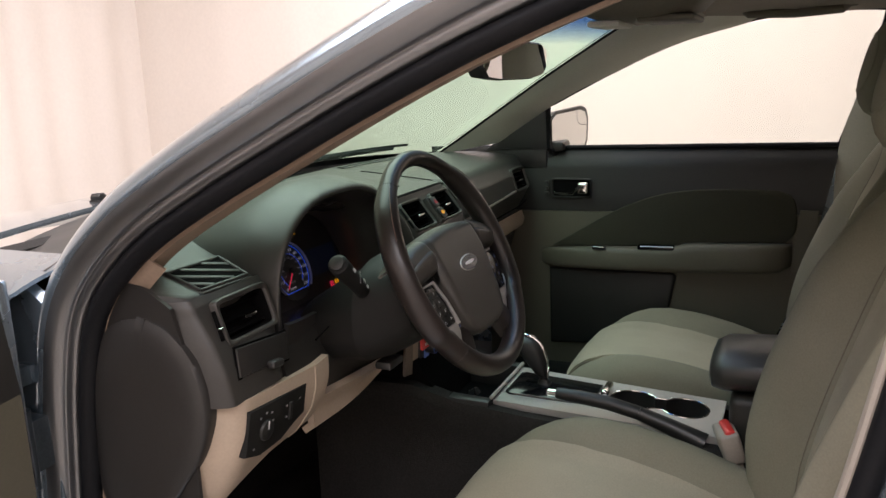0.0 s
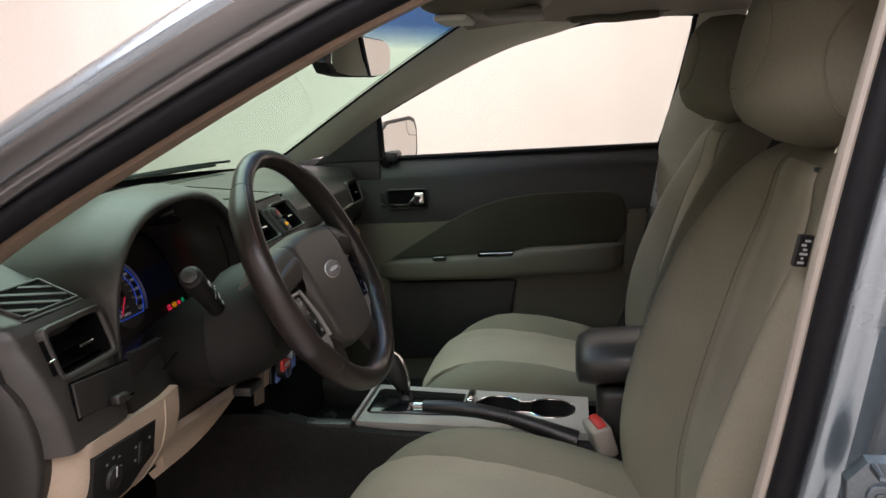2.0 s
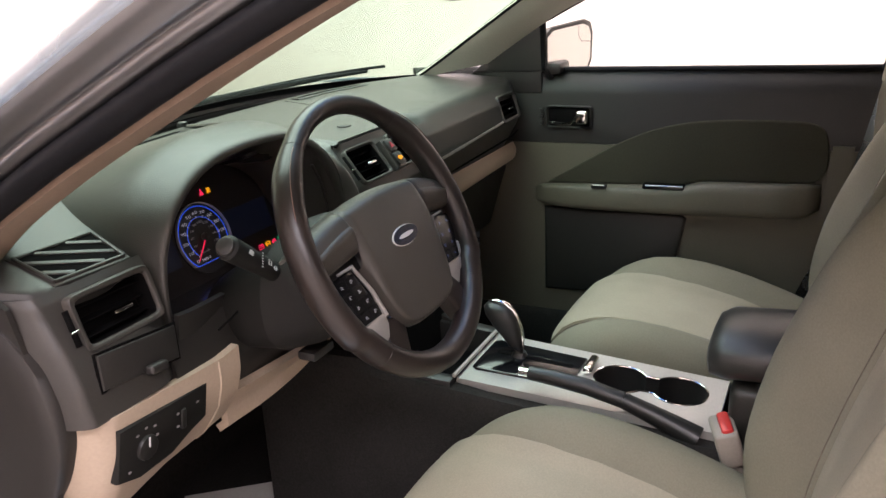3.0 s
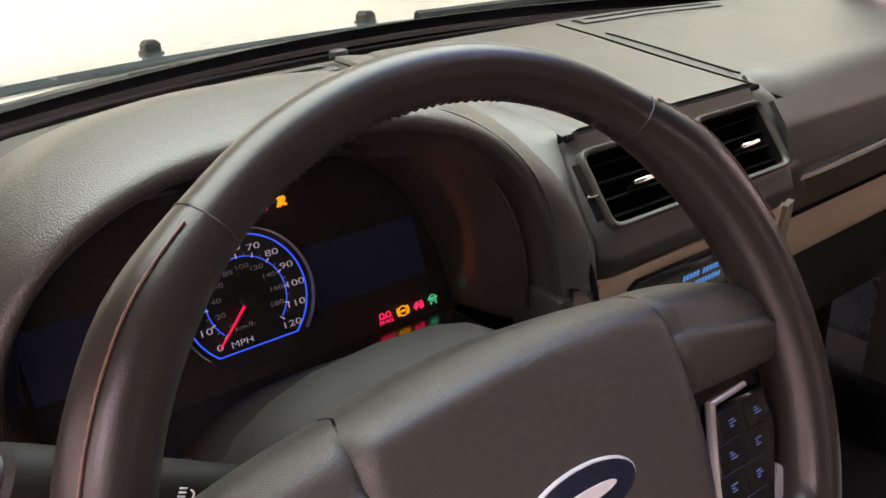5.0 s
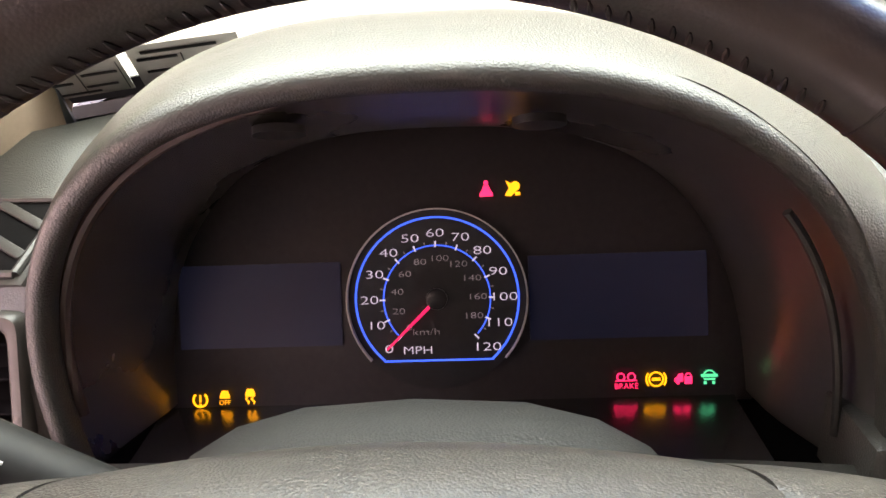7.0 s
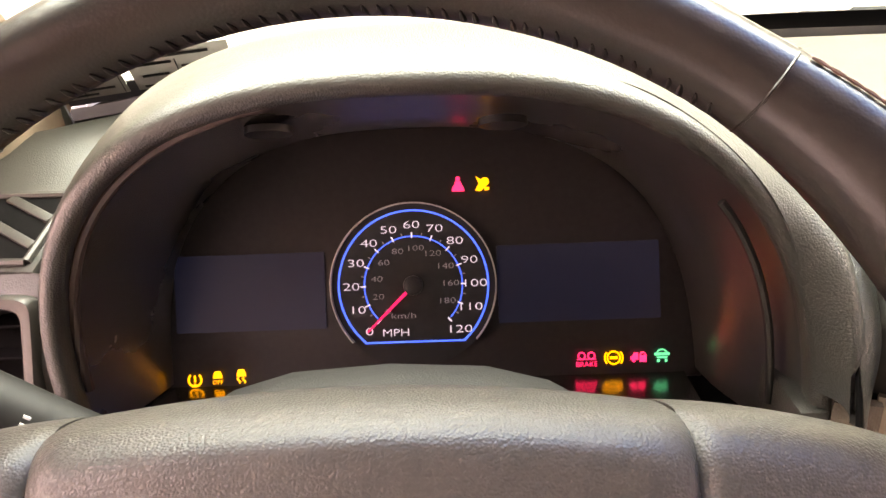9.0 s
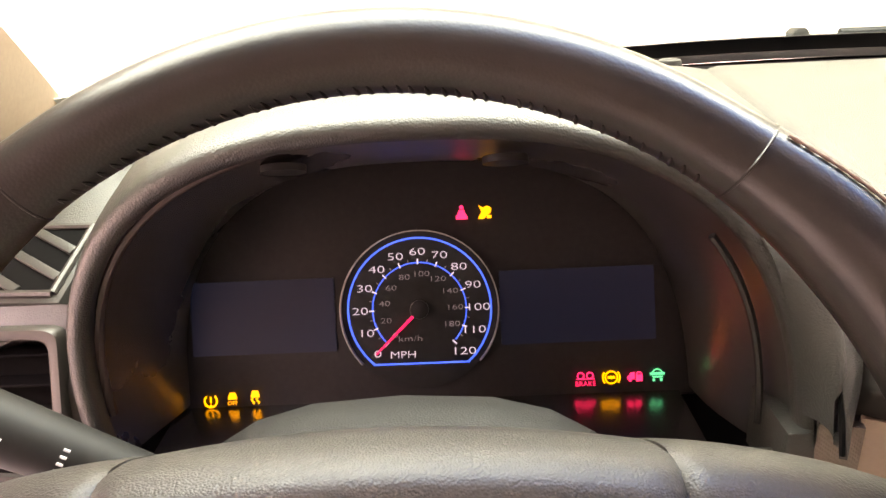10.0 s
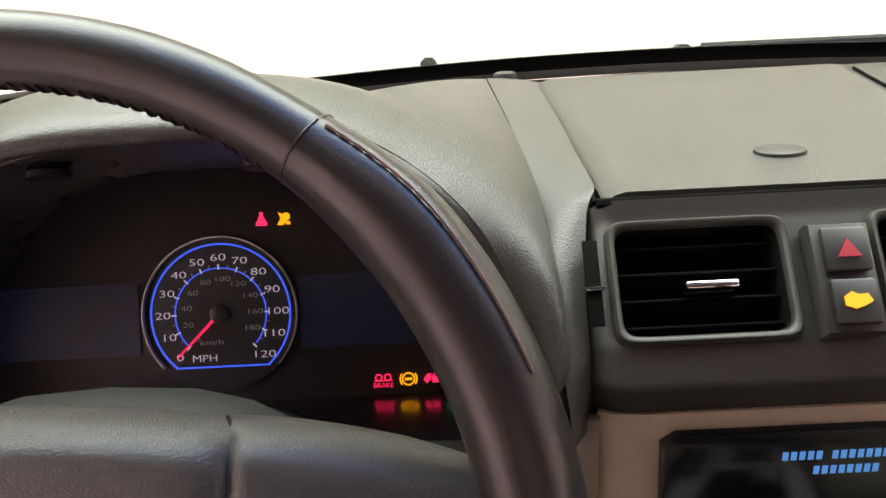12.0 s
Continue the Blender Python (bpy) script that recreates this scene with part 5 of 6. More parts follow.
        for r_ in range(4):
            for c_ in range(2):
                x, y = s * (0.1225 + 0.0212 * c_ - 0.0058 * r_), -0.0265 - 0.0155 * r_ - 0.001 * c_
                part("key", rbox((x - 0.0101, y - 0.0074, 0), (x + 0.0101, y + 0.0074, 0.0005), 0.0006, 1, at2(W, 0, 0, 0.000)), GLOSSBLACK, key)
                mark = [rbox((x - 0.0026, y - 0.0004 + 0.0016 * q, 0), (x + 0.0026 - 0.0014 * ((q + r_ + c_) % 3), y + 0.0002 + 0.0016 * q, 0.0004), 0, 1, at2(W, 0, 0, 0.0009)) for q in (-1, 0, 1)]
                part("key_symbol", join(*mark), BLUEKEY if s > 0 else SILVERTXT, key)
        tr = [(s * 0.086, -0.081), (s * 0.136, -0.083), (s * 0.152, -0.062), (s * 0.156, -0.066), (s * 0.143, -0.095), (s * 0.124, -0.101), (s * 0.108, -0.115), (s * 0.098, -0.113), (s * 0.088, -0.100)]
        part("satin_trim", prism(tr if s > 0 else tr[::-1], at2(W, 0, 0, -0.001), 0.018, 0.004, 2), SATIN, w, "satin silver spoke trim")
        part("panel_edge", tube([W @ Vector(q) for q in ((s * 0.140, -0.012, 0.000), (s * 0.110, -0.012, 0.001), (s * 0.0960, -0.050, 0.002), (s * 0.0895, -0.086, 0.001))], [0.0018, 0.0028, 0.0030, 0.0034], 8), SATIN, w)
        part("spoke_back", prism([(s * 0.080, 0.0), (s * 0.165, 0.0), (s * 0.160, -0.050), (s * 0.138, -0.094), (s * 0.080, -0.100)][::-s], at2(W, 0, 0, -0.008), 0.014, 0.003), BLACK, w)
    for s in (-1, 1):
        part("lower_spoke", prism([(s * 0.052, -0.098), (s * 0.090, -0.092), (s * 0.106, -0.112), (s * 0.112, -0.140), (s * 0.100, -0.152), (s * 0.080, -0.163), (s * 0.072, -0.148), (s * 0.062, -0.124)][::-s], at2(W, 0, 0, 0.000), 0.024, 0.007, 3), LEATHER, w, "dark lower spoke", 50)
    # oval badge, without lettering
    bd = part("badge", disc(0.0200, at2(W, 0.003, -0.0115, 0.0180), 0.008, 36, sx=1.65, sy=0.66, bevel=0.0015), BADGE, w, "silver-rimmed dark oval badge")
    part("badge_field", disc(0.0188, at2(W, 0.003, -0.0115, 0.0187), 0.002, 36, sx=1.66, sy=0.64), mk("badge_blue", (0.012, 0.016, 0.035), 0.2, var=0.05), bd)
    part("badge_bar", disc(0.0125, at2(W, 0.003, -0.0115, 0.0194), 0.001, 24, sx=1.5, sy=0.24), BADGE, bd)
    return settle(w)


steering_wheel()


def column():
    c = thing("steering_column", "dark plastic steering column shroud behind the wheel", "steering column", (-0.366, 0.15, 0.78))
    loops = []
    for y, wd, top, bot in ((0.050, 0.080, 0.858, 0.740), (0.062, 0.092, 0.872, 0.722), (0.10, 0.106, 0.876, 0.700), (0.135, 0.112, 0.866, 0.688), (0.139, 0.102, 0.856, 0.686), (0.20, 0.098, 0.822, 0.680), (0.25, 0.09, 0.79, 0.70)):
        lp = []
        for k in range(24):
            a = math.tau * k / 24
            cx, sz = math.cos(a), math.sin(a)
            zc, h = (top + bot) / 2, (top - bot) / 2
            lp.append((-0.366 + wd * math.copysign(abs(cx) ** 0.75, cx), y, zc + h * math.copysign(abs(sz) ** 0.85, sz)))
        loops.append(lp)
    part("upper_shroud", loft(loops), COLUMN, c, "grained column shroud")
    part("tilt_lever", rbox((-0.42, 0.10, 0.678), (-0.37, 0.13, 0.692), 0.004), BLACK, c)
    return settle(c)


column()


def stalk():
    s = thing("turn_signal_stalk", "black indicator stalk with pale symbols", "stalk", (-0.44, 0.12, 0.815))
    a, b = Vector((-0.425, 0.125, 0.800)), Vector((-0.562, 0.103, 0.894))
    ax = (b - a).normalized()
    pts = [a + (b - a) * t for t in (0, 0.2, 0.4, 0.6, 0.75, 0.9, 0.985, 1.0)]
    part("arm", tube(pts, [0.013, 0.012, 0.0125, 0.0135, 0.0145, 0.0150, 0.0150, 0.0120], 20), STALK_BLACK, s, "tapered black arm")
    sd = ax.cross(Vector((0, 0, 1))).normalized()
    m = frame_of(b + ax * 0.001, sd, ax.cross(sd).normalized() * -1, ax)
    part("end_button", disc(0.0115, at2(m, 0, 0, 0.004), 0.006, 28, bevel=0.002), DASH_SMOOTH, s, "round grey end button")
    back = Vector((0, -1, 0.32))
    back = (back - ax * back.dot(ax)).normalized()
    for t, kind in ((0.42, "arrow"), (0.5, "lamp"), (0.62, "ticks"), (0.80, "wiper")):
        c = a + (b - a) * t + back * 0.0152
        m = frame_of(c, ax * -1, back.cross(ax * -1), back)
        if kind == "arrow":
            part("arrow_mark", join(*[prism([(q * 0.0050, 0), (q * 0.0015, 0.0030), (q * 0.0015, -0.0030)], at2(m, 0, -0.003), 0.0006) for q in (1, -1)]), SILVERTXT, s)
        elif kind == "lamp":
            part("lamp_mark", join(band(0.0022, 0.0030, -90, 90, m, 0.0006, 10), *[rbox((-0.006, -0.0028 + 0.0019 * k, -0.0006), (-0.002, -0.0020 + 0.0019 * k, 0), 0, 1, m) for k in range(4)]), SILVERTXT, s)
        elif kind == "ticks":
            for k in range(6):
                part("tick_mark", rbox((-0.0014, -0.0005, -0.0008), (0.0014, 0.0005, 0), 0, 1, at2(m, 0, -0.009 + 0.0034 * k, -0.0006)), SILVERTXT, s)
        else:
            part("wiper_mark", prism([(-0.006, -0.002), (0.004, -0.003), (0.006, 0.003), (-0.003, 0.0035)], m, 0.0006), SILVERTXT, s)
    return settle(s)


stalk()


def key_tag():
    k = thing("ignition_key", "ignition key with a red tag hanging from the column", "key", (-0.285, 0.095, 0.70))
    part("barrel", tube([(-0.312, 0.092, 0.735), (-0.312, 0.080, 0.726)], 0.012, 16), BLACK, k)
    part("bow", rbox((-0.318, 0.068, 0.702), (-0.304, 0.084, 0.728), 0.004), STEEL, k)
    part("tag", rbox((-0.328, 0.082, 0.684), (-0.292, 0.089, 0.704), 0.003, 2), RED, k, "small red tag")
    part("tag_print", rbox((-0.320, 0.0812, 0.691), (-0.300, 0.0818, 0.696), 0, 1), PAPER, k)
    return settle(k)


key_tag()


# ---------------------------------------------------------------- seats
def sq(c, e):
    return math.copysign(abs(c) ** e, c)


def seat(name, label, x0, recline=0.0, adv=0.0):
    s = thing(name, label, "car seat", (x0, -0.30, 0.175), "front seats")

    # cushion: a ridge on each side, highest at the thighs, rolled over the front edge
    def top_z(px, y):
        ridge = lerp_rows([(-0.54, 0.440), (-0.47, 0.462), (-0.40, 0.487), (-0.34, 0.506), (-0.25, 0.524), (-0.17, 0.530), (-0.12, 0.526), (-0.085, 0.515), (-0.05, 0.497), (-0.025, 0.476), (-0.008, 0.457), (0.006, 0.436)], y)
        dip = lerp_rows([(-0.54, 0.045), (-0.2, 0.050), (-0.12, 0.042), (-0.06, 0.026), (-0.02, 0.010), (0.0, 0.0)], y)
        f = max(0.0, min(1.0, (abs(px) - 0.095) / 0.09))
        return ridge - dip * (1 - f * f * (3 - 2 * f))

    def on_cushion(px, y, lift=0.0):
        return Vector((x0 + px, y - 0.055 * (abs(px) / 0.25) ** 3.5 * lerp_rows([(-0.35, 0.0), (-0.1, 0.8), (0.0, 1.0)], y), top_z(px, y) + lift))
    half = [(0.19, 0.0), (0.207, 0.0015), (0.222, 0.006), (0.235, 0.016), (0.244, 0.032), (0.249, 0.055), (0.250, 0.085), (0.246, 0.13), (0.236, 0.19)]
    cross = [(-p, q) for p, q in half[::-1]] + [(-0.165 + 0.33 * k / 14, 0.0) for k in range(15)] + half
    nose = [(-0.030, 0.27), (-0.008, 0.29), (0.006, 0.32), (0.013, 0.355), (0.015, 0.39), (0.012, 0.418)]
    loops = []
    for y, zf in nose:
        loops.append([on_cushion(px, y) + Vector((0, 0, max(0.25, zf - 0.5 * drop) - top_z(px, y))) for px, drop in cross])
    for y in (0.006, 0.0, -0.008, -0.017, -0.028, -0.04, -0.055, -0.07, -0.085, -0.10, -0.12, -0.145, -0.17, -0.20, -0.235, -0.27, -0.31, -0.35, -0.39, -0.43, -0.47, -0.51, -0.54):
        loops.append([on_cushion(px, y, -min(drop, top_z(px, y) - 0.28)) for px, drop in cross])
    part("cushion", loft(loops), FABRIC, s, "olive-beige cloth cushion with raised sides", 85)
    part("cushion_insert", sheet(lambda u, v: on_cushion((-0.122 - 0.018 * (1 - v)) * (1 - 2 * u), -0.002 - 0.47 * v, 0.0035 - 0.006 * max(0, abs(2 * u - 1) - 0.88) / 0.12 - 0.008 * max(0, 0.05 - v) / 0.05), 24, 40, 0.01), FABRIC_IN, s, "lighter cloth cushion centre")
    for sd in (-1, 1):
        part("seam", tube([on_cushion(sd * (0.122 + 0.018 * (1 - k / 24)), -0.006 - 0.46 * k / 24, 0.001) for k in range(25)], 0.0018, 5), SEAMDARK, s)
        part("piping", tube([on_cushion(sd * 0.2492, 0.004 - 0.50 * k / 24, -0.056) for k in range(25)], 0.0022, 6), FABRIC, s)
    part("piping", tube([on_cushion(-0.235 + 0.47 * k / 24, 0.012, 0.0) + Vector((0, 0.0015, 0.414 - 0.026 * (abs(k - 12) / 12) ** 6 - top_z(-0.235 + 0.47 * k / 24, 0.012))) for k in range(25)], 0.0022, 6), FABRIC, s)
    for yy in (-0.215, -0.345):
        part("seam", tube([on_cushion(-0.124 + 0.248 * k / 16, yy - 0.012 * math.sin(math.pi * k / 16), 0.0040) for k in range(17)], 0.0024, 5), SEAMDARK, s)
    # backrest: sections up the back
    back = []
    spine = [(0.40, -0.490), (0.46, -0.478), (0.54, -0.474), (0.64, -0.492), (0.74, -0.527), (0.84, -0.572), (0.92, -0.620), (0.978, -0.655), (1.006, -0.680), (1.018, -0.700)]
    spine = [(z, y - recline * lerp_rows([(0.40, 0.7), (0.6, 1.0), (0.8, 1.0), (0.92, 0.75), (1.0, 0.5)], z)) for z, y in spine]
    width = [0.205, 0.225, 0.240, 0.248, 0.245, 0.232, 0.212, 0.192, 0.162, 0.110]

    def front_y(px, k):
        z, y = spine[k]
        w = width[k]
        q = abs(px) / w
        dish = lerp_rows([(0.40, 0.035), (0.6, 0.055), (0.8, 0.045), (0.93, 0.02), (0.985, 0.0)], z)
        f = max(0.0, min(1.0, (px / w - 0.25) / 0.5))
        y += adv * f * f * (3 - 2 * f) * lerp_rows([(0.40, 0.8), (0.55, 1.0), (0.85, 1.1), (0.95, 0.9), (1.01, 0.3)], z)
        return y - dish * (1 - min(1, max(0, (q - 0.42) / 0.36))) ** 1.0 - 0.075 * max(0, (q - 0.86) / 0.14) ** 2
    for k, (z, y) in enumerate(spine):
        w = width[k]
        th = lerp_rows([(0.40, 0.13), (0.7, 0.13), (0.92, 0.10), (0.985, 0.03)], z)
        lp = []
        for j in range(33):
            px = w * (-1 + 2 * j / 32)
            lp.append(Vector((x0 + px, front_y(px, k), z)))
        for px, dy in ((0.98, 0.08), (0.85, th), (0.4, th + 0.01), (-0.4, th + 0.01), (-0.85, th), (-0.98, 0.08)):
            lp.append(Vector((x0 + px * w, y - max(dy, 0.05 if z < 0.98 else 0.02), z)))
        back.append(lp)
    smooth_rows = []
    for i in range(len(back) - 1):
        for t in (0, 0.34, 0.67):
            row = []
            for j in range(len(back[0])):
                row.append(along([b[j] for b in back], (i + t) / (len(back) - 1)))
            smooth_rows.append(row)
    smooth_rows.append(back[-1])
    part("backrest", loft(smooth_rows), FABRIC, s, "olive-beige cloth backrest with side bolsters", 85)

    def back_pt(px, t, lift=0.003):
        col = []
        for k in range(len(spine)):
            col.append((x0 + px * width[k] / 0.24, front_y(px * width[k] / 0.24, k), spine[k][0]))
        return along(col, t) + Vector((0, lift, lift * 0.4))
    part("backrest_insert", sheet(lambda u, v: back_pt(-0.098 + 0.196 * u, 0.06 + 0.76 * v, 0.004 - 0.007 * max(0, abs(2 * u - 1) - 0.85) / 0.15), 18, 40, -0.01), FABRIC_IN, s, "lighter cloth backrest centre")
    for px in (-0.100, 0.100):
        part("seam", tube([back_pt(px, 0.06 + 0.80 * k / 24, 0.002) for k in range(25)], 0.0008, 5), SEAMDARK, s)
    # head restraint
    hc = Vector((x0, -0.694, 1.124))
    tilt = Matrix.Rotation(radians(14), 3, "X")
    loops = []
    for i in range(17):
        t = -1 + 2 * i / 16
        sc = max(0.02, (1 - abs(t) ** 3.0)) ** (1 / 2.4)
        lp = []
        for j in range(32):
            a = math.tau * j / 32
            wx = 0.148 * sc * sq(math.cos(a), 0.80)
            dy = (0.102 if math.sin(a) > 0 else 0.096) * sc ** 0.8 * sq(math.sin(a), 0.85)
            q = tilt @ Vector((wx, dy + 0.012 * (wx / 0.148) ** 2 * -1, 0.112 * t))
            lp.append(hc + q)
        loops.append(lp)
    h = part("headrest", loft(loops), FABRIC, s, "rounded cloth head restraint", 60)
    ring = []
    for j in range(40):
        a = math.tau * j / 40
        px, pz = 0.082 * sq(math.cos(a), 0.8), 0.060 * sq(math.sin(a), 0.8)
        sc = max(0.02, (1 - abs(pz / 0.105) ** 3.0)) ** (1 / 2.4)
        cc = min(1, abs(px) / (0.148 * sc))
        ring.append(hc + tilt @ Vector((px, 0.102 * sc ** 0.8 * (1 - cc ** 2.4) ** 0.42 - 0.012 * (px / 0.148) ** 2 + 0.0005, pz)))
    part("piping", tube(ring, 0.0020, 6, closed=True, up=(0, 1, 0)), FABRIC, h)
    for sd in (-1, 1):
        oval = []
        for j in range(40):
            a = math.tau * j / 40
            dy, pz = -0.012 + 0.058 * math.cos(a), 0.072 * math.sin(a)
            sc = max(0.02, (1 - abs(pz / 0.112) ** 3.0)) ** (1 / 2.4)
            dd = min(0.99, abs(dy) / ((0.102 if dy > 0 else 0.096) * sc ** 0.8))
            wx = 0.148 * sc * (1 - dd ** (2 / 0.85)) ** 0.40
            oval.append(hc + tilt @ Vector((sd * (wx + 0.0005), dy - 0.012 * (wx / 0.148) ** 2, pz)))
        part("piping", tube(oval, 0.0018, 6, closed=True, up=(1, 0, 0)), FABRIC, h)
    for px in (-0.062, 0.062):
        part("post", tube([(x0 + px, -0.690, 0.965), (x0 + px, -0.706, 1.03)], 0.0065, 12), CHROME, s, "thin chrome headrest post")
        part("post_guide", disc(0.017, pose(x0 + px, -0.688, 0.992), 0.014, 20, bevel=0.003), BLACK, s)
    part("seat_base", rbox((x0 - 0.20, -0.46, 0.18), (x0 + 0.20, -0.06, 0.285), 0.02), BLACK, s)
    return s


seat("driver_seat", "olive-beige cloth driver seat with side airbag tag", -0.375, 0.024, 0.052)
seat("passenger_seat", "olive-beige cloth passenger seat, empty", 0.375)
for n in ("driver_seat", "passenger_seat"):
    ob = bpy.data.objects[n]
    settle(ob)
bpy.data.objects["passenger_seat"].location.y -= 0.022


def airbag_tag():
    m = frame_of((-0.588, -0.622, 0.917), (0.35, -0.90, -0.15), (-0.05, -0.20, 0.97), (-0.93, -0.28, -0.10))
    t = thing("airbag_tag", "small black woven airbag tag sewn on the seat side", "tag", (-0.575, -0.600, 0.88))
    part("cloth", rbox((-0.009, -0.018, -0.004), (0.009, 0.018, 0.003), 0.001, 1, m), BLACK, t)
    for k in range(6):
        part("print_bar", rbox((-0.005 + 0.003 * (k % 2), -0.0145 + 0.005 * k, 0.003), (0.005 - 0.002 * ((k + 1) % 3), -0.0118 + 0.005 * k, 0.0036), 0, 1, m), SILVERTXT, t)
    settle(t)


airbag_tag()


def buckle():
    b = thing("seat_belt_buckle", "beige seat belt buckle with a red release button", "seat belt buckle", (-0.105, -0.43, 0.40))
    m = frame_of((-0.099, -0.412, 0.489), (0.95, 0.30, 0), Vector((-0.02, 0.28, 0.96)).normalized(), Vector((0.3, -0.95, 0.28)).normalized())
    m = m @ Matrix.Diagonal((1.3, 1.15, 1.3, 1))
    part("stem", rbox((-0.020, -0.115, -0.010), (0.020, -0.010, 0.010), 0.005, 2, m), BUCKLE, b)
    part("housing", rbox((-0.026, -0.030, -0.014), (0.026, 0.020, 0.014), 0.005, 3, m), BUCKLE, b)
    part("release_button", rbox((-0.022, 0.012, -0.004), (0.022, 0.0245, 0.0100), 0.004, 2, m), RED, b, "red release button")
    settle(b)


buckle()


# ---------------------------------------------------------------- centre console
def console():
    c = thing("center_console", "dark centre console with a satin silver top plate", "console", (0.0, -0.15, 0.18))

    def top(y):
        return lerp_rows([(-0.75, 0.480), (-0.40, 0.482), (-0.10, 0.497), (0.06, 0.505), (0.20, 0.55)], y)
    part("body", loft([[(sx * w, y, z) for sx, z in ((-1, 0.18), (-1, top(y) - 0.03), (-0.93, top(y) - 0.012), (-0.70, top(y) - 0.012), (-0.70, top(y) - 0.09), (0.70, top(y) - 0.09), (0.70, top(y) - 0.012), (0.93, top(y) - 0.012), (1, top(y) - 0.03), (1, 0.18))] for y, w in ((-0.78, 0.115), (-0.40, 0.118), (-0.05, 0.125), (0.10, 0.14), (0.20, 0.155), (0.42, 0.17))]), CARPET, c, "charcoal console side", 30)
    plate = [(-0.090, -0.395), (0.090, -0.395), (0.094, -0.18), (0.098, 0.040), (-0.098, 0.040), (-0.094, -0.18)]
    sl = math.atan2(top(0.04) - top(-0.39), 0.43)
    pm = frame_of((0.0, 0.0, top(0.0) + 0.004), (1, 0, 0), (0, math.cos(sl), math.sin(sl)), (0, -math.sin(sl), math.cos(sl)))
    # figure-eight well for two cups, cut through the plate
    eight = []
    for k in range(49):
        a = radians(-145 + 290 * k / 48)
        eight.append((0.018 + 0.047 * math.sin(a), -0.222 + 0.047 * math.cos(a)))
    for k in range(49):
        a = radians(35 + 290 * k / 48)
        eight.append((0.018 + 0.047 * math.sin(a), -0.322 + 0.047 * math.cos(a)))
    bm = bmesh.new()
    for ring in (plate, eight):
        vs = [bm.verts.new((*p, 0)) for p in ring]
        for a, b in zip(vs, vs[1:] + vs[:1]):
            bm.edges.new((a, b))
    bmesh.ops.triangle_fill(bm, edges=bm.edges[:], use_beauty=True)
    r = bmesh.ops.extrude_face_region(bm, geom=bm.faces[:])
    for v in [g for g in r["geom"] if isinstance(g, bmesh.types.BMVert)]:
        v.co.z = -0.014
    bm.transform(pm)
    part("top_plate", bm, SATIN, c, "satin silver top plate")
    cup = part("cup_holder", loft([[at2(pm, 0.018, -0.272) @ Vector(((p[0] - 0.018) * f, (p[1] + 0.272) * f, z)) for p in eight] for f, z in ((1.0, 0.0), (0.985, -0.01), (0.95, -0.06), (0.90, -0.066))], caps=False), BLACK, c, "double black cup well")
    part("well_floor", prism([((p[0] - 0.018) * 0.96 + 0.018, (p[1] + 0.272) * 0.96 - 0.272) for p in eight], at2(pm, 0, 0, -0.062), 0.004), SHADOW, cup)
    part("cup_rim", tube([pm @ Vector((p[0], p[1], 0.0008)) for p in eight], 0.0016, 8, closed=True), CHROME, cup, "chrome rim")
    # gate of the selector
    part("selector_gate", prism([(-0.046, -0.150), (0.062, -0.150), (0.066, 0.020), (0.058, 0.030), (-0.050, 0.030), (-0.058, 0.020)], at2(pm, 0, 0, 0.005), 0.008, 0.004), GLOSSBLACK, c, "gloss black selector surround")
    # Flat near-black strip takes the place of an open slot.
    part("gate_slot", prism([(0.012, -0.135), (0.022, -0.135), (0.022, 0.005), (0.012, 0.005)], at2(pm, 0, 0, 0.0062), 0.002), SHADOW, c)
    part("chrome_tab", rbox((0.002, -0.172, 0), (0.062, -0.156, 0.014), 0.006, 3, at2(pm, 0, 0, 0.002)), CHROME, c, "bright chrome console trim tab")
    # front tray and stack foot, their shade put into the near-black base
    part("front_tray", prism([(-0.095, 0.043), (0.095, 0.043), (0.100, 0.19), (-0.100, 0.19)], at2(pm, 0, 0, -0.052), 0.01, 0.004), SHADOW, c, "sunken front tray, its shade in the near-black base")
    for sx in (-1, 1):
        part("tray_side", prism([(sx * 0.093, 0.043), (sx * 0.120, 0.043), (sx * 0.132, 0.19), (sx * 0.098, 0.19)][::sx], at2(pm, 0, 0, 0.002), 0.055, 0.004), BLACK, c)
    sk = frame_of((0.031, 0.122, 0.462), (1, 0, 0), Vector((0, 0.55, 0.83)).normalized(), Vector((0, -0.83, 0.55)).normalized())
    soc = part("power_socket", disc(0.015, sk, 0.016, 28, bevel=0.003), BLACK, c, "round power socket")
    part("socket_ring", band(0.0115, 0.0148, 0, 360, at2(sk, 0, 0, 0.0006), 0.002, 32), CHROME, soc, "bright ring")
    part("tray_trim", tube([pm @ Vector(q) for q in ((-0.104, 0.042, 0.006), (0.104, 0.042, 0.006))], 0.004, 8), SATIN, c)
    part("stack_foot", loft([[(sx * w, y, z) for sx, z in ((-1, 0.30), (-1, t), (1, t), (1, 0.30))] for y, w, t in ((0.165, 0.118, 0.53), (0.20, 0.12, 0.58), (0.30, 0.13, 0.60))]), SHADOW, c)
    # armrest box
    part("armrest_box", rbox((-0.085, -0.74, 0.40), (0.085, -0.41, 0.565), 0.015, 3), DOOR_DARK, c)
    loops = []
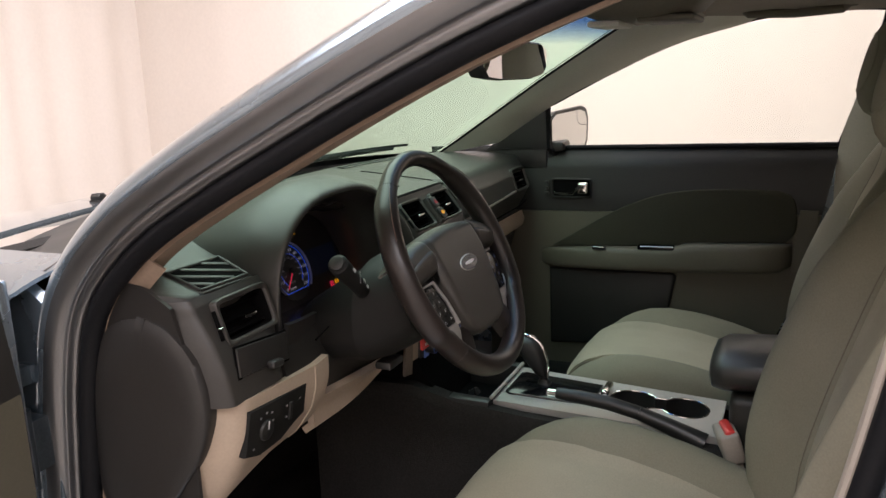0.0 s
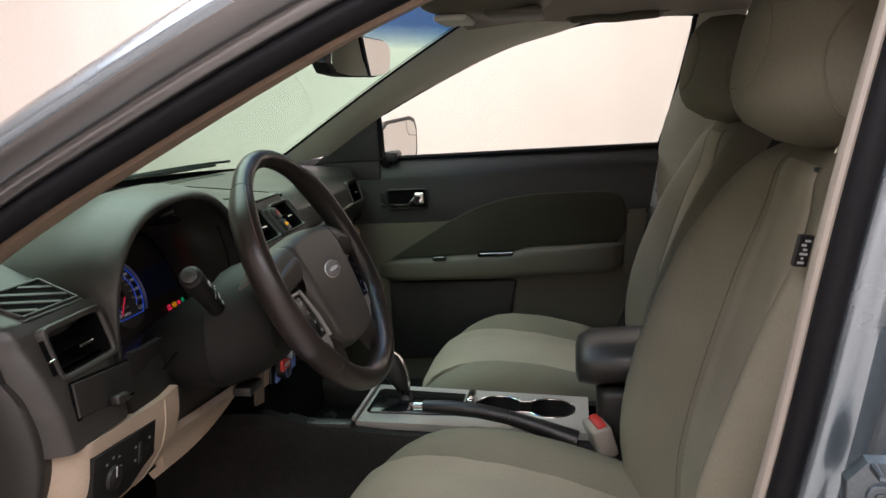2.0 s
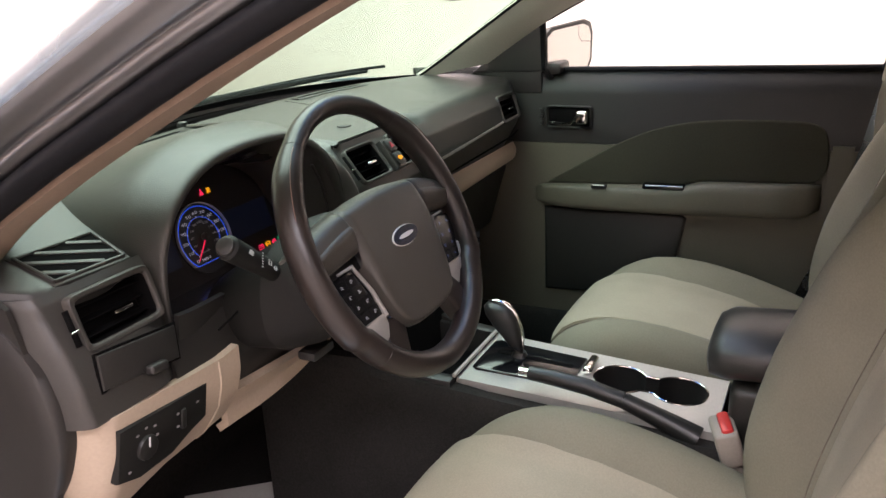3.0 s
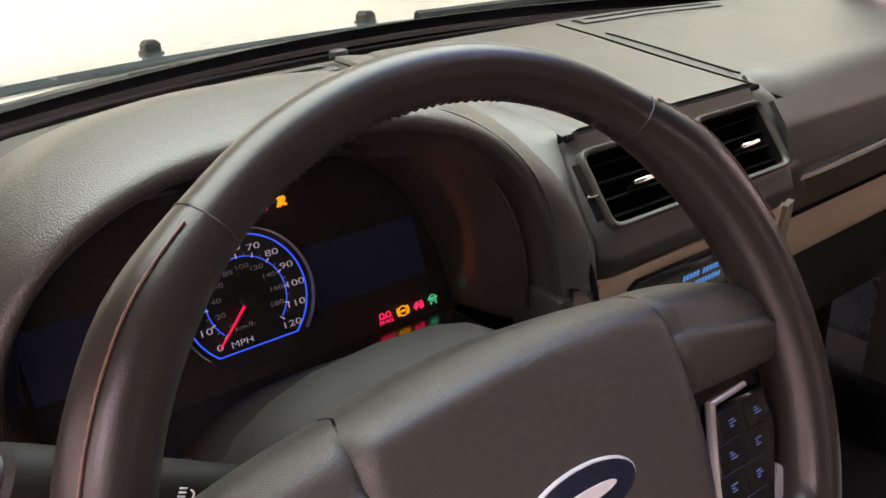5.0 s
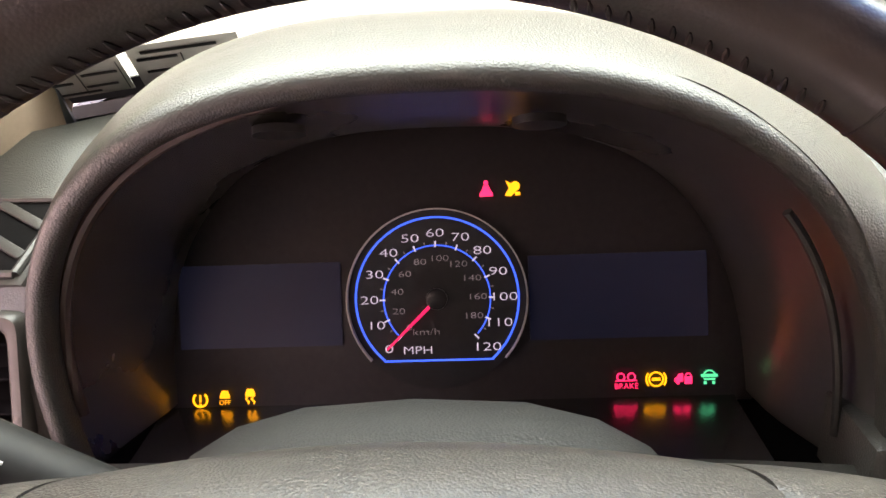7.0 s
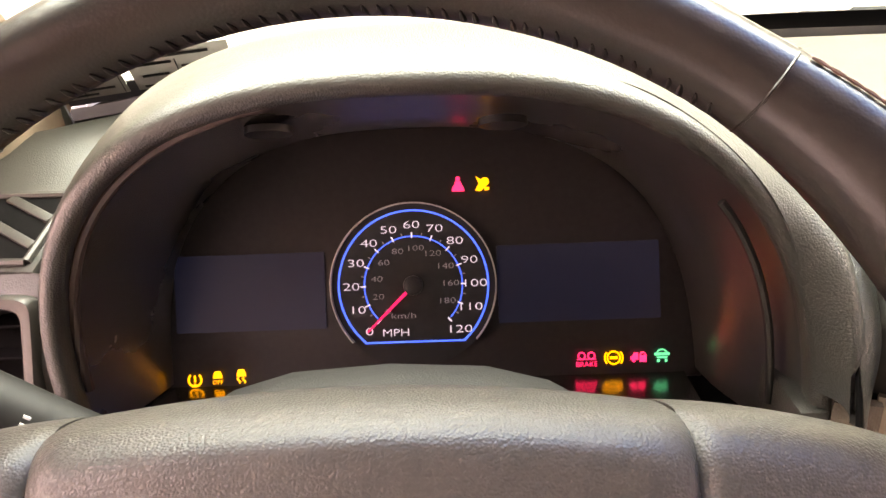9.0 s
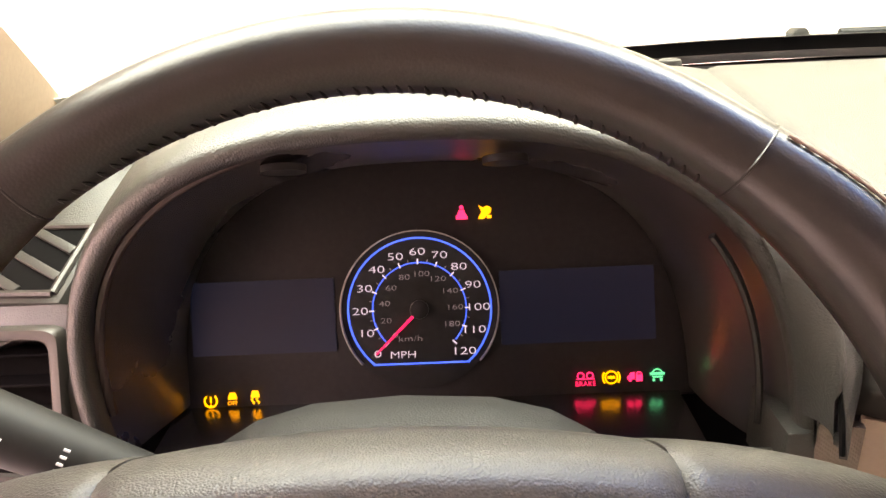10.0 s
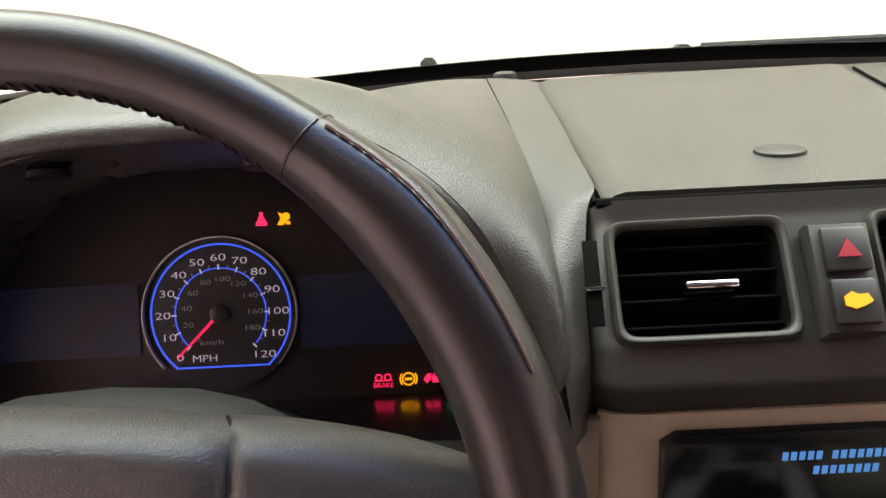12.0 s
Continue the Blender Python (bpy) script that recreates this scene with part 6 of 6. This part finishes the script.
    for y, w, zc, h in ((-0.372, 0.060, 0.598, 0.020), (-0.378, 0.082, 0.600, 0.034), (-0.40, 0.092, 0.604, 0.042), (-0.50, 0.094, 0.610, 0.042), (-0.66, 0.090, 0.612, 0.040), (-0.74, 0.08, 0.612, 0.032), (-0.75, 0.06, 0.612, 0.02)):
        loops.append([(w * sq(math.cos(a), 0.75), y, zc + h * sq(math.sin(a), 0.8)) for a in [math.tau * k / 28 for k in range(28)]])
    part("armrest_lid", loft(loops), ARM_VINYL, c, "padded black armrest lid", 50)
    return settle(c)


console()


def selector():
    s = thing("gear_selector", "black leather gear selector with a chrome-edged knob", "gear selector", (0.017, -0.033, 0.50))
    part("gaiter", loft([[(0.017 + w * sq(math.cos(a), 0.7), -0.034 + l * sq(math.sin(a), 0.7), z) for a in [math.tau * k / 24 for k in range(24)]] for w, l, z in ((0.026, 0.034, 0.498), (0.018, 0.022, 0.504), (0.012, 0.014, 0.510), (0.010, 0.011, 0.518))]), BLACK, s, "black gaiter round the shaft", 50)
    part("shaft", tube([(0.017, -0.034, 0.505), (0.017, -0.033, 0.520), (0.016, -0.030, 0.540)], [0.010, 0.009, 0.009], 12), BLACK, s)
    loops = []
    for y, z, w, l in ((-0.031, 0.524, 0.008, 0.008), (-0.029, 0.529, 0.012, 0.013), (-0.022, 0.546, 0.015, 0.020), (-0.012, 0.566, 0.018, 0.027), (-0.003, 0.584, 0.0195, 0.031), (0.002, 0.598, 0.018, 0.029), (0.003, 0.606, 0.013, 0.022), (0.003, 0.609, 0.005, 0.009)):
        loops.append([(0.0155 + w * sq(math.cos(a), 0.8), y + l * sq(math.sin(a), 0.8), z + 0.12 * l * math.sin(a)) for a in [math.tau * k / 24 for k in range(24)]])
    k = part("knob", loft(loops), BLACK, s, "rounded black leather knob", 60)
    part("chrome_edge", tube([(0.0155, -0.042, 0.527), (0.0155, -0.042, 0.545), (0.0155, -0.039, 0.565), (0.0155, -0.034, 0.582), (0.0155, -0.026, 0.598), (0.0155, -0.012, 0.609), (0.0155, 0.006, 0.6125), (0.0155, 0.020, 0.611)], [0.0024, 0.0034, 0.0034, 0.0034, 0.0038, 0.0042, 0.0042, 0.0026], 10), CHROME, k, "arched chrome edge of the knob")
    return settle(s)


selector()


def park_brake():
    p = thing("parking_brake", "black parking brake lever lying beside the console", "parking brake", (-0.085, -0.25, 0.47))
    pts = [(-0.078, -0.088, 0.530), (-0.079, -0.13, 0.529), (-0.081, -0.19, 0.524), (-0.083, -0.25, 0.512), (-0.086, -0.31, 0.493), (-0.09, -0.37, 0.470)]
    part("grip", tube(pts[:4], [0.012, 0.0135, 0.0140, 0.0135], 14), BLACK, p, "black leather grip")
    part("gaiter", tube(pts[3:], [0.0135, 0.016, 0.021], 14), BLACK, p, "crumpled black gaiter")
    part("release_button", tube([(-0.077, -0.070, 0.530), (-0.078, -0.090, 0.530)], 0.0075, 12), CHROME, p, "chrome release button")
    return settle(p)


park_brake()


# ---------------------------------------------------------------- passenger door
def passenger_door():
    d = thing("passenger_door", "closed passenger door with dark top, cloth insert and beige armrest", "car door", (0.74, -0.1, 0.25))
    X = 0.712

    def edge(z):
        return lerp_rows([(0.25, -0.44), (0.43, -0.47), (0.55, -0.525), (0.75, -0.565), (0.93, -0.600)], z)

    def px(z):
        return lerp_rows([(0.25, 0.715), (0.60, X), (0.80, X), (0.90, 0.725), (0.935, 0.750)], z)
    part("upper_panel", sheet(lambda u, v: (px(0.935 - 0.17 * v), 0.34 + (edge(0.935 - 0.17 * v) - 0.34) * u, (0.925 + 0.012 * u) - 0.17 * v), 30, 10, -0.02), DOOR_DARK, d, "dark grained upper door panel")
    part("lower_panel", sheet(lambda u, v: (px(0.765 - 0.5 * v), 0.34 + (edge(0.754 - 0.5 * v) - 0.34) * u, 0.7535 + 0.012 * u * (1 - v) - 0.5 * v), 24, 12, -0.02), DOOR_BEIGE, d, "beige lower door panel")
    low = [(0.140, 0.656), (0.03, 0.661), (-0.10, 0.666), (-0.20, 0.671), (-0.225, 0.680), (-0.36, 0.687), (-0.485, 0.692)]
    bow = [(-0.485, 0.692), (-0.506, 0.72), (-0.508, 0.765), (-0.500, 0.805), (-0.475, 0.824), (-0.43, 0.829), (-0.35, 0.829), (-0.27, 0.826), (-0.20, 0.818), (-0.14, 0.804), (-0.085, 0.784), (-0.03, 0.757), (0.03, 0.722), (0.09, 0.686), (0.140, 0.656)]
    ins = low[:-1] + [tuple(along([(*p, 0) for p in bow], k / 56))[:2] for k in range(56)]
    dm = frame_of((X, 0, 0), (0, -1, 0), (0, 0, 1), (-1, 0, 0))
    part("cloth_insert", prism([(-p[0], p[1]) for p in ins], at2(dm, 0, 0, 0.008), 0.012, 0.005, 3), DOOR_FABRIC, d, "dark olive cloth insert")
    # armrest with pull cup
    loops = []
    for y, zt, zb, out in ((0.175, 0.640, 0.606, 0.003), (0.155, 0.650, 0.600, 0.018), (0.11, 0.656, 0.597, 0.034), (0.05, 0.660, 0.597, 0.044), (-0.10, 0.667, 0.600, 0.052), (-0.195, 0.671, 0.603, 0.055), (-0.212, 0.674, 0.604, 0.055), (-0.235, 0.682, 0.605, 0.055), (-0.26, 0.685, 0.606, 0.055), (-0.40, 0.690, 0.611, 0.055), (-0.47, 0.692, 0.615, 0.045), (-0.50, 0.688, 0.63, 0.008)):
        zc, h = (zt + zb) / 2, (zt - zb) / 2
        loops.append([(X - out * 0.5 - out * 0.5 * sq(math.cos(a), 0.6), y, zc + h * sq(math.sin(a), 0.6)) for a in [math.tau * k / 20 for k in range(20)]])
    arm = part("armrest", loft(loops), DOOR_BEIGE, d, "padded beige armrest", 50)
    part("window_switch", rbox((X - 0.050, -0.208, 0.664), (X - 0.020, -0.110, 0.676), 0.004), GLOSSBLACK, arm, "black window switch strip")
    part("switch_trim", tube([(X - 0.049, -0.206, 0.6755), (X - 0.049, -0.118, 0.6735)], 0.0018, 6), SATIN, arm)
    part("pull_slot", rbox((X - 0.050, -0.022, 0.658), (X - 0.03, 0.016, 0.6665), 0.003), BLACK, arm)
    part("slot_trim", tube([(X - 0.049, -0.018, 0.6665), (X - 0.049, 0.012, 0.6660)], 0.0012, 6), SATIN, arm)
    part("map_pocket", prism([(-0.150, 0.590), (0.200, 0.592), (0.210, 0.584), (0.190, 0.48), (0.165, 0.38), (-0.150, 0.36)], at2(dm, 0, 0, 0.010), 0.02, 0.008, 3), DOOR_DARK, d, "dark map pocket")
    # latch handle
    hp = part("handle_recess", moulding(0.054, 0.0245, frame_of((X + 0.001, 0.0845, 0.824), (0, -1, 0), (0, 0, 1), (-1, 0, 0)), [(0.004, 0.002), (0.004, 0.010), (0.002, 0.0115), (0.0, 0.010), (-0.002, 0.003)]), DOOR_DARK, d, "dark raised frame of the handle recess", 50)
    # Flat near-black plate carries the dark of a deep recess.
    part("recess_floor", prism([(-0.138, 0.800), (-0.031, 0.800), (-0.031, 0.848), (-0.138, 0.848)], at2(dm, 0, 0, 0.004), 0.006), SHADOW, hp)
    part("handle", join(tube([(X - 0.016, 0.132, 0.811), (X - 0.021, 0.100, 0.809), (X - 0.025, 0.076, 0.812), (X - 0.026, 0.064, 0.824), (X - 0.026, 0.056, 0.832)], [0.0030, 0.0036, 0.0040, 0.0045, 0.0045], 10), rbox((X - 0.032, 0.032, 0.811), (X - 0.016, 0.062, 0.843), 0.006, 3)), CHROME, hp, "chrome inner door handle")
    for k in range(3):
        part("lock_mark", rbox((X - 0.014, 0.150, 0.804 + 0.016 * k), (X - 0.004, 0.160, 0.813 + 0.016 * k), 0.002), BLACK, hp)
    part("rear_edge_trim", ruled([(X - 0.012, edge(0.70) + 0.055, 0.60), (X - 0.012, edge(0.78) + 0.055, 0.78)], [(X - 0.012, edge(0.70) + 0.015, 0.60), (X - 0.012, edge(0.78) + 0.012, 0.78)], 4, 2, (0, 0, 0), 0.008), DOOR_BEIGE, d)
    # window frame, sail, glass
    part("belt_seal", tube([(0.752, 0.17 - 0.77 * k / 10, 0.934 + 0.009 * k / 10) for k in range(11)], 0.007, 8), RUBBER, d, "black belt seal")
    fr = [Vector((0.748, -0.600, 0.94)), Vector((0.728, -0.634, 1.05)), Vector((0.705, -0.662, 1.16)), Vector((0.685, -0.682, 1.255)), Vector((0.682, -0.672, 1.272))] + [Vector(p) for p in SIDE_TOP[5:0:-1]]
    part("window_frame", tube([along(fr, k / 50) for k in range(51)], 0.0085, 8), RUBBER, d, "black rubber window frame")
    part("mirror_sail", prism([(-0.345, 0.930), (-0.140, 0.935), (-0.150, 1.000), (-0.155, 1.062), (-0.27, 0.985)], at2(frame_of((0.708, 0, 0), (0, -1, 0), (0, 0, 1), (-1, 0, 0)), 0, 0, 0), 0.02, 0.004), BLACK, d, "black mirror sail")
    part("sail_post", tube([(0.712, 0.150, 0.938), (0.704, 0.150, 1.062)], 0.008, 8), RUBBER, d)
    g = part("pane", ruled([(0.762, 0.15, 0.93), (0.765, -0.20, 0.935), (0.760, -0.61, 0.94)], [(0.715, 0.15, 1.065), (0.700, -0.22, 1.225), (0.695, -0.69, 1.275)], 12, 8, (0.004, 0, 0), 0.004), GLASS, d, "clear side window")
    g.visible_shadow = False
    part("outer_skin", sheet(lambda u, v: (0.80 + 0.06 * math.sin(v * 2.2), 0.50 - 1.12 * u, 0.915 - 0.72 * v), 12, 10, 0.006), PAINT, d, "blue-grey outer door skin")
    return settle(d)


passenger_door()


def driver_door():
    """Built shut along the car's side, then swung open about its hinges."""
    # Swung out of view; added to darken pillar reflections and block side light.
    d = thing("driver_door", "open blue-grey driver door with a dark and beige lining", "car door", (-0.80, 0.49, 0.25))
    turn = Matrix.Translation((-0.80, 0.49, 0)) @ Matrix.Rotation(radians(-80), 4, "Z") @ Matrix.Translation((0.80, -0.49, 0))

    def add(name, bm, mat, label="", smooth=35):
        bm.transform(turn)
        return part(name, bm, mat, d, label, smooth)
    add("outer_skin", sheet(lambda u, v: (-0.85 - 0.05 * math.sin(v * 2.2), 0.46 - 1.06 * u, 0.915 - 0.70 * v), 14, 12, 0.006), PAINT, "blue-grey outer door skin")
    add("upper_panel", sheet(lambda u, v: (-0.775 + 0.02 * v, 0.44 - 1.02 * u, 0.930 - 0.17 * v), 14, 6, 0.02), DOOR_DARK, "dark grained upper door panel")
    add("lower_panel", sheet(lambda u, v: (-0.755, 0.44 - 1.02 * u, 0.760 - 0.50 * v), 14, 8, 0.02), DOOR_BEIGE, "beige lower door panel")
    add("end_face", rbox((-0.86, -0.605, 0.22), (-0.765, -0.582, 0.925), 0.008), PAINT)
    add("end_face", rbox((-0.86, 0.440, 0.22), (-0.765, 0.460, 0.915), 0.008), PAINT)
    add("armrest", rbox((-0.755, -0.48, 0.60), (-0.700, 0.16, 0.685), 0.02, 3), DOOR_BEIGE, "padded beige armrest")
    add("map_pocket", rbox((-0.756, -0.20, 0.36), (-0.735, 0.22, 0.59), 0.008, 2), DOOR_DARK, "dark map pocket")
    fr = [(-0.80, 0.30, 0.94), (-0.785, 0.14, 1.05), (-0.765, -0.03, 1.145), (-0.745, -0.20, 1.22), (-0.73, -0.40, 1.268), (-0.728, -0.60, 1.275), (-0.745, -0.625, 1.16), (-0.775, -0.60, 0.93)]
    add("window_frame", tube([along(fr, k / 60) for k in range(61)], 0.016, 8), PAINT, "painted window frame")
    add("window_seal", tube([along(fr, k / 60) + Vector((0.012, -0.006, -0.012)) for k in range(61)], 0.009, 8), RUBBER, "black rubber window seal")
    return settle(d)


driver_door()


def outer_mirror():
    m = thing("door_mirror", "blue-grey door mirror outside the passenger window", "door mirror", (0.80, 0.14, 0.93))
    O = frame_of((0.815, 0.118, 0.972), Vector((0.97, -0.24, 0)).normalized(), (0, 0.02, 1), Vector((-0.24, -0.97, 0.02)).normalized())
    sh = [(1.22 * p, 1.25 * q) for p, q in ((-0.098, -0.030), (-0.080, -0.048), (0.040, -0.056), (0.075, -0.048), (0.092, -0.025), (0.098, 0.030), (0.088, 0.052), (0.060, 0.060), (-0.070, 0.054), (-0.096, 0.040))]
    part("housing", loft([[O @ Vector((0.03 * k / 3 + (p[0]) * f, p[1] * f, z)) for p in sh] for k, (f, z) in enumerate(((0.96, 0.001), (1.0, -0.004), (0.92, -0.03), (0.55, -0.075)))]), BLACK, m, "dark mirror housing")
    part("glass", prism([(p[0] * 0.89, p[1] * 0.85) for p in sh], at2(O, 0, 0, 0.003), 0.004), MIRROR, m, "mirror glass")
    part("wide_angle_line", tube([at2(O, 0, 0, 0.0028) @ Vector(q) for q in ((0.046, 0.062, 0), (0.044, 0.036, 0), (0.058, 0.021, 0), (0.104, 0.016, 0))], 0.0010, 5), BLACK, m)
    part("foot", rbox((0.72, 0.11, 0.925), (0.80, 0.17, 0.955), 0.01, 2), BLACK, m)
    settle(m)


outer_mirror()


def rear_view_mirror():
    m = thing("rear_view_mirror", "black rear-view mirror on the windscreen", "mirror", (-0.06, 0.03, 1.26))
    n = Vector((-0.215, -0.97, -0.09)).normalized()
    x = Vector((0.97, -0.215, 0)).normalized()
    O = frame_of((-0.075, -0.012, 1.176), x, n.cross(x).normalized(), n)
    sh = [(-0.118, -0.012), (-0.100, -0.030), (-0.050, -0.036), (0.060, -0.036), (0.105, -0.030), (0.118, -0.014), (0.116, 0.020), (0.090, 0.032), (0.0, 0.036), (-0.090, 0.032), (-0.116, 0.020)]
    part("housing", prism(sh, at2(O, 0, 0, 0.004), 0.034, 0.008, 3), BLACK, m, "black mirror housing")
    part("glass", prism([(p[0] * 0.95, p[1] * 0.91) for p in sh], at2(O, 0, 0, 0.0055), 0.003), MIRROR, m, "mirror glass")
    part("stem", tube([O @ Vector((0, 0, -0.03)), (-0.03, 0.045, 1.225), (-0.02, 0.075, 1.245)], [0.016, 0.012, 0.014], 12), BLACK, m)
    settle(m)


rear_view_mirror()


def overhead():
    o = thing("overhead_console", "beige overhead console with map lamps", "overhead console", (0.0, -0.24, 1.30))
    loops = []
    for y, w, h in ((-0.105, 0.06, 0.02), (-0.115, 0.085, 0.045), (-0.16, 0.105, 0.062), (-0.26, 0.115, 0.066), (-0.33, 0.11, 0.05), (-0.36, 0.09, 0.02)):
        loops.append([(0.02 + w * sq(math.cos(a), 0.5), y, 1.300 + h * (sq(math.sin(a), 0.6) if math.sin(a) < 0 else 0.2 * math.sin(a))) for a in [math.tau * k / 28 for k in range(28)]])
    part("shell", loft(loops), DOOR_BEIGE, o, "beige plastic shell")
    part("lamp_lens", rbox((-0.05, -0.20, 1.228), (0.08, -0.14, 1.240), 0.006, 2), PILLAR, o, "pale map lamp lens")
    part("bin_door", rbox((-0.06, -0.33, 1.232), (0.10, -0.23, 1.244), 0.008, 2), DOOR_BEIGE, o)
    settle(o)
    g = thing("grab_handle", "beige grab handle above the passenger window", "grab handle", (0.60, -0.48, 1.285), "")
    part("grip", tube([(0.615, -0.36, 1.288), (0.585, -0.38, 1.268), (0.575, -0.48, 1.262), (0.585, -0.58, 1.268), (0.615, -0.60, 1.288)], [0.012, 0.011, 0.010, 0.011, 0.012], 10), DOOR_BEIGE, g)
    for y in (-0.365, -0.595):
        part("end_cap", rbox((0.59, y - 0.018, 1.272), (0.63, y + 0.018, 1.294), 0.005), DOOR_BEIGE, g)
    settle(g)
    for x0, x1 in ((-0.50, -0.12), (0.16, 0.50)):
        v = thing("sun_visor", "folded beige sun visor", "sun visor", ((x0 + x1) / 2, -0.2, 1.29), "sun visors")
        part("flap", sheet(lambda u, q: (x0 + (x1 - x0) * u, -0.13 - 0.16 * q, 1.279 + 0.012 * q - 0.02 * (2 * (x0 + (x1 - x0) * u) / 1.2) ** 2), 8, 6, -0.014), HEADLINER, v)
        settle(v)


overhead()


def paper():
    p = thing("paper_mat", "white paper mat corner lying in the footwell", "paper mat", (-0.30, 0.30, 0.178))
    part("leaf", rbox((-0.15, -0.10, 0), (0.15, 0.10, 0.002), 0, 1, pose(-0.262, 0.452, 0.179, 0, 0, 38)), PAPER, p)
    settle(p)


paper()
